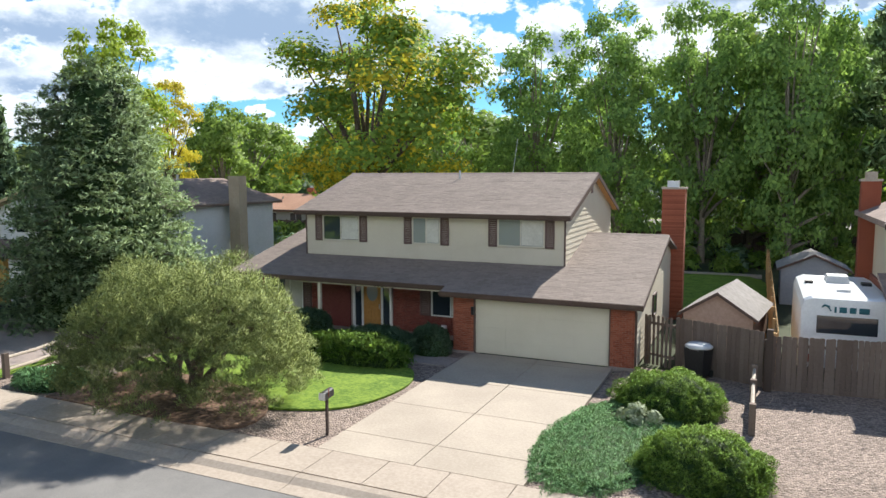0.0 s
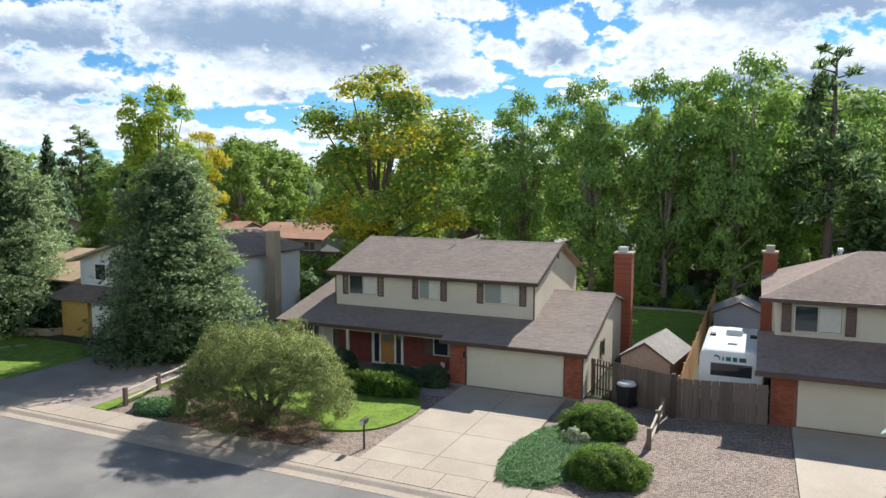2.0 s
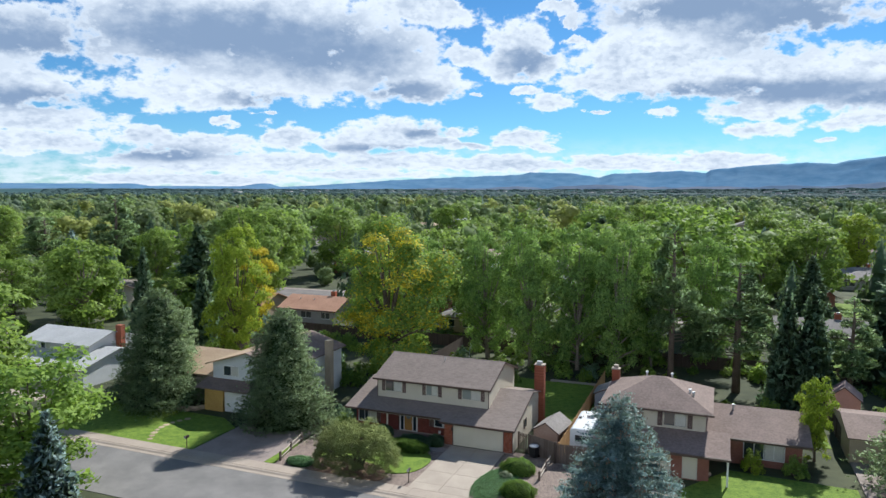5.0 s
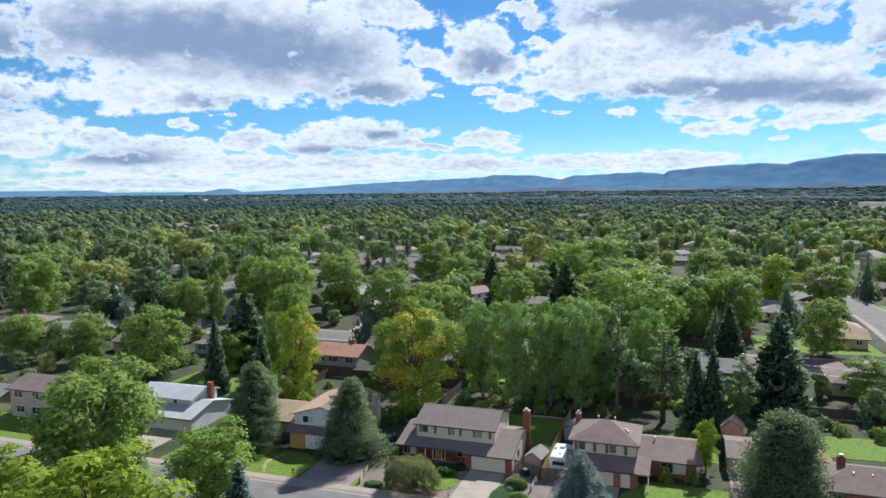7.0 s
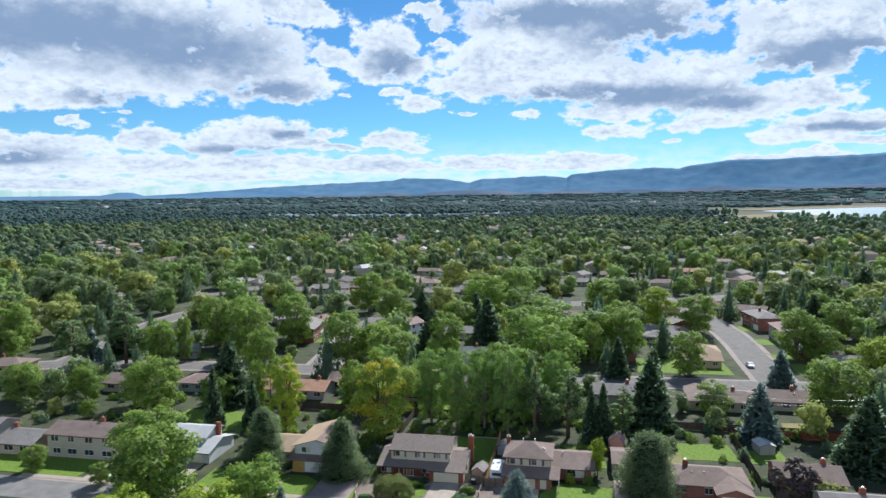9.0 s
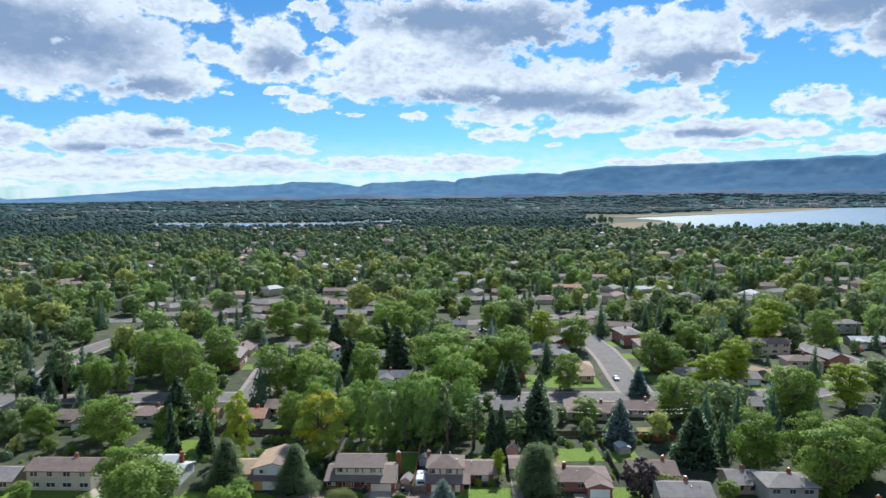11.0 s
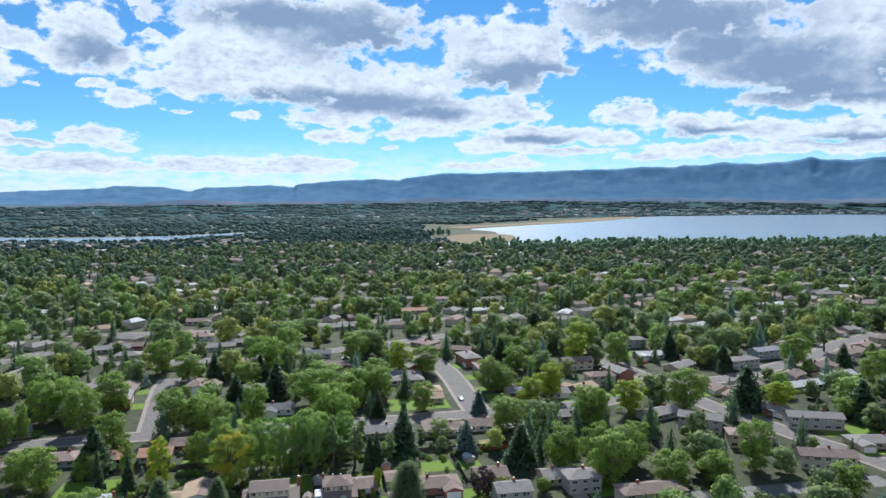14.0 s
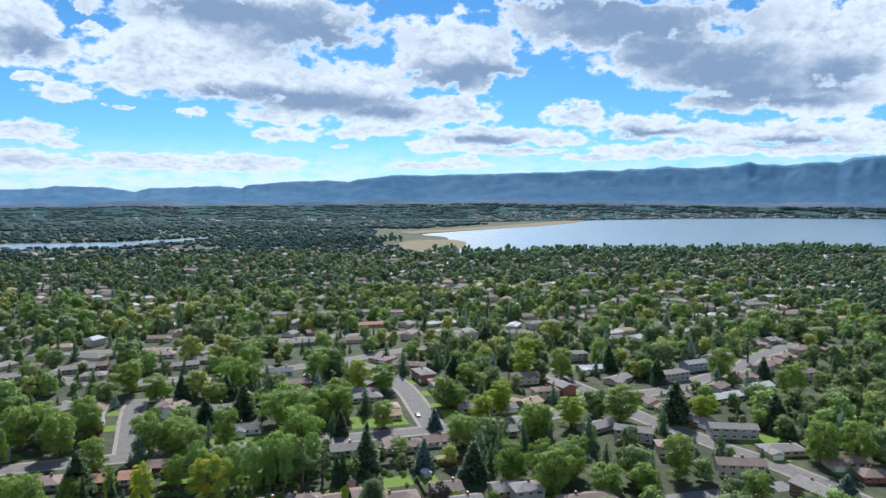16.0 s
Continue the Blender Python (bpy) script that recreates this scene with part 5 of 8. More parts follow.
# fascias, gutters, soffits
for x0, x1, y, z in ((UX0 - 0.34, UX1 + 0.30, UY0 - 0.45, UE), (GX0 - 0.02, LX1 + 0.02, -0.48, low_z(-0.45)), (LX0 - 0.02, GX0, PORCH_Y - 0.03, low_z(PORCH_Y))):
    part("gutter", Form().prism([(y - 0.10, z - 0.03), (y - 0.115, z + 0.0), (y - 0.095, z + 0.0), (y - 0.08, z - 0.09), (y, z - 0.11), (y, z + 0.0), (y + 0.02, z), (y + 0.02, z - 0.19), (y - 0.005, z - 0.19), (y - 0.005, z - 0.13), (y - 0.08, z - 0.12)], x0, x1), M_FASCIA, house)
part("soffit", Form().box(UX0 - 0.3, UY0 - 0.42, UE - 0.17, UX1 + 0.26, UY0, UE - 0.15), M_TRIM, house)
part("soffit", Form().box(LX0 + 0.05, PORCH_Y, low_z(PORCH_Y) - 0.18, GX0, 2.0, low_z(PORCH_Y) - 0.15).box(GX0, -0.44, low_z(-0.45) - 0.17, LX1 - 0.05, 0.05, low_z(-0.45) - 0.15), M_FASCIA, house)
for y0, z0, y1, z1 in ((UY0 - 0.45, UE, RIDGE_Y, RIDGE_Z), (RIDGE_Y, RIDGE_Z, UY1 + 0.5, UE - 0.1)):
    part("barge_board", Form().add([(UX1 + 0.285, y0, z0 - 0.2), (UX1 + 0.32, y0, z0 - 0.2), (UX1 + 0.32, y1, z1 - 0.2), (UX1 + 0.285, y1, z1 - 0.2), (UX1 + 0.285, y0, z0 + 0.01), (UX1 + 0.32, y0, z0 + 0.01), (UX1 + 0.32, y1, z1 + 0.01), (UX1 + 0.285, y1, z1 + 0.01)],
                                   [(3, 2, 1, 0), (4, 5, 6, 7), (0, 1, 5, 4), (1, 2, 6, 5), (2, 3, 7, 6), (3, 0, 4, 7)]), M_FASCIA, house)
part("barge_board", Form().add([(LX1 + 0.01, -0.5, 2.22), (LX1 + 0.04, -0.5, 2.22), (LX1 + 0.04, 6.4, low_z(6.4) - 0.2), (LX1 + 0.01, 6.4, low_z(6.4) - 0.2), (LX1 + 0.01, -0.5, 2.42), (LX1 + 0.04, -0.5, 2.42), (LX1 + 0.04, 6.4, low_z(6.4)), (LX1 + 0.01, 6.4, low_z(6.4))],
                               [(3, 2, 1, 0), (4, 5, 6, 7), (0, 1, 5, 4), (1, 2, 6, 5), (2, 3, 7, 6), (3, 0, 4, 7)]), M_FASCIA, house)
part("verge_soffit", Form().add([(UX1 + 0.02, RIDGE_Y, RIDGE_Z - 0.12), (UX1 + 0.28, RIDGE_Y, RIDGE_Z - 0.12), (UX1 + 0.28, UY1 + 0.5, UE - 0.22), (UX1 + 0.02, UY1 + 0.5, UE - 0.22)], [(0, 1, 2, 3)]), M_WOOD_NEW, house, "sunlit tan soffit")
# cladding
OPEN = [(-8.12, -6.38, 3.86, 4.86), (-3.72, -2.56, 3.86, 4.86), (0.04, 1.84, 3.9, 4.9)]
siding(house, UX0, UX1, UZ0 - 0.1, UE - 0.17, UY0, gaps=[(a - 0.06, b + 0.06, c - 0.06, d + 0.06) for a, b, c, d in OPEN])
gable = lambda y: UE - 0.12 + (RIDGE_Z - UE) * (1 - abs(y - RIDGE_Y) / (RIDGE_Y - UY0 + 0.42 if y < RIDGE_Y else UY1 + 0.5 - RIDGE_Y)) * 0.98
side_siding(house, UY0, UY1, UX1, 3.0, gable)
side_siding(house, 0.06, 11.2, 5.74, 0.15, lambda y: (low_z(y) if y < 6.4 else low_z(6.4) - (y - 6.4) * 0.3) - 0.12)
part("corner_board", Form().box(UX1 - 0.02, UY0 - 0.035, UZ0 - 0.1, UX1 + 0.035, UY0 + 0.06, UE - 0.15), M_FASCIA, house)
part("corner_board", Form().box(UX0 - 0.035, UY0 - 0.035, UZ0 - 0.1, UX0 + 0.03, UY0 + 0.06, UE - 0.15), M_FASCIA, house)
for x0, x1, z0, z1 in OPEN:
    window(house, x0, x1, z0, z1, UY0 - 0.02, M_GLASS if x0 < -8 else M_GLASS_PALE, curtain=x0 < 1)
    shutter(house, x0 - 0.44, x0 - 0.08, z0 - 0.08, z1 + 0.07, UY0 - 0.025)
    shutter(house, x1 + 0.08, x1 + 0.44, z0 - 0.08, z1 + 0.07, UY0 - 0.025)
part("gable_vent", Form().box(UX1 + 0.02, 6.85, 5.85, UX1 + 0.05, 7.15, 6.3), M_SHUTTER, house)
# ground floor front
window(house, -10.9, -9.0, 0.62, 2.05, 1.97, M_GLASS, M_WHITE, 3)
shutter(house, -8.92, -8.5, 0.55, 2.12, 1.95)
window(house, -2.6, -1.0, 1.0, 2.1, 1.95, M_GLASS, M_WHITE, 2)
shutter(house, -3.15, -2.7, 0.93, 2.16, 1.94)
for x0, x1 in ((-6.36, -6.24), (-5.92, -5.83), (-4.98, -4.89), (-4.57, -4.45)):
    part("door_post", Form().box(x0, 1.88, 0.23, x1, 1.98, 2.3), M_WHITE, house, "white door post")
part("door_head", Form().box(-6.36, 1.88, 2.3, -4.45, 1.98, 2.42), M_WHITE, house, "white door head")
part("door_sill", Form().box(-6.36, 1.84, 0.17, -4.45, 1.98, 0.23), M_WHITE, house, "white door sill")
door = part("front_door", Form().box(-5.83, 1.92, 0.23, -4.98, 1.97, 2.3), M_DOOR, house, "golden wooden front door")
part("door_panel", Form().box(-5.7, 1.90, 0.4, -5.45, 1.92, 1.0).box(-5.36, 1.90, 0.4, -5.11, 1.92, 1.0).box(-5.7, 1.90, 1.15, -5.11, 1.92, 1.3), M_DOOR, door)
part("door_window", Form().add([(-5.405 + 0.27 * math.cos(radians(a)), 1.905, 1.75 + 0.4 * math.sin(radians(a))) for a in range(0, 360, 20)], [tuple(range(18))]), M_GLASS_PALE, door, "oval glass pane")
part("door_handle", Form().tube([(-5.05, 1.88, 1.05), (-5.05, 1.88, 1.25)], [0.02, 0.02], 6), M_STEEL, door)
part("sidelight", Form().box(-6.24, 1.93, 0.25, -5.92, 1.96, 2.28), M_GLASS, house)
part("sidelight", Form().box(-4.89, 1.93, 0.25, -4.57, 1.96, 2.28), M_GLASS, house)
part("porch_beam", Form().box(-7.9, 0.15, 2.28, -1.25, 0.3, 2.42), M_TRIM, house)
part("porch_post", Form().box(-6.95, 0.15, 0.19, -6.83, 0.28, 2.3), M_TRIM, house)
part("porch_wall", Form().box(-7.9, 1.9, 0.0, -6.5, 1.985, 2.5), M_RED_DOOR, house, "dark red recessed panel wall")
# garage door: four rows of panels
gdoor = part("garage_door", Form().box(0.0, 0.10, 0.13, 4.88, 0.15, 2.13), M_GARAGE, house, "cream sectional double garage door")
panel = Form().box(0.06, 0.085, 0.045, 1.16, 0.1, 0.455).mesh("panel", M_GARAGE)
for r in range(4):
    part("section", Form().box(0.0, 0.092, 0.135 + 0.498 * r, 4.88, 0.105, 0.13 + 0.498 * (r + 1) - 0.008), M_GARAGE, gdoor)
    for c in range(4):
        part("panel", panel, None, gdoor, at=pose(1.22 * c, -0.004, 0.13 + 0.498 * r))
part("door_trim", Form().box(-0.06, 0.0, 0.1, 0.0, 0.12, 2.19).box(4.88, 0.0, 0.1, 4.94, 0.12, 2.19).box(0, 0.0, 2.13, 4.88, 0.12, 2.19), M_FASCIA, house)
# pillars' plinths, downpipe, small fittings
part("plinth", Form().box(-0.9, -0.03, 0, -0.02, 0.1, 0.17), M_CONCRETE_OLD, house)
part("plinth", Form().box(4.9, -0.03, 0, 5.78, 0.1, 0.17), M_CONCRETE_OLD, house)
part("downpipe", Form().tube([(5.78, -0.35, 2.3), (5.78, -0.05, 2.1), (5.78, -0.05, 0.25), (5.9, -0.35, 0.15)], [0.04] * 4, 6), M_FASCIA, house)
part("side_window", Form().box(5.75, 4.0, 1.25, 5.80, 4.75, 2.0), M_GLASS, house)
part("window_frame", Form().box(5.74, 3.93, 1.18, 5.82, 4.0, 2.07).box(5.74, 4.75, 1.18, 5.82, 4.82, 2.07).box(5.74, 4.0, 1.18, 5.82, 4.75, 1.25).box(5.74, 4.0, 2.0, 5.82, 4.75, 2.07), M_FASCIA, house)
part("wall_lamp", Form().box(-0.12, -0.10, 1.55, -0.02, 0.0, 1.85), M_BLACK, house)
part("vent_pipe", Form().tube([(-3.2, 6.2, 6.4), (-3.2, 6.2, 6.85)], [0.05, 0.05], 8), M_STEEL, house)
part("aerial", Form().tube([(-1.0, 7.2, 6.6), (-0.8, 7.3, 8.3)], [0.015, 0.01], 5), M_STEEL, house)
part("meter_box", Form().box(-2.2, 1.85, 0.35, -1.98, 1.96, 0.6), M_WHITE, house)
for x in (-4.3, -4.15, -4.0, -3.85):
    part("sign_bar", Form().box(x, 0.12, 2.31, x + 0.08, 0.15, 2.4), M_BLACK, house)
# chimney
chim = part("chimney", Form().box(5.32, 9.75, 0, 6.28, 10.5, 6.0), M_BRICK, house, "tall red brick chimney")
for r in range(0, 88):
    z = 0.02 + r * 0.068
    part("brick_course", Form().box(5.31 - 0.008, 9.74 - 0.008, z, 6.29 + 0.008, 10.51, z + 0.057), M_BRICK, chim)
part("chimney_crown", Form().box(5.26, 9.69, 5.98, 6.34, 10.56, 6.07), M_CONCRETE, chim)
part("flue", Form().box(5.5, 9.9, 6.07, 6.0, 10.35, 6.36), M_STEEL, chim, "square metal flue cap")
# bricks on the two garage pillars and along the porch
brickwork(house, -0.86, -0.04, 0.01, 0.17, 2.28)
brickwork(house, 4.92, 5.74, 0.01, 0.17, 2.28)
courses = Form()
for r in range(30):
    z = 0.2 + r * 0.0675
    for a, b in ((-11.2, -10.97), (-8.48, -7.9), (-4.44, -3.2), (-0.98, -0.87)):
        x = a - (0.1 if r % 2 else 0)
        while x < b:
            p, q = max(x, a), min(x + 0.193, b)
            if q - p > 0.02:
                courses.box(p, 1.955, z, q, 1.985, z + 0.058)
            x += 0.203
    if z < 0.5:
        x = -10.97
        while x < -8.5:
            courses.box(x, 1.955, z, min(x + 0.193, -8.5), 1.985, z + 0.058)
            x += 0.203
    if z < 0.9:
        x = -3.2
        while x < -0.9:
            courses.box(x, 1.955, z, min(x + 0.193, -0.9), 1.985, z + 0.058)
            x += 0.203
tagged(part("brick_facing", courses, M_BRICK_SHADE, house, "dark red brick front wall"), kind="stuff")

# ---- other houses ----
def simple_house(x, y, w, d, turn, storeys, roof, wall, hip=False, seed=0, chimney=True, label="", garage=True):
    """A house with its own walls, eaves, windows, doors and roof."""
    rng = random.Random(seed + int(x * 31 + y * 17))
    h = 2.6 * storeys
    words = {"br": "brown", "gr": "grey", "dk": "slate grey", "pk": "rosy brown", "or": "terracotta", "tn": "tan", "gn": "grey-green", "wh": "pale grey", "bl": "weathered grey"}[roof]
    home = thing("house", label or f"{'two' if storeys > 1 else 'single'}-storey house with a {words} {'hipped' if hip else 'gabled'} roof", "house", (x, y, 0), turn)
    rise, o = d * 0.185, 0.6
    a, b = w / 2, d / 2
    if hip:
        part("wall", Form().box(-a, -b, 0, a, b, h), wall, home)
        r = max(0.3, a - b)
        e = [(-a - o, -b - o, h), (a + o, -b - o, h), (a + o, b + o, h), (-a - o, b + o, h)]
        p, q = (-r, 0, h + rise), (r, 0, h + rise)
        part("roof", Form().add(e + [p, q] + [(u, v, z - 0.18) for u, v, z in e], [(0, 1, 5, 4), (1, 2, 5), (2, 3, 4, 5), (3, 0, 4), (0, 6, 7, 1), (1, 7, 8, 2), (2, 8, 9, 3), (3, 9, 6, 0), (9, 8, 7, 6)]), ROOFS[roof], home)
    else:
        part("wall", Form().box(-a, -b, 0, a, b, h).prism([(-b, h), (b, h), (0, h + rise - 0.12)], -a, a), wall, home)
        s = rise / b
        part("roof", Form().slab([(-a - o, -b - o, h - s * o), (a + o, -b - o, h - s * o), (a + o, 0, h + rise), (-a - o, 0, h + rise)], 0.16), ROOFS[roof], home)
        part("roof", Form().slab([(-a - o, 0, h + rise), (a + o, 0, h + rise), (a + o, b + o, h - s * o), (-a - o, b + o, h - s * o)], 0.16), ROOFS[roof], home)
    for side in (-1, 1):
        part("gutter", Form().box(-a - o, side * (b + o) - 0.06, h - (0.18 if hip else 0.30), a + o, side * (b + o) + 0.06, h - (0.04 if hip else 0.12)), M_FASCIA, home)
    n = max(2, int(w / 3.6))
    for k in range(storeys):
        for i in range(n):
            u = -a + w * (i + 0.5) / n + rng.uniform(-0.3, 0.3)
            for side in (-1, 1):
                if k == 0 and garage and side > 0 and i == 0:
                    continue
                ww = rng.choice((0.6, 0.8, 1.0))
                pane = part("window", Form().box(u - ww, side * (b + 0.01) - 0.03, 0.95 + 2.6 * k, u + ww, side * (b + 0.01) + 0.03, 2.05 + 2.6 * k), M_GLASS, home)
                part("window_frame", Form().box(u - ww - 0.08, side * (b + 0.02) - 0.04, 0.86 + 2.6 * k, u + ww + 0.08, side * (b + 0.02) + 0.04, 0.95 + 2.6 * k).box(u - ww - 0.08, side * (b + 0.02) - 0.04, 2.05 + 2.6 * k, u + ww + 0.08, side * (b + 0.02) + 0.04, 2.14 + 2.6 * k)
                     .box(u - 0.03, side * (b + 0.02) - 0.04, 0.95 + 2.6 * k, u + 0.03, side * (b + 0.02) + 0.04, 2.05 + 2.6 * k), M_WHITE, pane)
    if storeys == 1 and w > 11.5 and rng.random() < 0.7:
        # a garage wing with its own gable, across the front
        c, deep, side = rng.choice((-1, 1)) * (a - 3.1), 3.6, -1 if y < 20 else rng.choice((-1, 1))
        y0, y1, top = side * (b + deep), 0.0, h + 0.34
        part("wall", Form().box(c - 2.9, min(y0, side * b), 0, c + 2.9, max(y0, side * b), h).add([(c - 2.9, y0, h), (c + 2.9, y0, h), (c, y0, h + 0.95), (c - 2.9, y1, h), (c + 2.9, y1, h), (c, y1, h + 0.95)], [(0, 1, 2), (5, 4, 3), (0, 2, 5, 3), (1, 4, 5, 2)]), wall, home)
        for s in (-1, 1):
            quad = [(c + s * 3.3, y0 + side * 0.4, h - 0.06), (c, y0 + side * 0.4, h + 1.06), (c, y1, h + 1.06), (c + s * 3.3, y1, h - 0.06)]
            part("roof", Form().slab(quad if s * side > 0 else quad[::-1], 0.14), ROOFS[roof], home)
        part("garage_door", Form().box(c - 2.3, y0 - 0.05, 0.05, c + 2.3, y0 + 0.05, 2.15), M_WHITE, home)
    if garage:
        part("garage_door", Form().box(-a + 0.6, b - 0.02, 0.05, -a + 5.0 if w > 12 else -a + 3.4, b + 0.05, 2.15), M_WHITE, home)
    if chimney:
        cx = rng.uniform(-0.6, 0.6) * a
        ch = part("chimney", Form().box(cx - 0.45, 0.5, h, cx + 0.45, 1.2, h + rise + 0.75), M_BRICK, home)
        part("flue", Form().box(cx - 0.2, 0.7, h + rise + 0.75, cx + 0.2, 1.0, h + rise + 1.0), M_STEEL, ch)
    for k in range(2):
        vx = rng.uniform(-0.7, 0.7) * a
        part("roof_vent", Form().tube([(vx, -b * 0.35, h + rise * 0.5), (vx, -b * 0.35, h + rise * 0.65 + 0.25)], [0.09, 0.09], 6), M_STEEL, home)
    return home


# rows of: x, y, width, turn, storeys, then roof and wall colours
HOUSES = [
    [
        (-98, 48.9, 13.2, 0, 1, 'br', 0),
        (-77.7, 52.5, 11.5, 0, 1, 'pk', 4),
        (-60.5, 50.9, 11, 0, 1, 'or', 2),
        (-33.8, 60.6, 16.2, 0, 1, 'br', 3),
        (-15.6, 53.8, 11, 0, 1, 'gr', 2),
        (-45.4, 51.2, 11, 0, 1, 'or', 5),
        (-106.2, 85.6, 12.6, 20, 1, 'gn', 5),
        (-122.5, 59.6, 11, 0, 1, 'gr', 5),
        (-93.1, 2.9, 11, 0, 1, 'gr', 2),
        (-75.9, 2.9, 15.8, 0, 2, 'br', 0),
        (-141.7, 224, 19.4, 10, 1, 'gr', 2),
        (-121.1, 224.3, 15, 0, 1, 'gr', 2),
        (-106.7, 237, 19.9, 10, 1, 'gr', 5),
        (-93.1, 150.3, 14, 40, 1, 'gr', 2),
    ],
    [
        (-38, 130.5, 11.4, 60, 2, 'pk', 1),
        (-31.2, 186.9, 13.5, 10, 1, 'pk', 4),
        (-46.7, 231.2, 23.9, 10, 1, 'gr', 5),
        (-3.8, 98.2, 13, 0, 1, 'dk', 1),
        (-58.6, 265, 14.1, 0, 1, 'pk', 1),
        (-33.8, 265.2, 11.8, 0, 1, 'gr', 2),
        (38.2, 60.9, 13.6, 0, 1, 'gr', 5),
        (64.2, 58.6, 18.3, 0, 1, 'br', 0),
        (78.2, 61.7, 11, 0, 1, 'br', 0),
        (111.6, 66.6, 13.8, 0, 1, 'gr', 2),
        (58.7, 144.8, 16.9, 0, 1, 'gr', 5),
        (97, 198.6, 21.6, -25, 1, 'br', 3),
        (109.2, 104.2, 13.1, 0, 1, 'gr', 2),
        (66.6, 114.1, 11, 0, 1, 'tn', 2),
    ],
    [
        (69.4, 10.8, 11, 0, 1, 'br', 3),
        (97, -2.5, 11, 0, 2, 'gr', 5),
        (91.5, 5.4, 11, 0, 1, 'gr', 2),
        (154.9, 147, 16.8, 0, 2, 'br', 0),
        (155.1, 115.3, 13.6, 0, 2, 'br', 0),
        (165.3, 163.7, 11, 0, 2, 'tn', 2),
        (206.5, 162.9, 15.8, 0, 1, 'wh', 5),
        (209.6, 192.5, 17.2, 0, 2, 'gr', 5),
        (158.9, 61.5, 18.3, 20, 1, 'gr', 5),
        (169, 45, 16.8, -35, 2, 'gr', 5),
        (176, 23, 15.3, -20, 2, 'pk', 2),
        (190, -1, 18.5, -20, 2, 'br', 0),
        (216, 37.3, 21.4, -20, 2, 'gr', 5),
        (223.5, 13.9, 18.4, -10, 1, 'gr', 2),
    ],
    [
        (238.8, -3.7, 16, -15, 1, 'br', 0),
        (239.1, -18.6, 12.2, -15, 1, 'br', 3),
        (281, 102, 22.1, 10, 1, 'wh', 2),
        (250.8, 89.2, 21, 10, 1, 'wh', 5),
        (246.5, 132.1, 18.6, 10, 2, 'gr', 5),
        (211.4, 136, 18.3, 30, 1, 'gr', 2),
        (71.7, -7.9, 11, 0, 2, 'gr', 5),
        (114.3, -16.9, 20.4, 0, 2, 'br', 0),
        (438.3, 224.9, 26, 0, 2, 'br', 0),
        (274, 150.7, 17.2, 10, 2, 'bl', 4),
        (405.4, 171.6, 22, 10, 1, 'br', 3),
        (323.5, 113.9, 18.7, 10, 2, 'br', 0),
        (478.5, 346.2, 26, 0, 2, 'gr', 5),
        (-60.5, 187.6, 13.1, 20, 1, 'gr', 5),
    ],
    [
        (-99.5, 243.1, 19.3, 0, 1, 'br', 3),
        (-93.2, 217.3, 13.7, 0, 1, 'gr', 2),
        (-30.7, 243.1, 15.1, 0, 1, 'gr', 5),
        (14.3, 201.4, 16.5, 0, 1, 'dk', 4),
        (21.9, 172.2, 19.9, 0, 1, 'br', 3),
        (36.3, 283.3, 26, 10, 1, 'gr', 5),
        (96.8, 340.1, 26, 0, 1, 'or', 2),
        (58.5, 135.4, 16.6, 0, 1, 'gr', 5),
        (64.9, 102.6, 11.5, 0, 1, 'tn', 2),
        (-68.1, 321.2, 17.2, 0, 1, 'br', 0),
        (120.6, 378.8, 20.6, 0, 2, 'pk', 1),
        (45.2, 409.8, 20.9, 0, 1, 'br', 3),
        (47.6, 317.7, 15, 0, 1, 'br', 3),
        (50.5, 6, 14, 0, 1, 'br', 3),
    ],
    [
        (-18, 132, 12, 0, 1, 'gr', 0),
        (-150, 60, 14, 10, 1, 'br', 2),
        (-104, 2, 14, 0, 2, 'gr', 5),
    ],
]
for rows in HOUSES:
    for i, (x, y, w, turn, storeys, roof, wall) in enumerate(rows):
        simple_house(x, y, w, 9.0 if storeys == 1 else 8.2, turn, storeys, roof, WALLS[wall], hip=(i % 3 == 1), seed=i)

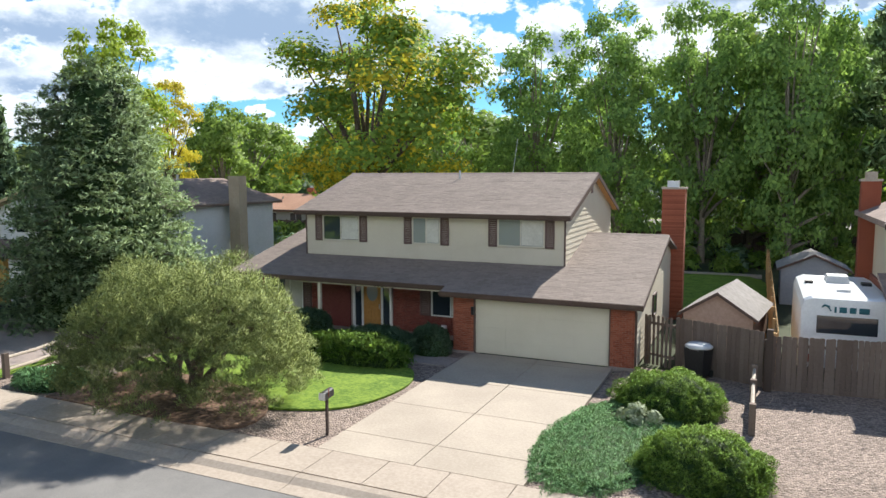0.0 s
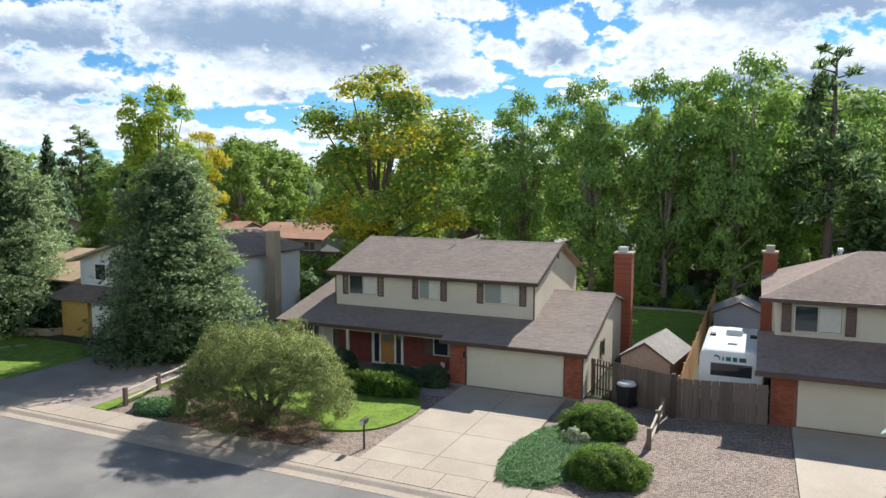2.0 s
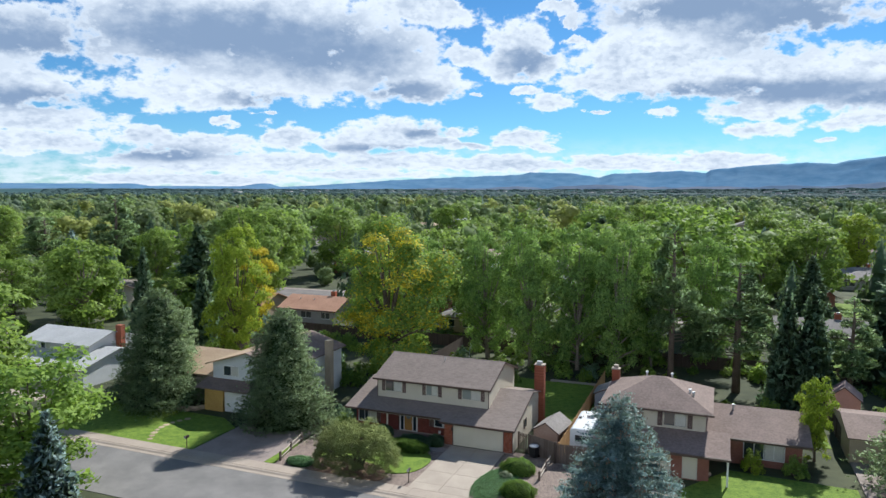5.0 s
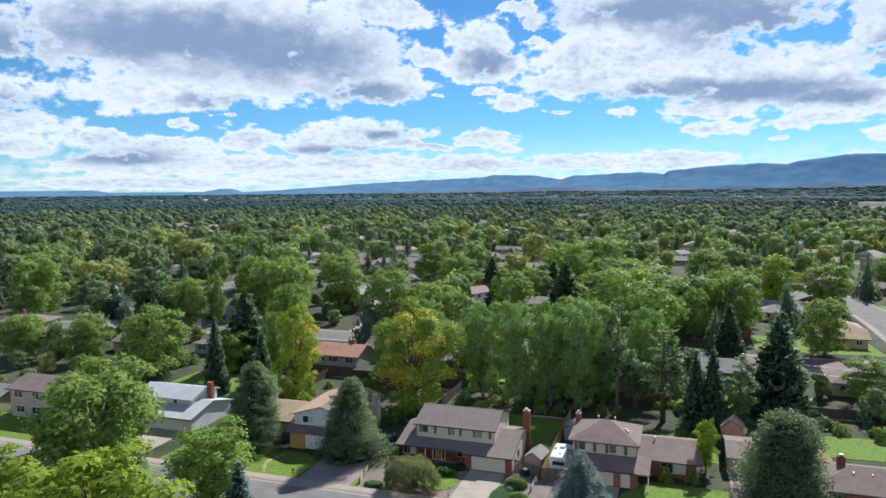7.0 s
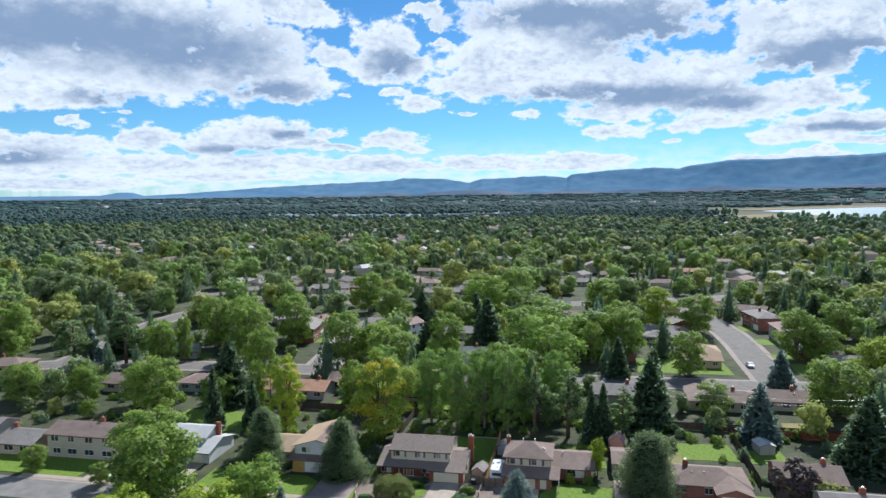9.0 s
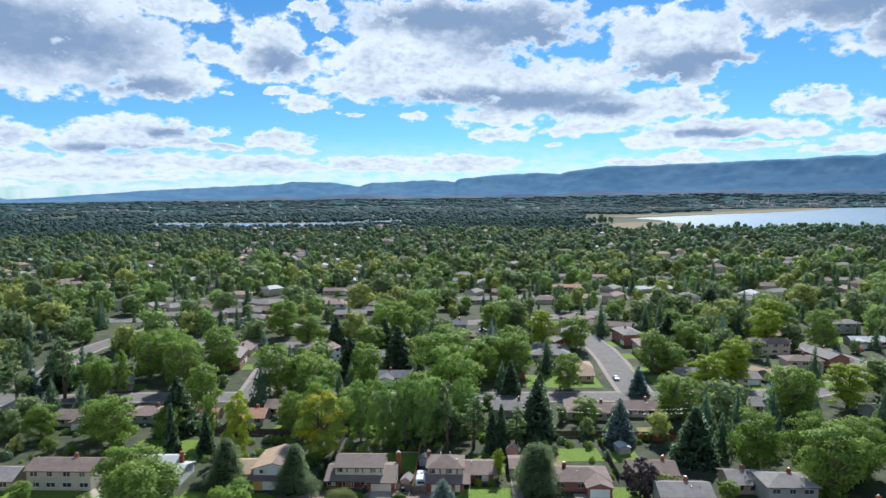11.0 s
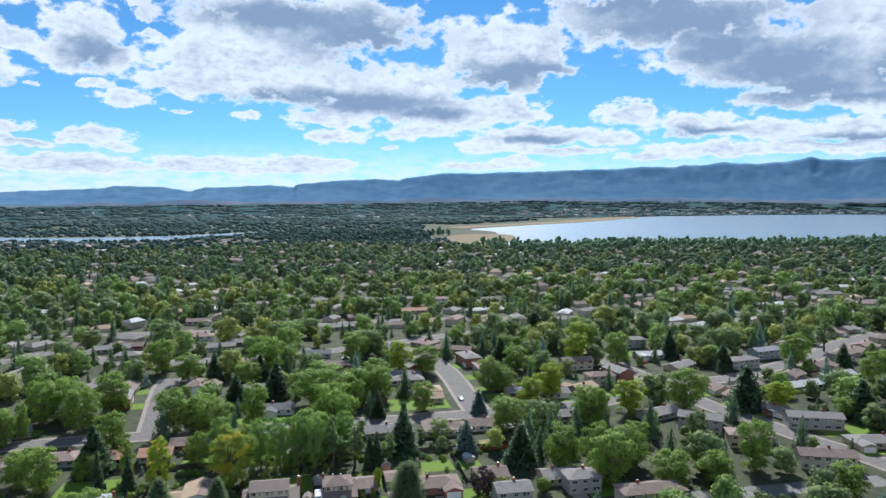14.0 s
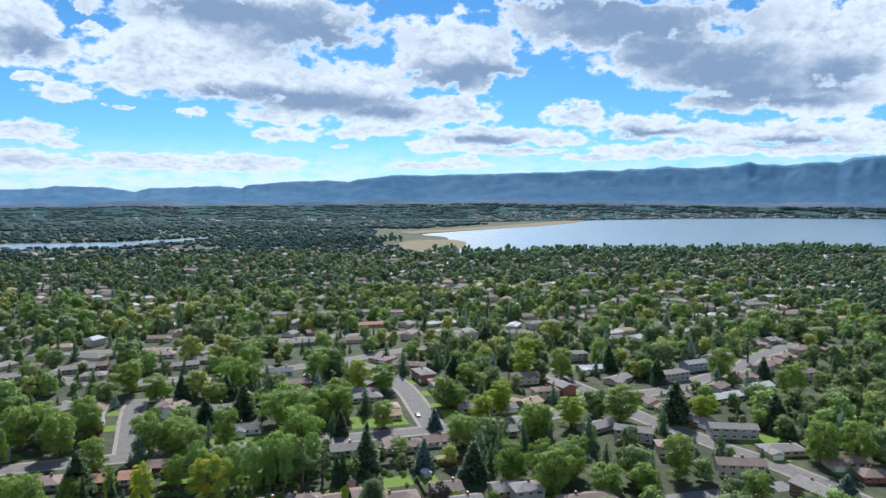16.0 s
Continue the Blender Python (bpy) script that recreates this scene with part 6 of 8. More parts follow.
# the houses that line the streets behind, each with its drive and front lawn
street_rng = random.Random(41)
taken = [(r[0], r[1], r[2] / 2 + 8.5) for rows in HOUSES for r in rows] + [(x, y, 13) for x, y in ((-2, 5), (21, 6), (-28, 6), (-54, 6), (139, 42))]
kerbs = [(p, w / 2) for path, w in ROADS.values() for p in bend(path, 10)]
STREET_HOMES = []
for street, gap in (("side_right", 21), ("far_right", 22), ("curve", 22), ("back", 24), ("court", 22)):
    line, walked = bend(ROADS[street][0], 12), 8.0
    for (ax, ay), (bx, by) in zip(line, line[1:]):
        step = math.hypot(bx - ax, by - ay)
        walked += step
        if walked < gap:
            continue
        made = False
        for side in (-1, 1):
            nx, ny = -(by - ay) / step * side, (bx - ax) / step * side
            off = ROADS[street][1] / 2 + street_rng.uniform(11, 13)
            x, y = ax + nx * off, ay + ny * off
            if y < 50 and x < 130 or y < 118 and x < 100 or y > 330 or not -110 < x < 420 or any(math.hypot(x - p, y - q) < r for p, q, r in taken) or any(math.hypot(x - p[0], y - p[1]) < w + 7.5 for p, w in kerbs):
                continue
            made = True
            turn = math.degrees(math.atan2(ny, nx)) - 90
            wide = street_rng.uniform(12, 16.5)
            roof = street_rng.choice(("br", "gr", "pk", "gr", "br", "dk", "gr", "tn"))
            simple_house(round(x, 1), round(y, 1), wide, 9.2, turn + 180, 2 if street_rng.random() < 0.3 else 1, roof, WALLS[street_rng.choice((0, 2, 5, 3, 0))], hip=street_rng.random() < 0.4, seed=int(x + y))
            taken.append((x, y, wide / 2 + 8.5))
            STREET_HOMES.append((x, y, wide))
            spot = pose(x, y, 0, 0, 0, turn)
            drive_x = wide * 0.28 * street_rng.choice((-1, 1))
            lone("driveway", Form().slab([spot @ Vector(p) for p in ((drive_x - 2.4, -4.5 - off + 11, 0.075), (drive_x - 2.4, -off + 5, 0.075), (drive_x + 2.4, -off + 5, 0.075), (drive_x + 2.4, -4.5 - off + 11, 0.075))], 0.07), M_CONCRETE_OLD, "pale concrete driveway before a house", "driveway", "structure")
            g0, g1 = (-wide / 2, drive_x - 3) if drive_x > 0 else (drive_x + 3, wide / 2)
            lone("lawn", Form().plate([spot @ Vector(p) for p in ((g0, -off + 6.2, 0.07), (g1, -off + 6.2, 0.07), (g1, -4.8, 0.07), (g0, -4.8, 0.07))], 0.06), M_LAWN, "mown green front lawn before a house", "lawn", "structure")
        if made:
            walked = 0.0

# the neighbour with the hipped upper roof
right = thing("house", "split-level cream and red brick house with a purplish-brown hipped roof", "house")
RM = ROOFS["br"]
part("wall", Form().box(13.6, 0.35, 0, 22.4, 10.8, 2.6), WALLS[3], right, "red brick lower wall")
part("wall", Form().box(13.7, 3.0, 2.5, 22.0, 10.6, 5.1), M_CREAM, right, "cream upper wall")
e = [(13.1, 2.4, 5.1), (22.6, 2.4, 5.1), (22.6, 11.2, 5.1), (13.1, 11.2, 5.1)]
part("roof", Form().add(e + [(17.3, 6.8, 6.9), (18.4, 6.8, 6.9)] + [(u, v, z - 0.2) for u, v, z in e], [(0, 1, 5, 4), (1, 2, 5), (2, 3, 4, 5), (3, 0, 4), (0, 6, 7, 1), (1, 7, 8, 2), (2, 8, 9, 3), (3, 9, 6, 0), (9, 8, 7, 6)]), RM, right, "brown hipped roof")
part("roof", Form().slab([(13.0, -0.55, 2.5), (24.0, -0.55, 2.5), (24.0, 3.3, 3.4), (13.0, 3.3, 3.4)], 0.14), RM, right, "brown lean-to roof over the garage")
part("wall", Form().box(22.4, 5.6, 0, 29.8, 14.5, 2.5), WALLS[3], right, "brick wing wall")
part("roof", Form().slab([(22.0, 4.9, 2.5), (30.5, 4.9, 2.5), (30.5, 10.2, 3.95), (22.0, 10.2, 3.95)], 0.14), RM, right)
part("roof", Form().slab([(22.0, 10.2, 3.95), (30.5, 10.2, 3.95), (30.5, 15.2, 2.5), (22.0, 15.2, 2.5)], 0.14), RM, right)
part("roof", Form().slab([(22.0, -0.55, 2.5), (24.0, -0.55, 2.5), (24.0, 5.2, 2.62), (22.0, 5.2, 2.9)], 0.12), RM, right, "brown gabled wing roof")
for x0, x1, y, z in ((13.0, 22.7, 2.36, 5.1), (12.95, 24.05, -0.6, 2.5), (24.0, 30.55, 4.86, 2.5)):
    part("gutter", Form().box(x0, y - 0.1, z - 0.2, x1, y + 0.02, z - 0.02), M_FASCIA, right)
window(right, 14.5, 16.3, 3.6, 4.7, 2.98, M_GLASS, M_TRIM, 2)
window(right, 18.6, 20.4, 3.6, 4.7, 2.98, M_GLASS, M_TRIM, 2)
for a in (13.95, 16.45, 18.05, 20.55):
    shutter(right, a, a + 0.4, 3.5, 4.8, 2.97)
part("garage_door", Form().box(14.6, 0.28, 0.12, 19.4, 0.36, 2.15), M_GARAGE, right, "cream double garage door")
for x0 in (20.3, 21.4):
    part("door_post", Form().box(x0, 0.27, 0.1, x0 + 0.1, 0.36, 2.2), M_TRIM, right)
part("front_door", Form().box(20.4, 0.3, 0.1, 21.4, 0.37, 2.15), M_GARAGE, right)
window(right, 25.2, 28.4, 0.7, 2.1, 5.58, M_GLASS, M_WHITE, 4)
part("porch_post", Form().box(23.75, -0.3, 0, 23.9, -0.15, 2.45), M_WHITE, right)
ch = part("chimney", Form().box(13.15, 9.7, 0, 13.85, 10.35, 6.35), M_BRICK, right, "red brick chimney")
part("chimney_crown", Form().box(13.1, 9.65, 6.35, 13.9, 10.4, 6.45).box(13.3, 9.8, 6.45, 13.7, 10.25, 6.75), M_CONCRETE, ch)
for x, y, z in ((16.6, 8.2, 6.35), (18.9, 8.0, 6.45), (20.6, 5.4, 5.8), (20.9, 5.0, 5.7), (24.3, 9.4, 3.7)):
    part("roof_vent", Form().tube([(x, y, z - 0.2), (x, y, z + 0.45)], [0.10, 0.10], 8).tube([(x, y, z + 0.4), (x, y, z + 0.52)], [0.16, 0.13], 8), M_STEEL, right)
brickwork(right, 13.65, 14.55, 0.34, 0.1, 2.4)

# the neighbour with the tan front-gabled roof
left = thing("house", "two-storey cream house with tan shingled gable roofs", "house")
TN = ROOFS["tn"]
part("wall", Form().box(-37.3, 2.6, 0, -29.5, 11.5, 2.7), WALLS[0], left, "cream wing wall")
part("wall", Form().box(-29.0, 1.8, 0, -19.8, 14.0, 5.0).add([(-29.0, 1.8, 5.0), (-19.8, 1.8, 5.0), (-24.2, 1.8, 6.3), (-29.0, 14.0, 5.0), (-19.8, 14.0, 5.0), (-24.2, 14.0, 6.3)], [(0, 1, 2), (5, 4, 3), (0, 2, 5, 3), (1, 4, 5, 2)]), WALLS[1], left, "white upper wall")
# brown shingles stand in for shade on this slope of the tan roof
part("roof", Form().slab([(-24.2, 1.2, 6.45), (-19.3, 1.2, 5.0), (-19.3, 14.4, 5.0), (-24.2, 14.4, 6.45)], 0.15), ROOFS["br"], left, "brown side of the front-gabled roof")
part("roof", Form().slab([(-29.6, 1.2, 4.85), (-24.2, 1.2, 6.45), (-24.2, 14.4, 6.45), (-29.6, 14.4, 4.85)], 0.15), TN, left, "tan front-gabled roof")
part("roof", Form().slab([(-38.0, 1.9, 3.3), (-29.3, 1.9, 3.3), (-29.3, 7.4, 4.9), (-38.0, 7.4, 4.9)], 0.14), TN, left, "tan wing roof")
part("roof", Form().slab([(-38.0, 7.4, 4.9), (-29.3, 7.4, 4.9), (-29.3, 12.2, 3.3), (-38.0, 12.2, 3.3)], 0.14), TN, left, "tan wing roof")
part("wall", Form().prism([(2.6, 2.7), (11.5, 2.7), (7.4, 4.7)], -37.3, -29.4), WALLS[0], left)
part("roof", Form().slab([(-29.8, -0.2, 2.55), (-19.6, -0.2, 2.55), (-19.6, 1.9, 3.2), (-29.8, 1.9, 3.2)], 0.14), ROOFS["br"], left, "brown lean-to roof over the garage")
part("wall", Form().box(-28.9, 0.2, 0, -26.5, 1.9, 2.5), material("ochre_panel", (0.45, 0.27, 0.075), (0.58, 0.37, 0.12), 3, 0.7, 0.1, 8), left, "ochre yellow panelled wall")
part("garage_door", Form().box(-26.3, 0.35, 0.1, -20.6, 0.5, 2.2), M_WHITE, left, "white garage door")
part("wall", Form().box(-26.5, 0.5, 0, -19.9, 1.9, 2.5), WALLS[1], left)
window(left, -35.5, -32.5, 0.9, 2.3, 2.58, M_GLASS, M_WHITE, 3)
window(left, -27.5, -25.6, 3.6, 4.6, 1.77, M_GLASS, M_WHITE, 2)
part("chimney", Form().box(-19.25, 9.2, 0, -18.5, 9.9, 6.6), WALLS[2], left, "tan chimney")
part("vent_pipe", Form().tube([(-22.0, 8.0, 5.6), (-22.0, 8.0, 6.7)], [0.08, 0.08], 8), M_STEEL, left)
part("planter_wall", Form().tube([(-33.5, 0.2, 0.2), (-31.5, -0.8, 0.2), (-29.6, -0.4, 0.2), (-29.0, 0.8, 0.2)], [0.28] * 4, 6), M_STONE, left, "low stone planter edge")


# the pale-roofed neighbour further along the street
pale = thing("house", "split-level white house with pale grey roofs", "house")
WH = ROOFS["wh"]
part("wall", Form().box(-61.0, 1.0, 0, -47.6, 11.5, 2.5), WALLS[1], pale, "white lower wall")
part("wall", Form().box(-61.0, 4.4, 2.4, -50.2, 11.3, 4.5).prism([(4.4, 4.5), (11.3, 4.5), (7.8, 5.45)], -61.0, -50.22), WALLS[1], pale, "white upper wall")
part("wall", Form().prism([(1.0, 2.5), (11.5, 2.5), (6.4, 3.75)], -47.75, -47.6), WALLS[1], pale)
part("roof", Form().slab([(-61.5, 3.8, 4.35), (-49.7, 3.8, 4.35), (-49.7, 7.8, 5.6), (-61.5, 7.8, 5.6)], 0.14), WH, pale, "pale grey upper roof")
part("roof", Form().slab([(-61.5, 7.8, 5.6), (-49.7, 7.8, 5.6), (-49.7, 11.9, 4.35), (-61.5, 11.9, 4.35)], 0.14), WH, pale, "pale grey upper roof")
part("roof", Form().slab([(-61.6, 0.3, 2.4), (-47.2, 0.3, 2.4), (-47.2, 6.4, 3.9), (-61.6, 6.4, 3.9)], 0.13), WH, pale, "pale grey lower roof")
part("roof", Form().slab([(-50.0, 6.4, 3.9), (-47.2, 6.4, 3.9), (-47.2, 12.0, 2.45), (-50.0, 12.0, 2.45)], 0.13), WH, pale, "pale grey lower roof")
part("gutter", Form().box(-61.6, 0.18, 2.22, -47.2, 0.3, 2.38), M_FASCIA, pale)
part("garage_door", Form().box(-54.2, 0.93, 0.1, -49.2, 1.02, 2.15), M_WHITE, pale, "white double garage door")
window(pale, -59.6, -57.2, 0.8, 2.0, 0.98, M_GLASS, M_WHITE, 2)
window(pale, -58.5, -56.9, 3.2, 4.1, 4.38, M_GLASS, M_WHITE, 2)
window(pale, -53.8, -52.2, 3.2, 4.1, 4.38, M_GLASS, M_WHITE, 2)
part("chimney", Form().box(-50.0, 8.4, 0, -49.1, 9.1, 6.2), M_BRICK, pale, "red brick chimney")
# ---- things in the yards ----
BOARD = {}


def fence_run(name, label, start, end, high, mat, board=0.14, gap=0.008, seed=1, rails_behind=1, dips=0.03, skip=()):
    """A board fence from start to end; every board, rail and post is a part."""
    a, b = Vector((*start, 0)), Vector((*end, 0))
    d = (b - a).normalized()
    turn = math.degrees(math.atan2(d.y, d.x))
    run = thing(name, label, "fence", (a.x, a.y, 0), turn)
    rng = random.Random(seed)
    length, n = (b - a).length, int((b - a).length / (board + gap))
    key = (mat.name, board, high)
    if key not in BOARD:
        BOARD[key] = [Form().add([(0, -0.01, 0.04), (board, -0.01, 0.04), (board, -0.01, high - c), (board - 0.03, -0.01, high), (0.03, -0.01, high), (0, -0.01, high - c), (0, 0.01, 0.04), (board, 0.01, 0.04), (board, 0.01, high - c), (board - 0.03, 0.01, high), (0.03, 0.01, high), (0, 0.01, high - c)],
                                 [(0, 1, 2, 3, 4, 5), (11, 10, 9, 8, 7, 6), (0, 6, 7, 1), (1, 7, 8, 2), (2, 8, 9, 3), (3, 9, 10, 4), (4, 10, 11, 5), (5, 11, 6, 0)]).mesh("board", mat) for c in (0.02, 0.03)]
    for i in range(n):
        if i in skip:
            continue
        part("board", BOARD[key][i % 2], None, run, at=pose(i * (board + gap), rng.uniform(-0.006, 0.006), rng.uniform(-dips, 0), 0, rng.uniform(-0.6, 0.6), 0))
    for z in (0.35, high - 0.35):
        part("rail", Form().box(0, 0.012, z, length, 0.055, z + 0.09), mat, run)
    for i in range(int(length / 2.4) + 1):
        part("post", Form().box(min(i * 2.4, length - 0.1), 0.03, 0, min(i * 2.4, length - 0.1) + 0.1, 0.13, high - 0.08), mat, run)
    return run


fence_run("wooden_fence", "weathered brown board fence beside the garage", (6.95, 1.0), (9.75, -0.25), 1.85, M_WOOD_OLD, seed=2)
fence_run("wooden_gate", "weathered open-slatted wooden gate beside the garage", (5.85, 1.5), (6.9, 1.02), 1.8, M_WOOD_OLD, board=0.09, gap=0.07, seed=3)
fence_run("wooden_fence", "weathered brown board fence before the caravan", (9.85, -0.45), (13.55, 0.05), 1.8, M_WOOD_OLD, seed=4)
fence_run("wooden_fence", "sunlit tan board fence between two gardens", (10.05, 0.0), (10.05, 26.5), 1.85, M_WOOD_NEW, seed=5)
part("corner_post", Form().box(-0.08, -0.1, 0, 0.1, 0.08, 2.0), M_WOOD_DARK, fence_run("wooden_fence", "short dark fence return at a corner post", (9.8, -0.6), (9.8, -0.1), 1.75, M_WOOD_DARK, seed=7))
# long dark fence along the back gardens, in panels
back_fence = thing("back_fence", "long dark weathered board fence behind the gardens", "fence", (-66, 38.9, 0))
panel_form = Form()
for k in range(16):
    panel_form.box(k * 0.15, -0.01, 0.04, k * 0.15 + 0.142, 0.012, 1.78 + 0.02 * (k % 3))
panel_form.box(0, 0.013, 0.4, 2.4, 0.05, 0.49).box(0, 0.013, 1.4, 2.4, 0.05, 1.49).box(2.34, 0.02, 0, 2.44, 0.12, 1.9)
fence_panel = panel_form.mesh("fence_panel", M_WOOD_DARK)
for k in range(66):
    tagged(part("fence_panel", fence_panel, None, back_fence, at=pose(2.4 * k, 0.15 * math.sin(k * 0.4), 0)), kind="stuff")
for x, y0, y1, lab in ((-12.8, 12, 38.5, "dark board fence between gardens"), (33.9, 14, 38.5, "brown board fence between gardens"), (61, 8, 38.5, "reddish board fence between gardens"), (-42.5, 12, 38.5, "dark board fence between gardens")):
    side = thing("side_fence", lab, "fence", (x, y0, 0), 90)
    for k in range(int((y1 - y0) / 2.4)):
        tagged(part("fence_panel", fence_panel, None, side, at=pose(2.4 * k, 0, 0)), kind="stuff")
red_form = Form()
for k in range(16):
    red_form.box(k * 0.15, -0.01, 0.04, k * 0.15 + 0.142, 0.012, 1.8)
red_panel = red_form.mesh("fence_panel", material("red_stained_wood", (0.20, 0.06, 0.035), (0.32, 0.11, 0.065), 5, 0.85, 0.3, 16, island=0.4))
red_fence = thing("red_fence", "red-stained board fence behind a garden", "fence", (62, 36.5, 0))
for k in range(12):
    tagged(part("fence_panel", red_panel, None, red_fence, at=pose(2.4 * k, 0, 0)), kind="stuff")


def rail_fence(label, pts, mat, rails=(0.35, 0.75), post=0.9):
    f = thing("rail_fence", label, "fence")
    for x, y in pts:
        part("post", Form().box(x - 0.08, y - 0.08, 0, x + 0.08, y + 0.08, post), M_WOOD_OLD, f)
    for (x0, y0), (x1, y1) in zip(pts, pts[1:]):
        for z in rails:
            part("rail", Form().tube([(x0, y0, z), ((x0 + x1) / 2, (y0 + y1) / 2, z - 0.03), (x1, y1, z + 0.02)], [0.05, 0.055, 0.045], 6), mat, f)
    return f


M_RAIL = material("silvered_wood", (0.36, 0.30, 0.24), (0.55, 0.48, 0.40), 4, 0.9, 0.4, 14)
rail_fence("pale split-rail fence beside the gravel yard", [(9.4, -4.7), (9.4, -2.4), (9.42, -0.7)], M_RAIL)
rail_fence("pale split-rail fence between two front yards", [(-12.9, -9.0), (-13.4, -6.6), (-13.8, -4.2)], M_RAIL)

# wheeled bin
bin_ = thing("wheeled_bin", "black wheeled rubbish bin with a pale grey lid", "bin", (7.75, 0.1, 0.08), -20)
part("body", Form().add([(-0.27, -0.3, 0.08), (0.27, -0.3, 0.08), (0.27, 0.3, 0.08), (-0.27, 0.3, 0.08), (-0.33, -0.38, 1.02), (0.33, -0.38, 1.02), (0.33, 0.38, 1.02), (-0.33, 0.38, 1.02)], [(3, 2, 1, 0), (4, 5, 6, 7), (0, 1, 5, 4), (1, 2, 6, 5), (2, 3, 7, 6), (3, 0, 4, 7)]), M_BLACK, bin_)
lid = Form()
lid.tube([(0, 0, 1.0), (0, 0, 1.06), (0, 0, 1.13), (0, 0, 1.16)], [0.42, 0.44, 0.36, 0.1], 14)
part("lid", lid, M_GREYLID, bin_, "pale grey domed lid", soft=True)
for sx in (-0.3, 0.3):
    part("wheel", Form().tube([(sx - 0.03, 0.3, 0.12), (sx + 0.03, 0.3, 0.12)], [0.12, 0.12], 12), M_RUBBER, bin_)

# letterboxes on posts
def letterbox(label, x, y, turn, colour):
    box = thing("letterbox", label, "letterbox", (x, y, 0.08), turn)
    part("post", Form().box(-0.032, -0.032, 0, 0.032, 0.032, 0.98), M_WOOD_DARK, box)
    pts = [(-0.09, 0.98), (0.09, 0.98)] + [(0.09 * math.cos(radians(a)), 1.1 + 0.09 * math.sin(radians(a))) for a in range(0, 181, 30)]
    part("body", Form().add([(u, -0.26, z) for u, z in pts] + [(u, 0.24, z) for u, z in pts], [tuple(range(len(pts))), tuple(range(2 * len(pts) - 1, len(pts) - 1, -1))] + [(i, i + len(pts), (i + 1) % len(pts) + len(pts), (i + 1) % len(pts)) for i in range(len(pts))]), colour, box)
    part("flap", Form().box(-0.085, -0.275, 0.99, 0.085, -0.26, 1.17), M_STEEL, box)
    part("flag", Form().box(0.092, -0.1, 1.05, 0.10, -0.06, 1.25), M_RED_DOOR, box)
    return box


letterbox("dark metal letterbox on a wooden post", -0.45, -9.05, 8, M_BLACK)
letterbox("weathered letterbox on a wooden post", -22.6, -10.0 + 0.25, -5, M_WOOD_DARK)

# garden shed
M_SHEDWALL = material("beige_pink_shed_paint", (0.42, 0.29, 0.22), (0.52, 0.37, 0.29), 4, 0.8, 0.1, 10)
def shed(label, x, y, turn, w, d, h, rise, wall, roof):
    s = thing("garden_shed", label, "shed", (x, y, 0), turn)
    a, b = w / 2, d / 2
    part("wall", Form().add([(-a, -b, 0), (a, -b, 0), (a, -b, h), (0, -b, h + rise), (-a, -b, h), (-a, b, 0), (a, b, 0), (a, b, h), (0, b, h + rise), (-a, b, h)], [(0, 1, 2, 3, 4), (9, 8, 7, 6, 5), (0, 5, 6, 1), (1, 6, 7, 2), (4, 9, 5, 0)]), wall, s)
    t = rise / a
    part("roof", Form().slab([(0, -b - 0.18, h + rise + 0.05), (0, b + 0.18, h + rise + 0.05), (-a - 0.2, b + 0.18, h - 0.2 * t + 0.05), (-a - 0.2, -b - 0.18, h - 0.2 * t + 0.05)], 0.07), roof, s)
    part("roof", Form().slab([(a + 0.2, -b - 0.18, h - 0.2 * t + 0.05), (a + 0.2, b + 0.18, h - 0.2 * t + 0.05), (0, b + 0.18, h + rise + 0.05), (0, -b - 0.18, h + rise + 0.05)], 0.07), roof, s)
    part("barge_board", Form().add([(-a - 0.2, -b - 0.2, h - 0.2 * t - 0.06), (0, -b - 0.2, h + rise - 0.06), (a + 0.2, -b - 0.2, h - 0.2 * t - 0.06), (a + 0.2, -b - 0.2, h - 0.2 * t + 0.06), (0, -b - 0.2, h + rise + 0.06), (-a - 0.2, -b - 0.2, h - 0.2 * t + 0.06)], [(0, 1, 4, 5), (1, 2, 3, 4)]), M_FASCIA, s)
    part("door", Form().box(-0.55, -b - 0.03, 0.05, 0.55, -b, 1.65), wall, s)
    return s


shed("beige garden shed with a pale brown shingled roof", 8.4, 4.5, -8, 2.35, 3.5, 1.72, 0.75, M_SHEDWALL, ROOFS["gr"])
shed("grey-blue garden shed behind the caravan", 12.0, 17.5, 0, 3.0, 3.0, 1.9, 0.7, WALLS[4], ROOFS["gr"])
shed("small pink barn-like shed with red trim", 35.4, 23.2, -8, 3.0, 3.0, 2.5, 1.2, material("pink_shed_paint", (0.42, 0.22, 0.17), (0.52, 0.29, 0.23), 4, 0.8, 0.1, 10), ROOFS["pk"])
shed("low brown outbuilding beside a drive", 36.2, 14.0, 90, 9.0, 4.6, 2.3, 0.9, WALLS[2], ROOFS["br"])
shed("small brown shed in a back garden", 44.0, 104, 0, 2.4, 2.4, 2.2, 0.9, WALLS[3], ROOFS["pk"])
shed("pale shed in a back garden", 66.0, 27.5, 10, 3.2, 4.0, 1.9, 0.5, WALLS[5], ROOFS["wh"])

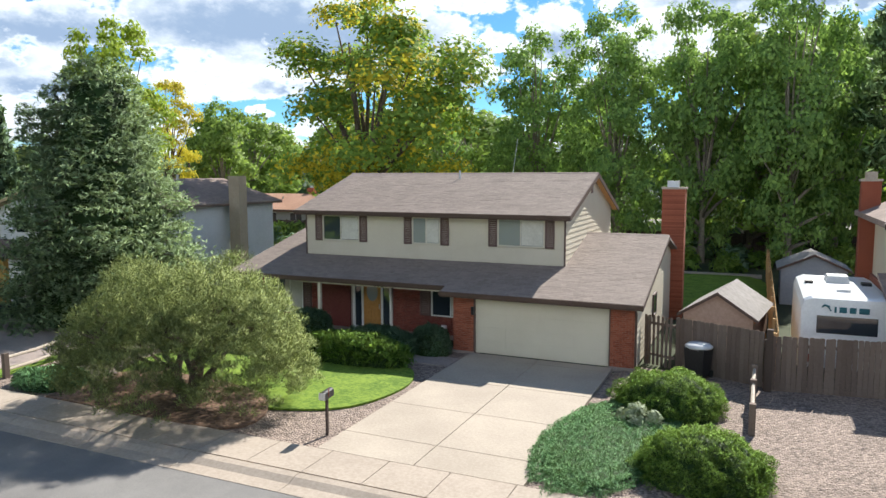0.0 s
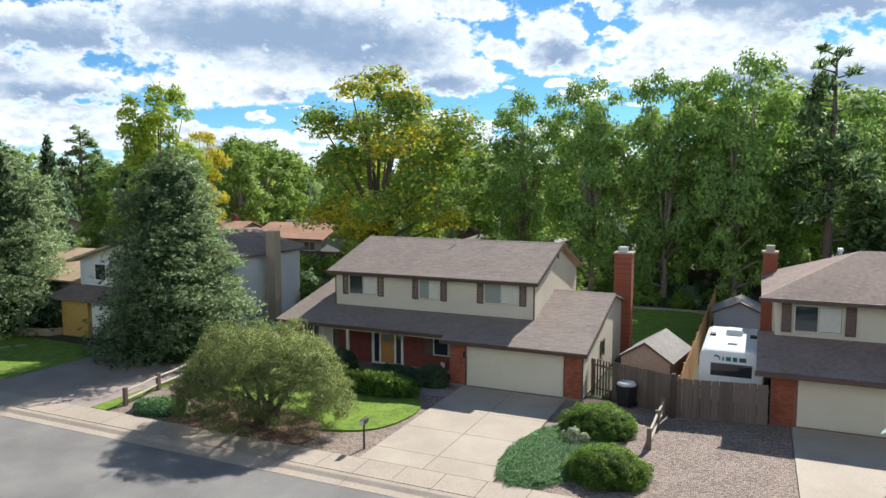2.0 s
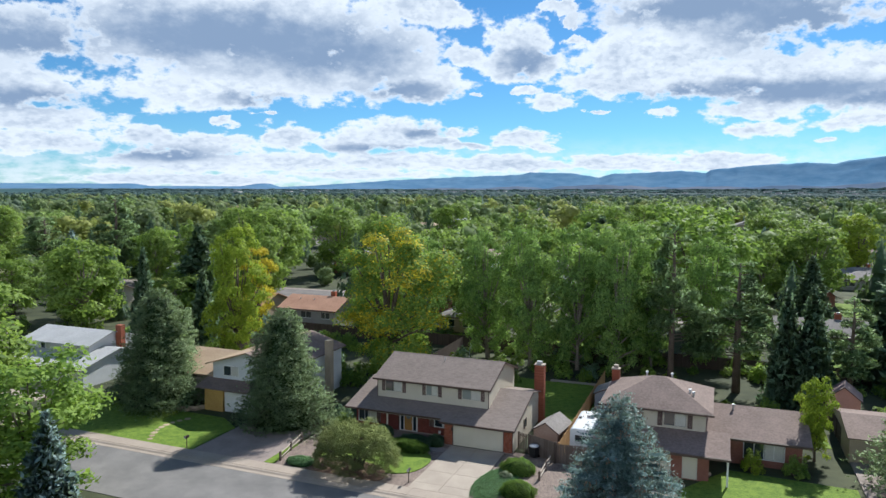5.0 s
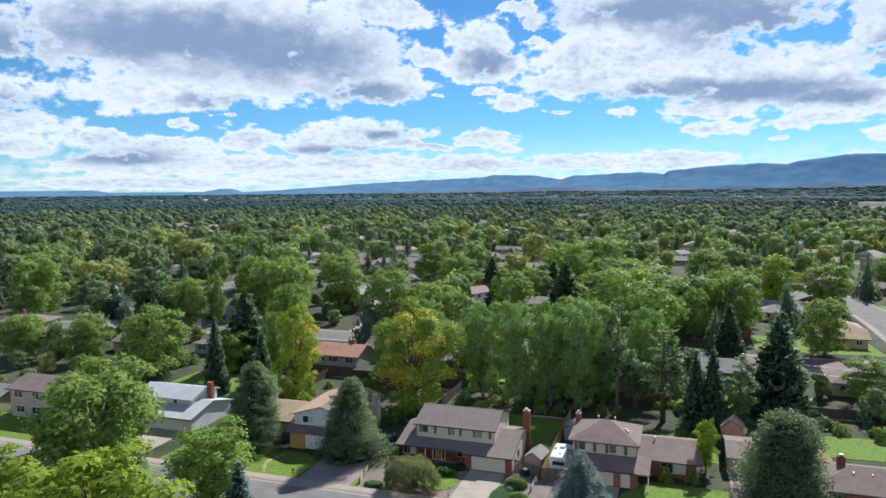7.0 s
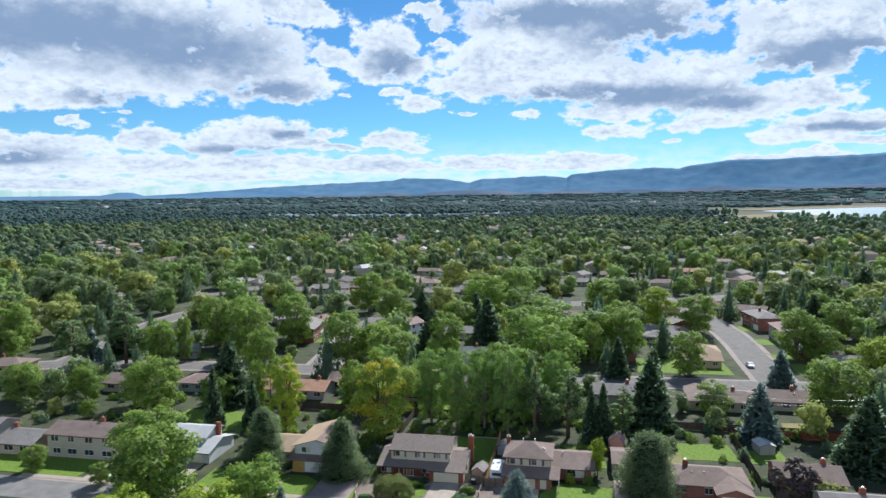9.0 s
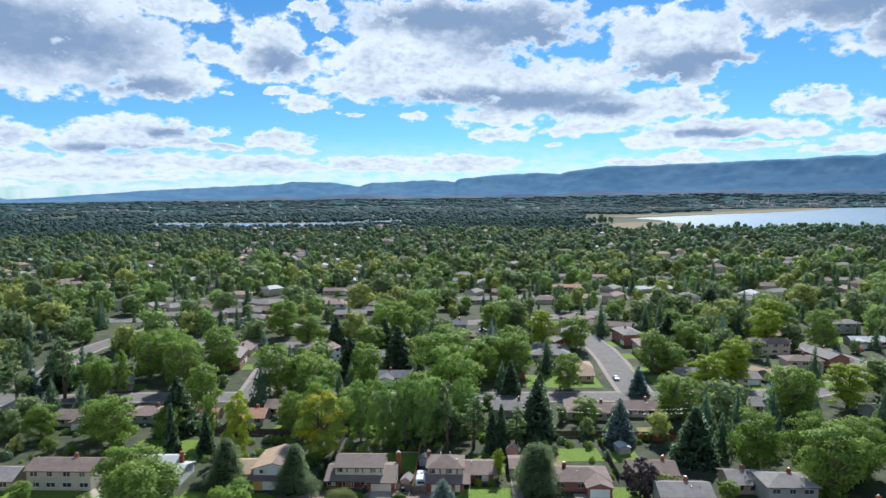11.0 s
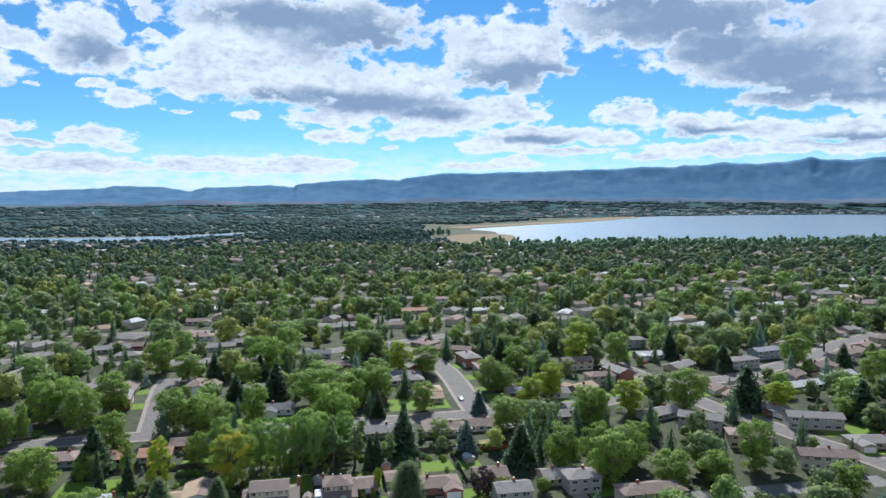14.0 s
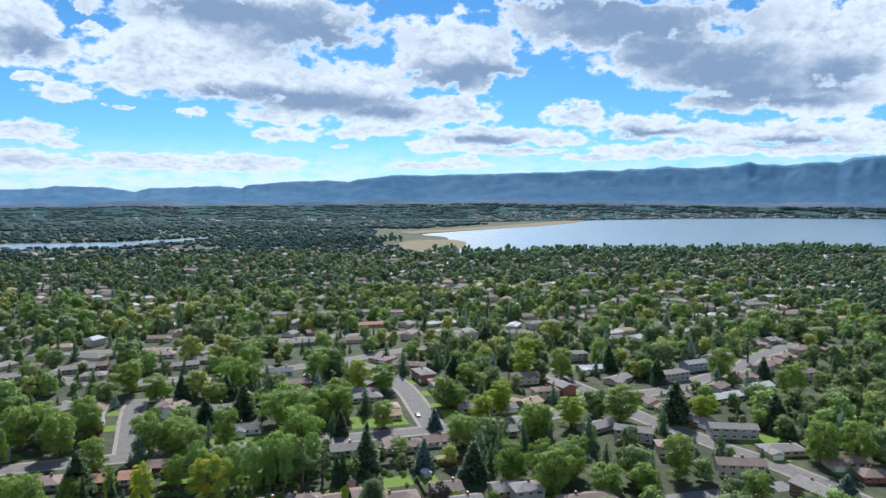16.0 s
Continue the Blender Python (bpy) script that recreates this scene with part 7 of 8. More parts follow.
# travel caravan
van = thing("travel_caravan", "white travel caravan with a wide dark rear window", "caravan", (12.0, 4.2, -0.08), 0)
W2, L2 = 1.32, 2.9
prof = [(-W2, 0.55), (W2, 0.55), (W2, 2.55), (W2 - 0.08, 2.78), (W2 - 0.3, 2.88), (-W2 + 0.3, 2.88), (-W2 + 0.08, 2.78), (-W2, 2.55)]
shell = Form()
for y, sx, top in ((-L2, 0.97, -0.06), (-L2 + 0.12, 1.0, 0.0), (L2 - 0.5, 1.0, 0.0), (L2, 0.94, -0.5)):
    shell.v += [(x * sx, y, z + (top if z > 1.5 else 0)) for x, z in prof]
shell.f = [tuple(range(7, -1, -1))[::-1], tuple(range(24, 32))[::-1]] + [(r * 8 + (i + 1) % 8, r * 8 + i, (r + 1) * 8 + i, (r + 1) * 8 + (i + 1) % 8) for r in range(3) for i in range(8)]
part("body", shell, M_RVWHITE, van)
part("rear_window", Form().box(-0.84, -L2 - 0.02, 1.72, 0.84, -L2 + 0.02, 2.28), M_GLASS, van, "wide dark rear window")
for k, (x0, x1, z0, z1) in enumerate(((-0.36, -0.3, 2.40, 2.58), (-0.22, -0.02, 2.40, 2.58), (0.06, 0.24, 2.40, 2.58), (0.32, 0.60, 2.40, 2.58))):
    part("decal_bar", Form().box(x0, -L2 - 0.015, z0, x1, -L2 + 0.02, z1), M_TEAL, van)
part("decal_crest", Form().tube([(-0.46, -L2 - 0.01, 2.44), (-0.52, -L2 - 0.01, 2.58), (-0.64, -L2 - 0.01, 2.62), (-0.72, -L2 - 0.01, 2.54)], [0.03, 0.045, 0.04, 0.015], 6), M_TEAL, van)
for x in (-1.0, 1.0):
    part("tail_light", Form().box(x - 0.06, -L2 - 0.02, 0.75, x + 0.06, -L2 + 0.02, 1.0), material("red_lamp_lens", (0.3, 0.01, 0.01), (0.4, 0.02, 0.02), 4, 0.3, 0, 10), van)
part("air_conditioner", Form().add([(-0.38, 0.4, 2.88), (0.38, 0.4, 2.88), (0.38, 1.3, 2.88), (-0.38, 1.3, 2.88), (-0.32, 0.5, 3.12), (0.32, 0.5, 3.12), (0.32, 1.2, 3.12), (-0.32, 1.2, 3.12)], [(4, 5, 6, 7), (0, 1, 5, 4), (1, 2, 6, 5), (2, 3, 7, 6), (3, 0, 4, 7)]), M_GREYLID, van)
part("roof_vent", Form().box(-0.2, -1.7, 2.87, 0.2, -1.3, 2.97), M_GREYLID, van)
part("roof_vent", Form().box(0.7, 0.0, 2.87, 1.0, 0.4, 2.97), M_BLACK, van)
part("roof_vent", Form().box(-1.05, 0.0, 2.87, -0.8, 0.4, 2.97), M_BLACK, van)
part("bumper", Form().box(-1.1, -L2 - 0.12, 0.45, 1.1, -L2 - 0.02, 0.6), M_BLACK, van)
for sx in (-1.1, 1.1):
    for y in (-0.5, 0.4):
        w = part("wheel", Form().tube([(sx - 0.1, y, 0.34), (sx + 0.1, y, 0.34)], [0.34, 0.34], 16), M_RUBBER, van)
        part("rim", Form().tube([(sx - 0.11, y, 0.34), (sx + 0.11, y, 0.34)], [0.2, 0.2], 12), M_STEEL, w)

# shrubs round the house
spreading_pine("large spreading pine bush with bare twisted stems", 201, (-5.65, -8.4, 0.1), (7.6, 5.8, 3.8))
mound("yew_bush", "rounded clipped dark green yew bush", 202, "h", (7.25, -3.6, 0.05), (2.95, 2.6, 1.1), n=38000, leaf=0.032, lumps=0.2, cells=3.6)
mound("yew_bush", "rounded clipped dark green yew bush", 203, "h", (8.45, -7.9, 0.05), (2.8, 2.5, 1.0), n=38000, leaf=0.032, lumps=0.2, cells=3.6)
shrub("sage_bush", "small grey-green flowering sage bush", 204, "s", (6.75, -5.35, 0.05), (1.5, 1.0, 0.75), n=1400, leaf=0.05, lobes=8)
mound("creeping_juniper", "low grass-green creeping juniper mat beside the drive", 205, "g", (6.2, -6.6, 0.02), (3.1, 6.8, 0.32), n=64000, leaf=0.029, turn=-6, lumps=0.12, square=0.5, cells=5)
mound("hedge_bush", "loose green hedge with pale tips", 206, "h", (-3.5, -2.75, 0.05), (4.4, 1.5, 1.05), n=14000, leaf=0.07, lumps=0.12, square=0.45, cells=5)
mound("hedge_bush", "dark green clipped hedge by the porch", 207, "c", (-3.4, -1.1, 0.05), (3.2, 1.3, 1.0), n=8000, leaf=0.06, square=0.5)
mound("hedge_bush", "dark green rounded bush by the garage", 208, "c", (-1.5, -0.6, 0.05), (1.5, 1.2, 1.1), n=4500, leaf=0.06, square=0.55)
mound("hedge_bush", "dark green bush under the front window", 209, "c", (-7.0, -0.4, 0.05), (2.0, 1.6, 1.25), n=6000, leaf=0.06, square=0.55)
shrub("hedge_bush", "dark green bush at the house corner", 210, "d", (-12.2, 1.2, 0.05), (2.0, 1.6, 1.5), n=2000, leaf=0.06, lobes=10)
mound("creeping_juniper", "low grass-green creeping juniper near the footway", 211, "g", (-10.9, -8.9, 0.05), (2.6, 1.8, 0.5), n=6000, leaf=0.06, lumps=0.14, square=0.5)
shrub("garden_bush", "bright yellow-green bush before the brick wing", 212, "y", (25.8, 4.0, 0.05), (2.2, 2.0, 2.1), n=1800, leaf=0.08, lobes=10)
shrub("garden_bush", "dark green bush before the brick wing", 213, "d", (29.2, 4.2, 0.05), (2.4, 2.0, 1.9), n=1800, leaf=0.08, lobes=10)
for i, (x, y, s) in enumerate(((-1, 23, 3), (-6, 26, 3.4), (7.5, 27, 2.6), (24, 20, 2.5), (28, 21, 3), (-25, 38, 3), (-4, 41, 3), (3, 42.5, 2.6), (52, 31, 3), (57, 32, 2.6), (47, 37, 2.4), (66, 33, 2.6), (72, 34, 2.2), (88, 34, 3), (-62, 22, 3))):
    shrub("garden_bush", "untrimmed green bush in a back garden", 220 + i, "dlw"[i % 3], (x, y, 0), (s, s * 0.9, s * 0.62), n=900, leaf=0.13, lobes=10)
# loose grass over the front lawn
g = np.random.default_rng(9)
gx, gy = g.uniform(-11.0, -0.3, 50000), g.uniform(-9.0, -1.2, 50000)
inside = np.zeros(len(gx), bool)
rim = bend(FRONT_LAWN + FRONT_LAWN[:1], 5)
for (ax, ay), (bx, by) in zip(rim, rim[1:]):
    crosses = (ay > gy) != (by > gy)
    inside ^= crosses & (gx < ax + (gy - ay) * (bx - ax) / (by - ay if by != ay else 1e-9))
gx, gy = gx[inside], gy[inside]
ga, gh = g.uniform(0, 6.283, len(gx)), g.uniform(0.03, 0.075, len(gx))
foot = np.stack([gx, gy, np.full(len(gx), 0.083)], 1)
along = np.stack([np.cos(ga), np.sin(ga), 0 * ga], 1) * 0.011
tip = foot + np.stack([g.normal(0, 0.02, len(gx)), g.normal(0, 0.02, len(gx)), gh], 1)
blades = array_mesh("grass", np.stack([foot - along, foot + along, tip], 1).reshape(-1, 3), np.arange(3 * len(gx)).reshape(-1, 3), M_LAWN)
tagged(new("grass", blades), "short mown green grass blades", "grass", kind="stuff")
# stones by the neighbour's path
for i, (x, y, r) in enumerate(((21.6, 2.0, 0.4), (22.3, 1.7, 0.32), (-31.2, -1.0, 0.35), (-30.2, -1.1, 0.3))):
    v, f = [], None
    bm = bmesh.new()
    bmesh.ops.create_icosphere(bm, subdivisions=2, radius=r)
    for p in bm.verts:
        p.co *= 1 + 0.25 * noise.noise(p.co * 3 + Vector((i, 0, 0)))
        p.co.z *= 0.7
    me = bpy.data.meshes.new("boulder")
    bm.to_mesh(me)
    bm.free()
    me.materials.append(M_STONE)
    rock = tagged(new("boulder", me), "pale rounded garden boulder beside a path", "boulder")
    rock.matrix_basis = pose(x, y, r * 0.6)
# stepping stones across the neighbour's lawn
steps = thing("stepping_stones", "curved line of tan stepping stones in a lawn", "path")
for k in range(9):
    u = k / 8
    x, y = -27.5 - 1.5 * math.sin(u * 2.6) , -9.2 + 6.0 * u
    part("stepping_stone", Form().tube([(x, y, 0.09), (x, y, 0.115)], [0.27 + 0.05 * (k % 3), 0.24], 7), M_STONE, steps)


def car(label, x, y, turn, paint):
    """A parked saloon car."""
    c = thing("parked_car", label, "car", (x, y, 0.04), turn)
    side = [(-2.15, 0.35), (2.15, 0.35), (2.2, 0.75), (1.2, 0.92), (0.55, 1.42), (-0.95, 1.45), (-1.65, 0.98), (-2.2, 0.9)]
    part("body", Form().add([(u, -0.85 + (0.12 if z > 1.2 else 0), z) for u, z in side] + [(u, 0.85 - (0.12 if z > 1.2 else 0), z) for u, z in side], [tuple(range(8)), tuple(range(15, 7, -1))] + [(i, i + 8, (i + 1) % 8 + 8, (i + 1) % 8) for i in range(8)]), paint, c)
    part("windscreen", Form().add([(1.16, -0.72, 0.96), (1.16, 0.72, 0.96), (0.6, 0.66, 1.39), (0.6, -0.66, 1.39)], [(0, 1, 2, 3)]), M_GLASS, c)
    for s in (-1, 1):
        part("side_window", Form().add([(0.95, s * 0.84, 0.97), (-1.4, s * 0.84, 1.0), (-0.9, s * 0.755, 1.38), (0.5, s * 0.755, 1.36)], [(0, 1, 2, 3)]), M_GLASS, c)
        for u in (-1.35, 1.35):
            part("wheel", Form().tube([(u, s * 0.72, 0.32), (u, s * 0.88, 0.32)], [0.32, 0.32], 12), M_RUBBER, c)
    return c


PAINT = [material("white_car_paint", (0.7, 0.7, 0.7), (0.78, 0.78, 0.78), 3, 0.25, 0, 10), material("red_car_paint", (0.35, 0.02, 0.02), (0.42, 0.03, 0.03), 3, 0.25, 0, 10), material("dark_car_paint", (0.03, 0.035, 0.04), (0.05, 0.055, 0.06), 3, 0.25, 0, 10), material("silver_car_paint", (0.4, 0.42, 0.44), (0.5, 0.52, 0.54), 3, 0.25, 0, 10)]
for x, y, turn, k, lab in ((79.7, 102, 92, 0, "white parked car at the kerb"), (-20.5, 69.8, 0, 1, "red parked car by a garage"), (176, 140, 60, 2, "dark parked car at the kerb"), (184, 146, 70, 3, "silver parked car at the kerb"), (-62, -8, 90, 0, "white parked car in a drive"),
                           (252, 112, 28, 2, "dark parked car at the kerb"), (236, 103, 28, 2, "dark parked car at the kerb"), (62, 96, 0, 3, "silver car beside a garden"), (198, 152, 80, 1, "dark red parked car"), (8, 190, 10, 2, "dark car in a drive"), (14, 189, 10, 3, "silver car in a drive"), (31, 192, 5, 0, "white car in a drive")):
    car(lab, x, y, turn, PAINT[k])

# swimming pool with its terrace
pool = thing("swimming_pool", "blue garden swimming pool in a concrete terrace", "pool", (139, 42, 0))
part("terrace", Form().box(-8, -4.5, 0.02, 8, 4.5, 0.12), M_CONCRETE, pool)
part("water", Form().box(-6.0, -2.6, 0.05, 4.5, 2.4, 0.135), material("pool_water", (0.05, 0.28, 0.45), (0.10, 0.40, 0.58), 1, 0.1, 0.1, 3), pool, "clear blue pool water")
# white pergola
per = thing("pergola", "white-roofed patio cover behind a house", "pergola", (44.5, 52.5, 0))
part("roof", Form().box(-2.2, -1.5, 2.3, 2.2, 1.5, 2.42), M_WHITE, per)
for x in (-2.0, 2.0):
    for y in (-1.3, 1.3):
        part("post", Form().box(x - 0.06, y - 0.06, 0, x + 0.06, y + 0.06, 2.3), M_WHITE, per)
# power poles and cables behind the gardens
for i, x in enumerate((-52, 46, 95)):
    pole = thing("utility_pole", "brown wooden utility pole with a crossarm", "pole", (x, 40.2, 0))
    part("shaft", Form().tube([(0, 0, 0), (0, 0, 9.5)], [0.15, 0.1], 8), M_TRUNK, pole)
    part("crossarm", Form().box(-0.9, -0.06, 8.8, 0.9, 0.06, 8.92), M_TRUNK, pole)
for z in (8.9, 7.6):
    line = [(46 + 49 * u, 40.2, z - 1.0 * 4 * u * (1 - u)) for u in [k / 12 for k in range(13)]]
    lone("power_cable", Form().tube(line, [0.02] * 13, 4), M_STEEL, "thin power cable between two poles", "cable")

# ---- trees ----
TEMPLATE = {
    "D": [broadleaf("cottonwood_tree", "tall green cottonwood with pale limbs and an open crown", s, "q", n=21000, leaf=0.0118, lobes=56, low=0.1, pale=True, squash=0.85, puff=1.1) for s in (1, 2)],
    "d": [broadleaf("broadleaf_tree", "green broad-leaved garden tree with an uneven crown", s, "d", n=7000, leaf=0.0195, lobes=46, puff=1.2, squash=1.0, pale=True) for s in (4, 5, 6)],
    "l": [broadleaf("broadleaf_tree", "spreading bright green broad-leaved tree", 11, "l", n=9000, leaf=0.0185, wide=0.36, lobes=44, puff=1.25)],
    "y": [broadleaf("broadleaf_tree", "yellow-green broad-leaved tree turning in autumn", 21, "y", n=9000, leaf=0.0175, lobes=44, puff=1.15)],
    "Y": [broadleaf("broadleaf_tree", "tall yellow-green ash tree turning in autumn", 22, "y", n=17000, leaf=0.0125, lobes=60, low=0.1, squash=0.8)],
    "o": [broadleaf("broadleaf_tree", "slender tree with golden autumn leaves", 31, "o", n=11000, leaf=0.0125, lobes=44, low=0.2, squash=0.6)],
    "a": [broadleaf("ash_tree", "large green ash tree turning golden yellow", 41, "l", n=34000, leaf=0.0100, lobes=56, low=0.14, wide=0.36, mixed="o", squash=0.85)],
    "w": [broadleaf("willow_tree", "dense olive-green rounded garden tree", 51, "w", n=9000, leaf=0.0185, lobes=44, puff=1.25, low=0.1, wide=0.38)],
    "r": [broadleaf("plum_tree", "purple-leaved ornamental plum tree", 61, "r", lobes=34, low=0.1, wide=0.36)],
    "c": [conifer("spruce_tree", "dark green spruce tree with tiered boughs", s, "c", n=7000, leaf=0.026, power=0.8, dense=0.5) for s in (71, 72)],
    "j": [conifer("juniper_tree", "tall grey-green juniper tree with dense drooping boughs", 75, "j", n=105000, leaf=0.0056, wide=0.30, power=0.56, low=0.02, levels=44, dense=0.66, fine=True)],
    "b": [conifer("blue_spruce", "blue-grey spruce tree with tiered boughs", 81, "b", n=7000, leaf=0.026, power=0.8, dense=0.5)],
    "B": [conifer("blue_spruce", "large blue-grey spruce hung with tan cones", 83, "b", n=165000, leaf=0.0032, wide=0.29, power=0.74, low=0.02, cones=1500, levels=48, dense=0.42, fine=True, pads=True)],
    "p": [pine("pine_tree", "tall pine with a bare trunk and open crown", 91, n=7600, leaf=0.0145)],
    "e": [conifer("arborvitae_tree", "broad dense dark green evergreen tree", 95, "j", n=64000, leaf=0.0074, wide=0.34, power=0.34, low=0.0, droop=0.1, levels=40, dense=0.6, fine=True)],
}
NATURAL = {"D": 0.74, "d": 0.74, "l": 0.84, "y": 0.74, "Y": 0.74, "o": 0.72, "a": 0.86, "w": 0.88, "r": 0.85, "c": 0.47, "j": 0.60, "b": 0.50, "B": 0.6, "p": 0.42, "e": 0.72}

# rows of: kind, x, y, height, crown width
GROVES = [
    [
        ('j', -18.2, -0.5, 12, 10.4),
        ('j', -35, 0.3, 13, 11.2),
        ('a', -16.1, 21.5, 19.8, 17.6),
        ('Y', -38, 17.5, 19.3, 9.5),
        ('o', -41, 26.2, 16.2, 6.5),
        ('D', 5.5, 32.3, 19.8, 8.5),
        ('D', 11.3, 29.6, 20, 9),
        ('D', -0.7, 31.6, 19, 9),
        ('D', -7.5, 34, 18.5, 9.5),
        ('D', 14.5, 36, 18, 8),
        ('D', -22, 44, 17, 10),
        ('p', 17.6, 28.2, 20.3, 8.5),
        ('p', 25, 29, 15.8, 11),
        ('c', 30, 26, 13, 4.4),
        ('c', 32.6, 26.6, 13.5, 5),
        ('d', -45.5, -22, 16.5, 16),
        ('l', -25.5, -23, 11.5, 11),
        ('b', -19.3, -26.7, 9, 4.6),
        ('y', -24, -42, 16, 15),
        ('y', -11, -46, 14.5, 9),
        ('y', -38, -42, 14, 12),
        ('e', 40, 1.5, 11.8, 12.4),
    ],
    [
        ('r', 64, -1.5, 9.5, 8.8),
        ('l', 19, 62, 22, 20),
        ('B', 18.2, -24.8, 14, 12.8),
        ('p', 37, 30, 12, 7),
        ('D', 22, 40, 18, 9),
        ('c', -49, 24, 12, 4.5),
        ('d', -29, 40, 13, 8),
        ('c', 39.6, 97.8, 9.3, 5.8),
        ('c', 45.5, 50.2, 16.2, 7.1),
        ('d', 41, 105.4, 17.2, 14),
        ('d', 31.4, 97.7, 13.8, 8.8),
        ('d', 59.6, 88.9, 13.4, 10.6),
        ('y', 31.1, 8.7, 7.9, 3.7),
        ('d', -20.4, 146, 11.9, 11.9),
        ('c', -38, 159.2, 14.2, 8.5),
        ('c', -14.8, 156.4, 13.6, 8.2),
        ('d', -14.1, 49, 11.5, 9.7),
        ('d', -100.6, 80.1, 15.7, 5.6),
        ('d', -61.5, 56.6, 16.9, 12.1),
        ('c', -63.7, 40.6, 17, 11.1),
        ('l', -108.2, 77.9, 13.5, 13.5),
        ('c', -57.5, 21.1, 15, 4.4),
    ],
    [
        ('d', -76.7, 26.8, 15.4, 12),
        ('c', -126.8, 85.2, 17, 13.1),
        ('p', -126.8, 61, 17.1, 13.8),
        ('d', -160.8, 68.7, 11.7, 11.7),
        ('w', -101.2, 32.9, 10.6, 10.6),
        ('d', -122.4, 34.3, 10.2, 10.1),
        ('d', -52.7, -10.3, 15.1, 15),
        ('d', -104.5, 73.1, 14.2, 8.7),
        ('d', -163.7, 76.1, 19, 15),
        ('d', -118, 31, 10.1, 10.1),
        ('p', -118, 73.8, 22, 13.4),
        ('b', -125.4, 67.2, 13.3, 7.1),
        ('d', -85.3, 34.2, 11.8, 11.8),
        ('w', -93, 23.1, 4.7, 4.7),
        ('d', -80.8, -8.3, 5.3, 5.3),
        ('d', -63.2, -12, 4.3, 4.3),
        ('w', -51.2, 31.5, 14.8, 5.5),
        ('d', -64.4, 35.1, 9.6, 8.5),
        ('l', -91.9, 108.1, 17.9, 15),
        ('d', -33.6, 80, 15.1, 15),
        ('d', -2.6, 200.8, 19, 15),
        ('d', 41.6, 120.7, 17.3, 15),
    ],
    [
        ('c', 38.6, 83, 12, 6.4),
        ('c', 43.7, 39.7, 17, 10.1),
        ('d', 59.8, 51.1, 8.5, 8.5),
        ('b', 66.8, 34.8, 12.8, 8.6),
        ('b', 83.1, 81, 10.4, 7.1),
        ('d', 96.4, 114.8, 16.5, 14),
        ('d', 102.6, 111.1, 12.7, 12.7),
        ('d', 90, 66, 12.2, 9.2),
        ('y', 108.6, 86.9, 13.2, 13.2),
        ('d', 121, 149.4, 13.8, 13.8),
        ('y', 171.9, 187.2, 18, 15),
        ('d', 128.3, 59.7, 13.6, 13.6),
        ('y', 148.2, 68, 15.3, 15),
        ('w', 97.7, 16.2, 15.6, 15),
        ('w', 110.3, 14, 15.9, 12.6),
        ('w', 117.4, 9.5, 16, 15),
        ('c', 83.7, 20.9, 15.1, 11.2),
        ('d', 88.6, 55.1, 14.7, 14.7),
        ('d', 122.5, 11.9, 11.8, 11.5),
        ('c', 119.2, 173.2, 12.9, 11),
        ('d', 84.3, -2.1, 4.6, 4.6),
        ('d', 176, 69, 19, 18),
    ],
    [
        ('c', 203, 64, 20, 15),
        ('y', 217, 60, 13.5, 15),
        ('d', 124, 55.6, 17.9, 15),
        ('y', 122.1, 96.6, 18, 15),
        ('c', 162.9, 243.4, 17, 15),
        ('y', 158.6, 157.1, 18, 15),
        ('d', 181.4, 151.7, 18.9, 15),
        ('c', 219.1, 161.9, 17, 9.8),
        ('d', 163, 0, 19, 14),
        ('d', 278, 128.8, 19, 15),
        ('c', 300.4, 118.9, 14.2, 9.3),
        ('d', 291.5, 83.7, 19, 15),
        ('d', 231.4, 0.5, 19, 15),
        ('d', 247.3, -3.4, 18.2, 15),
        ('c', 244, 42.5, 17, 14.8),
        ('d', 238.5, 43.8, 9.5, 9.5),
        ('c', 233.8, 130.3, 14, 11.5),
        ('d', 108.7, -0.2, 17.7, 15),
        ('d', 126.7, -8.2, 13.2, 13.2),
        ('d', 142.4, -8.6, 11.9, 11.9),
        ('d', 136, 33.1, 8.5, 8.3),
        ('b', 213.3, -31.6, 9.5, 9.5),
    ],
    [
        ('d', 178.8, -24.6, 11.6, 11.6),
        ('p', 321.1, 158.7, 22, 15),
        ('d', -44, 77.6, 19, 15),
        ('d', -27.9, 69.1, 16.5, 15),
        ('c', -22.6, 107.7, 14.8, 10.9),
        ('c', -5.3, 121.2, 17, 11.5),
        ('l', 16.5, 104, 19, 26),
        ('d', -67.1, 177.6, 19, 15),
        ('d', -74.3, 109.5, 19, 15),
        ('d', -81.5, 86.9, 19, 15),
        ('d', -100, 100.7, 19, 15),
        ('l', -12.1, 172.2, 19, 19),
        ('d', 72, 152.1, 15.5, 15),
        ('y', 57.2, 155.6, 18, 15),
        ('d', 36.2, 186.2, 16.4, 15),
        ('d', -50.9, 158.9, 14.5, 14.5),
        ('d', -12.9, 79.3, 18.9, 13.5),
        ('d', 8.7, 39.5, 19, 15),
    ],
]
for rows in GROVES:
    for i, (kind, x, y, high, wide) in enumerate(rows):
        pick = TEMPLATE[kind][(int(x) + i) % len(TEMPLATE[kind])]
        fuller = 1.15 if kind in "dlyw" and high < 1.35 * wide else 1.0
        plant(pick, x, y, high, fuller * wide / NATURAL[kind], i)

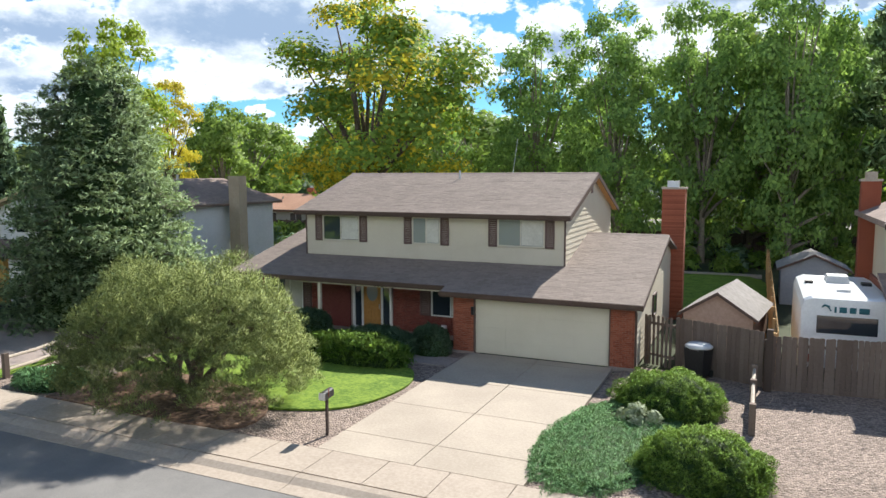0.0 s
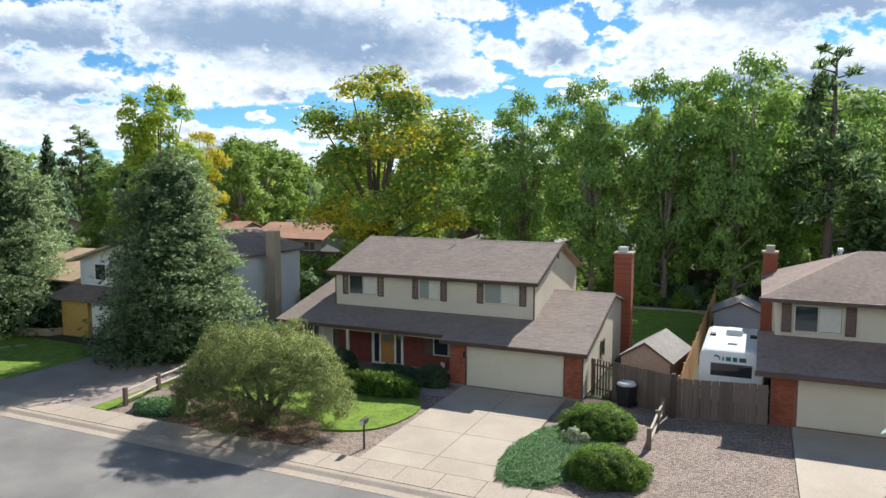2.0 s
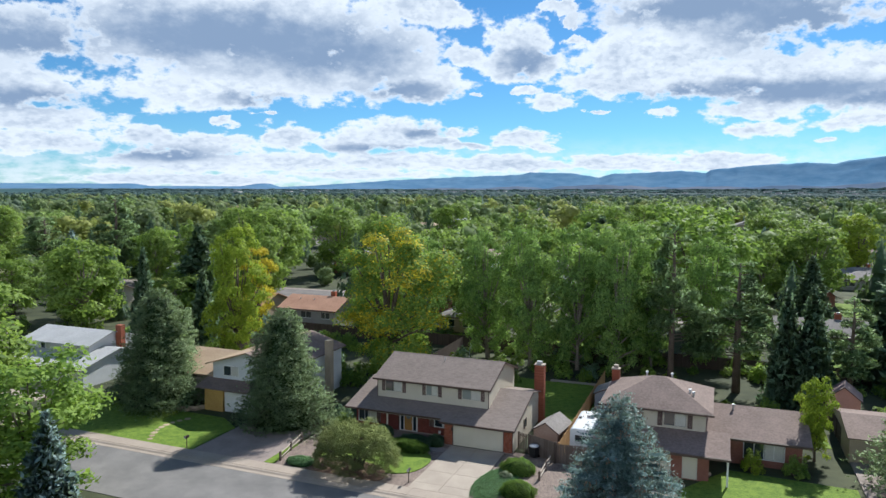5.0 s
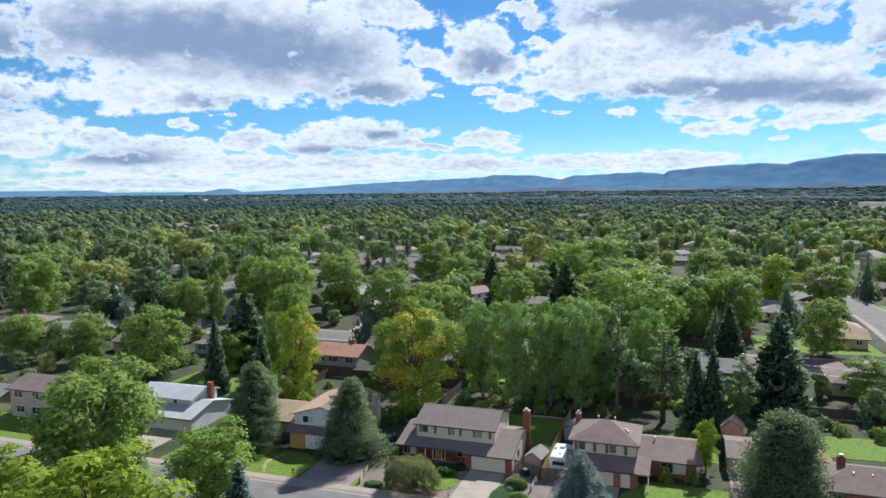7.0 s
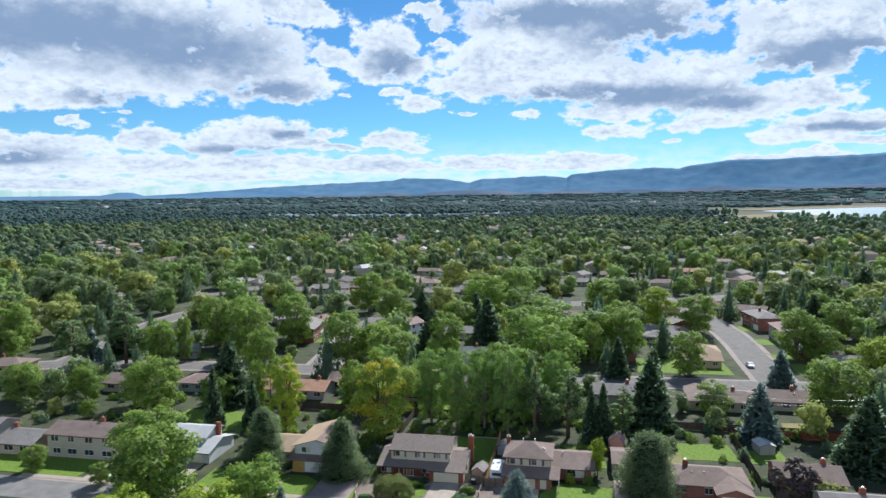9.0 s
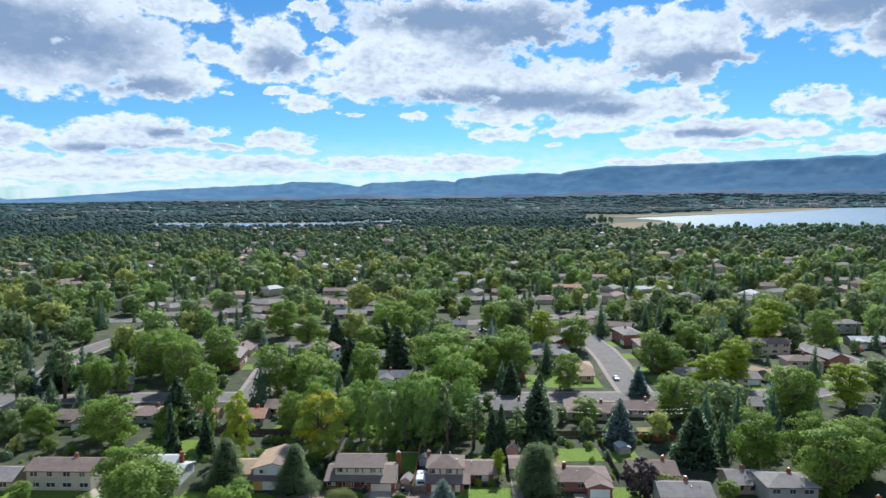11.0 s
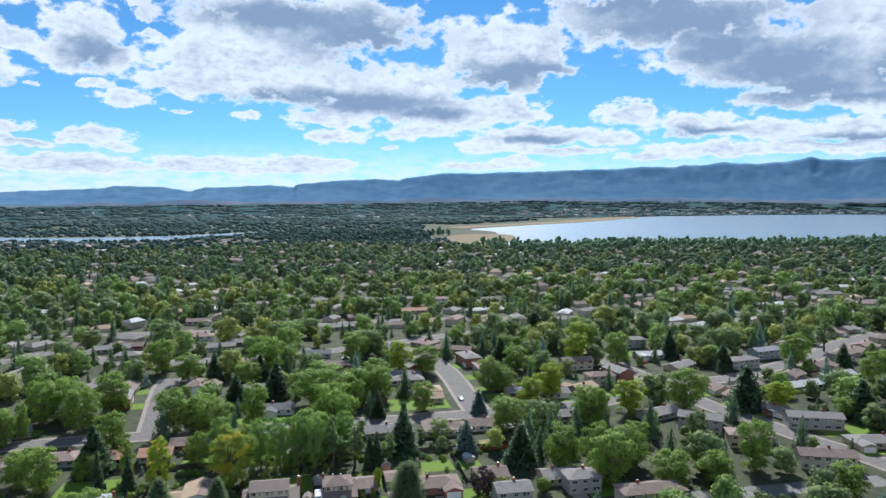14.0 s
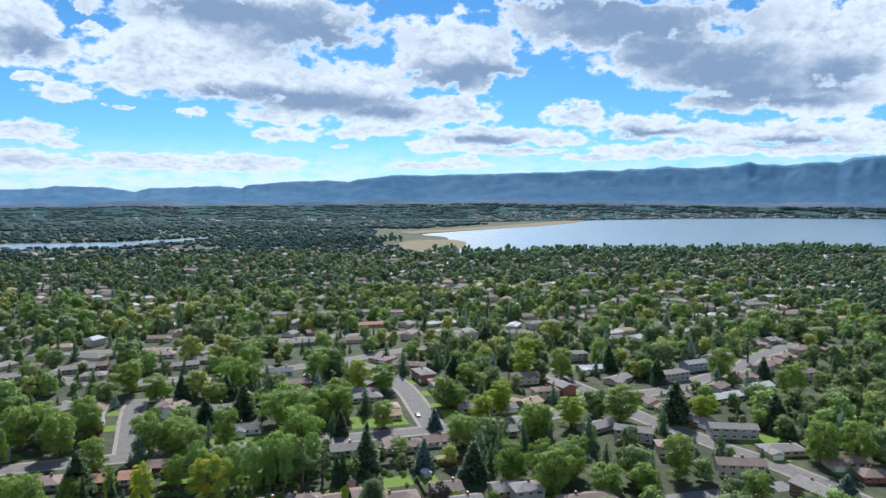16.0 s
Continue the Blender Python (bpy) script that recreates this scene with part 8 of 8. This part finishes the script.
# ---- the suburb beyond: woods and roofs out to the lakes ----
def spire(rng, sides, tiers):
    vs, fs, k = [], [], 0
    for i in range(tiers):
        z0, z1 = 0.05 + 0.8 * i / tiers, 0.05 + 0.8 * i / tiers + 0.95 / tiers + 0.12
        r = 0.30 * (1 - i / tiers) + 0.05
        ring = [(r * rng.uniform(0.75, 1.2) * math.cos(6.283 * s / sides), r * rng.uniform(0.75, 1.2) * math.sin(6.283 * s / sides), z0 + rng.uniform(-0.03, 0.03)) for s in range(sides)]
        vs.append(np.array(ring + [(0, 0, min(1.0, z1))]))
        fs.append(np.array([(s, (s + 1) % sides, sides) for s in range(sides)]) + k)
        k += sides + 1
    return np.concatenate(vs), np.concatenate(fs)


def scatter(name, label, shapes, places, mat, category="trees"):
    """Many copies of a few shapes in one mesh of uncountable far woods; places: x, y, height, width."""
    rng = np.random.default_rng(5)
    places = np.asarray(places)
    pick = rng.integers(0, len(shapes), len(places))
    vs, fs, k = [], [], 0
    for s, (v, f) in enumerate(shapes):
        at = places[pick == s]
        if not len(at):
            continue
        a = rng.uniform(0, 6.283, len(at))
        c, d = np.cos(a)[:, None], np.sin(a)[:, None]
        w = at[:, 3][:, None]
        x = (v[None, :, 0] * c - v[None, :, 1] * d) * w + at[:, 0][:, None]
        y = (v[None, :, 0] * d + v[None, :, 1] * c) * w + at[:, 1][:, None]
        z = np.repeat(v[None, :, 2], len(at), 0) * at[:, 2][:, None] + (at[:, 4][:, None] if at.shape[1] > 4 else 0)
        vs.append(np.stack([x, y, z], 2).reshape(-1, 3))
        fs.append((f[None] + (np.arange(len(at)) * len(v))[:, None, None]).reshape(-1, 3) + k)
        k += len(v) * len(at)
    me = array_mesh(name, np.concatenate(vs), np.concatenate(fs), mat)
    return tagged(new(name, me), label, category, kind="stuff")


far_rng = np.random.default_rng(77)
road_pts = np.array([(p[0], p[1], w / 2) for path, w in ROADS.values() for p in bend(path, 14)])
home_pts = np.array([(r[0], r[1], r[2] * 0.5) for rows in HOUSES for r in rows] + [(x, y, w * 0.55) for x, y, w in STREET_HOMES] + [(-2.5, 5, 10), (21, 6, 10), (-28, 6, 11)])
tree_pts = np.array([(r[1], r[2], r[4] * 0.42) for rows in GROVES for r in rows])
lawn_pts = np.array([((a + c) / 2, (b + d) / 2, min(c - a, d - b) / 2) for a, b, c, d in BACK_LAWNS])


def clear(x, y, margin, keep):
    return bool((np.hypot(keep[:, 0] - x, keep[:, 1] - y) > keep[:, 2] + margin).all())


def in_view(x, y):
    """The wedge of country that lies before the drone on its way."""
    az = math.degrees(math.atan2(x - 5, y + 245))
    early = math.degrees(math.atan2(x - 22, y + 70))
    return -20 < az < 50 or (-57 < early < 16)


def wet(x, y):
    return (y > 950 + max(0, 400 - x) * 0.9 and x > 330) or (-650 < x < -100 and 1215 + max(0, x + 260) * 1.3 < y < 1365 + max(0, x + 280) * 0.75) or (270 < x < 480 and 1000 < y < 1300)


# streets of houses further off, as rows of roofs
FARM = {k: Form() for k in ("br", "gr", "pk", "wh", "tn")}
far_walls = Form()
far_homes = []
for row in range(34):
    y0 = 262 + row * 27 + (row // 2) * 13
    for col in range(-28, 60):
        x, y = col * 19 + far_rng.uniform(-3, 3) + 9 * (row % 2), y0 + far_rng.uniform(-6, 6) + 26 * math.sin(col * 0.33 + row * 0.7)
        if not in_view(x, y) or wet(x, y) or y > 1150 or not clear(x, y, 8, road_pts) or not clear(x, y, 7, home_pts) or far_rng.uniform() < (0.25 if x > 40 else 0.5):
            continue
        far_homes.append((x, y, 6.5))
        w, d, h = far_rng.uniform(11, 17), far_rng.uniform(8, 10), 2.6 if far_rng.uniform() < 0.72 else 4.8
        a, b, rise, o = w / 2, d / 2, d * 0.21, 0.6
        turn = pose(x, y, 0, 0, 0, far_rng.choice((0, 90, 20, -25, 55)))
        pts = [(-a - o, -b - o, h), (a + o, -b - o, h), (a + o, b + o, h), (-a - o, b + o, h), (-a * 0.7, 0, h + rise), (a * 0.7, 0, h + rise)]
        FARM[far_rng.choice(("br", "gr", "pk", "gr", "br", "gr", "tn", "wh"))].add([turn @ Vector(p) for p in pts], [(0, 1, 5, 4), (1, 2, 5), (2, 3, 4, 5), (3, 0, 4), (3, 2, 1, 0)])
        far_walls.add([turn @ Vector(p) for p in [(-a, -b, 0), (a, -b, 0), (a, b, 0), (-a, b, 0), (-a, -b, h), (a, -b, h), (a, b, h), (-a, b, h)]], [(0, 1, 5, 4), (1, 2, 6, 5), (2, 3, 7, 6), (3, 0, 4, 7)])
for k, f in FARM.items():
    lone("far_roofs", f, ROOFS[k], "roofs of distant houses among trees", "roofs", "stuff")
lone("far_walls", far_walls, WALLS[0], "walls of distant houses among trees", "walls", "stuff")
far_home_pts = np.array(far_homes)

# middle distance: single trees between the houses, then woods
def leafy(rng, leaves, size, lobes=7, core=0.8, low=0.12):
    """A far crown, one metre high and wide: a lumpy core set round with loose leaf sprays."""
    balls = []
    for i in range(lobes):
        z = low + (0.9 - low) * (i + 0.5) / lobes
        reach = 0.5 * math.sin(math.pi * min(1, 0.2 + 0.75 * z)) ** 0.8
        a, d = 2.4 * i + rng.uniform(0, 1), reach * rng.uniform(0.2, 0.75)
        balls.append((d * math.cos(a), d * math.sin(a), z, rng.uniform(0.20, 0.31)))
    p, out = crown_points(rng, leaves, balls, 0.35)
    n = out + rng.normal(0, 0.5, p.shape)
    n /= np.linalg.norm(n, axis=1)[:, None]
    a = np.cross(n, rng.normal(0, 1, p.shape))
    a /= np.linalg.norm(a, axis=1)[:, None]
    b = np.cross(n, a)
    s = (size * rng.uniform(0.6, 1.4, leaves))[:, None]
    v = np.stack([p - a * s - b * s * 0.6, p + a * s - b * s * 0.6, p + b * s * 0.9], 1).reshape(-1, 3)
    f = np.arange(3 * leaves).reshape(-1, 3)
    if core:
        # rounded masses of leaves with an uneven skin
        for x, y, z, r in balls:
            cv, cf = blob(rng, 1, 0.22)
            f = np.concatenate([f, cf + len(v)])
            v = np.concatenate([v, cv * np.array([1, 1, 0.9]) * r * core + np.array([x, y, z])])
    return v, f


def spruce(rng, leaves, size):
    """A far conifer, one metre high: a ragged cone of sprays."""
    z = rng.uniform(0, 1, leaves) ** 1.35
    r = 0.46 * (1 - z) ** 0.85 * rng.uniform(0.75, 1.1, leaves) + 0.015
    a = rng.uniform(0, 6.283, leaves)
    p = np.stack([r * np.cos(a), r * np.sin(a), 0.04 + 0.95 * z], 1)
    n = np.stack([np.cos(a), np.sin(a), np.full(leaves, 0.6)], 1) + rng.normal(0, 0.35, (leaves, 3))
    n /= np.linalg.norm(n, axis=1)[:, None]
    t = np.cross(n, rng.normal(0, 1, p.shape))
    t /= np.linalg.norm(t, axis=1)[:, None]
    b = np.cross(n, t)
    s = (size * rng.uniform(0.6, 1.4, leaves) * (1.1 - 0.6 * z))[:, None]
    v = np.stack([p - t * s - b * s * 0.6, p + t * s - b * s * 0.6, p + b * s * 0.9], 1).reshape(-1, 3)
    f = np.arange(3 * leaves).reshape(-1, 3)
    cv, cf = spire(rng, 7, 2)
    return np.concatenate([v, cv * np.array([0.9, 0.9, 0.95])]), np.concatenate([f, cf + len(v)])


MID = {"x0": -330, "x1": 560, "y0": -75, "y1": 330, "y2": 560}
near_kinds, mid_kinds = {k: [] for k in "dlywcb"}, {k: [] for k in "dlywcb"}
step = 11.2
for row in range(int((MID["y2"] - MID["y0"]) / step)):
    for col in range(int(MID["x0"] / step), int(MID["x1"] / step)):
        x, y = col * step + far_rng.uniform(-4, 4), MID["y0"] + row * step + far_rng.uniform(-4, 4)
        if not in_view(x, y) or wet(x, y):
            continue
        k = far_rng.choice(list("dddddllllwwyycccccb"))
        high = far_rng.choice((4.5, 6, 8, 10, 11, 12.5, 15)) * far_rng.uniform(0.9, 1.1)
        wide = high * far_rng.uniform(0.9, 1.25) if k not in "cb" else high * far_rng.uniform(0.5, 0.68)
        if y < 20 and x < 60:
            continue
        if y < 47 and x < 60:
            high, wide = high * 0.55, wide * 0.55
        if not clear(x, y, wide * 0.42 + 0.5, road_pts) or not clear(x, y, wide * 0.36, home_pts) or not clear(x, y, wide * 0.30, tree_pts) or not clear(x, y, wide * 0.2, lawn_pts):
            continue
        if not clear(x, y, wide * 0.25, far_home_pts) or (y < 41 and -45 < x < 40):
            continue
        if far_rng.uniform() < (0.10 if y < 75 else 0.15 if y < 220 else 0.10):
            continue
        (near_kinds if y < MID["y1"] else mid_kinds)[k].append((x, y, high, wide))
NEAR_LEAFY = [leafy(far_rng, 620, 0.040, 13, 0.66) for _ in range(5)]
NEAR_SPRUCE = [spruce(far_rng, 340, 0.054) for _ in range(4)]
MID_LEAFY = [leafy(far_rng, 190, 0.060, 9, 0.78) for _ in range(6)]
MID_SPRUCE = [spruce(far_rng, 130, 0.08) for _ in range(4)]
KIND = {"d": "green", "l": "bright green", "y": "yellow-green", "w": "olive", "c": "dark spruce", "b": "blue-grey spruce"}
for k, rows in near_kinds.items():
    scatter("tree_belt", KIND[k] + " trees between the houses", NEAR_SPRUCE if k in "cb" else NEAR_LEAFY, rows, MID_LEAF[k])
for k, rows in mid_kinds.items():
    scatter("tree_belt", KIND[k] + " trees further off among roofs", MID_SPRUCE if k in "cb" else MID_LEAFY, rows, MID_LEAF[k])
# further woods
wood, bank, farthest = {k: [] for k in "dlywc"}, [], []
thin = {k: [] for k in "dlwc"}
for _ in range(11800):
    r = 330 + 1150 * far_rng.uniform() ** 0.75
    az = radians(far_rng.uniform(-62, 64))
    x, y = r * math.sin(az), r * math.cos(az) - 60
    if (MID["x0"] < x < MID["x1"] and y < MID["y2"]) or not in_view(x, y) or wet(x, y) or not clear(x, y, 0.5, far_home_pts) or (-650 < x < -60 and 1080 < y < 1260 + max(0, x + 260) * 1.0):
        continue
    k = far_rng.choice(list("dddddlllwwyycccc"))
    # darker kinds stand in for cloud shadow along the near shore
    if y > 820 and x > 350:
        k = far_rng.choice(list("dcccc"))
    high = far_rng.uniform(7, 15) if y < 820 or x < 300 else far_rng.uniform(11, 20)
    if r > 1050 and x < 300:
        farthest.append((x, y, high * 0.8, high * far_rng.uniform(0.9, 1.4)))
    elif y > 820 and x > 300:
        bank.append((x, y, high, high * far_rng.uniform(0.6, 1.0)))
    else:
        wood[k].append((x, y, high, high * far_rng.uniform(0.85, 1.3) if k != "c" else high * 0.62))
for _ in range(9000):
    r = 1250 + 1050 * far_rng.uniform()
    az = radians(far_rng.uniform(-62, 52))
    x, y = r * math.sin(az), r * math.cos(az) - 60
    if wet(x, y) or not in_view(x, y) or (x > 330 and 950 < y < 1650 + (x - 400) * 0.75):
        continue
    if noise.noise(Vector((x * 0.004, y * 0.002, 3))) > 0.28:
        continue
    k = far_rng.choice(list("dddlwc"))
    thin[k].append((x, y, far_rng.uniform(4, 8), far_rng.uniform(7, 17)))
# belts of trees on the plain beyond the water
belts = {k: [] for k in "dcw"}
for _ in range(9000):
    az, u = far_rng.uniform(-50, 54), far_rng.uniform(0, 1) ** 1.5
    r = shore(az) + 20 + (4050 - shore(az)) * u
    if noise.noise(Vector((az * 0.35, r * 0.006, 5))) < -0.12:
        continue
    belts[far_rng.choice(list("dcw"))].append((r * math.sin(radians(az)), r * math.cos(radians(az)) - 100, far_rng.uniform(3, 7), far_rng.uniform(20, 60), foot_of_hills(az) * u ** 1.4 - 1))
for _ in range(1500):
    r, az = far_rng.uniform(1900, 2250), radians(far_rng.uniform(-30, 52))
    x, y = r * math.sin(az), r * math.cos(az) - 60
    if not (x > 330 and y < 1750 + (x - 400) * 0.75):
        thin[far_rng.choice(list("dcw"))].append((x, y, far_rng.uniform(6, 10), far_rng.uniform(16, 34)))
FAR_LEAFY = [leafy(far_rng, 34, 0.10, 5, 0.88) for _ in range(8)]
FAR_SPRUCE = [spruce(far_rng, 24, 0.16) for _ in range(5)]
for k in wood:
    scatter("far_woods", "far woods of mixed suburban trees", FAR_SPRUCE if k == "c" else FAR_LEAFY, wood[k], HAZED_LEAF[k])
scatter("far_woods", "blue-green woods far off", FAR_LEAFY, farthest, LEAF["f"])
# cloud shadow is put into this belt through the dark needle colour
scatter("far_woods", "dark belt of tall trees before the reservoir", FAR_LEAFY, bank, LEAF["c"])
DOTS = [blob(far_rng, 1, 0.2) for _ in range(4)]
DOTS = [(v * np.array([0.5, 0.5, 0.6]) + np.array([0, 0, 0.4]), f) for v, f in DOTS]
# small pale buildings on the plain that climbs towards the hills
slope = []
for i in range(900):
    az, u = far_rng.uniform(-40, 54), far_rng.uniform(0, 1) ** 1.3
    r = shore(az) + (4180 - shore(az)) * u
    if u > 0.45 or (az < 18 and far_rng.uniform() < 0.8):
        continue
    place_z = 0.3 + foot_of_hills(az) * u ** 1.4
    slope.append((r * math.sin(radians(az)), r * math.cos(radians(az)) - 100, far_rng.uniform(5, 8), far_rng.uniform(14, 30), place_z))
box_v = np.array([(x, y, z) for z in (0, 1) for x, y in ((-0.5, -0.3), (0.5, -0.3), (0.5, 0.3), (-0.5, 0.3))], float)
box_f = np.array([(4, 5, 6), (4, 6, 7), (0, 1, 5), (0, 5, 4), (1, 2, 6), (1, 6, 5), (2, 3, 7), (2, 7, 6), (3, 0, 4), (3, 4, 7)])
scatter("distant_buildings", "small pale buildings beyond the reservoir", [(box_v, box_f)], slope, WALLS[5], "buildings")
# the woods below carry haze in their leaf colour
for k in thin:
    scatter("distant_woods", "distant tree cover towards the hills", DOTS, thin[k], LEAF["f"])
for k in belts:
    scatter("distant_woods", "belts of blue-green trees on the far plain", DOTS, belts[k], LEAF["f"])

# bushes and undergrowth along the fences of the near gardens
UNDER = [shrub("garden_bush", "untrimmed dark green bush by a garden fence", 300 + i, k, (0, 0, -300), (1, 1, 0.8), n=340, leaf=0.08, lobes=9, group="garden bushes") for i, k in enumerate("ddwcl")]
for x0, x1, y0, y1, count in ((-13.6, -11.6, 2.5, 13, 9), (-20, -12, 14, 27, 16), (-48, -20, 16, 34, 34), (-12, 20, 27.5, 41, 40), (20, 45, 26, 40, 24), (-45, 45, 44, 66, 60), (45, 130, 24, 42, 44), (-110, -48, 14, 60, 50), (35, 46, 2, 22, 8), (56, 70, 8, 30, 10)):
    for i in range(count):
        x, y, s = far_rng.uniform(x0, x1), far_rng.uniform(y0, y1), far_rng.uniform(1.3, 3.4)
        if clear(x, y, s * 0.3, home_pts) and clear(x, y, s * 0.3, road_pts) and clear(x, y, 0, lawn_pts):
            copy_thing(UNDER[i % 5], pose(x, y, 0, 0, 0, far_rng.uniform(0, 360)) @ Matrix.Diagonal((s, s, s * far_rng.uniform(0.7, 1.1), 1)))
TEMPLATE["under"] = UNDER
for group in TEMPLATE.values():
    for ob in group:
        for o in (*ob.children_recursive, ob):
            bpy.data.objects.remove(o)
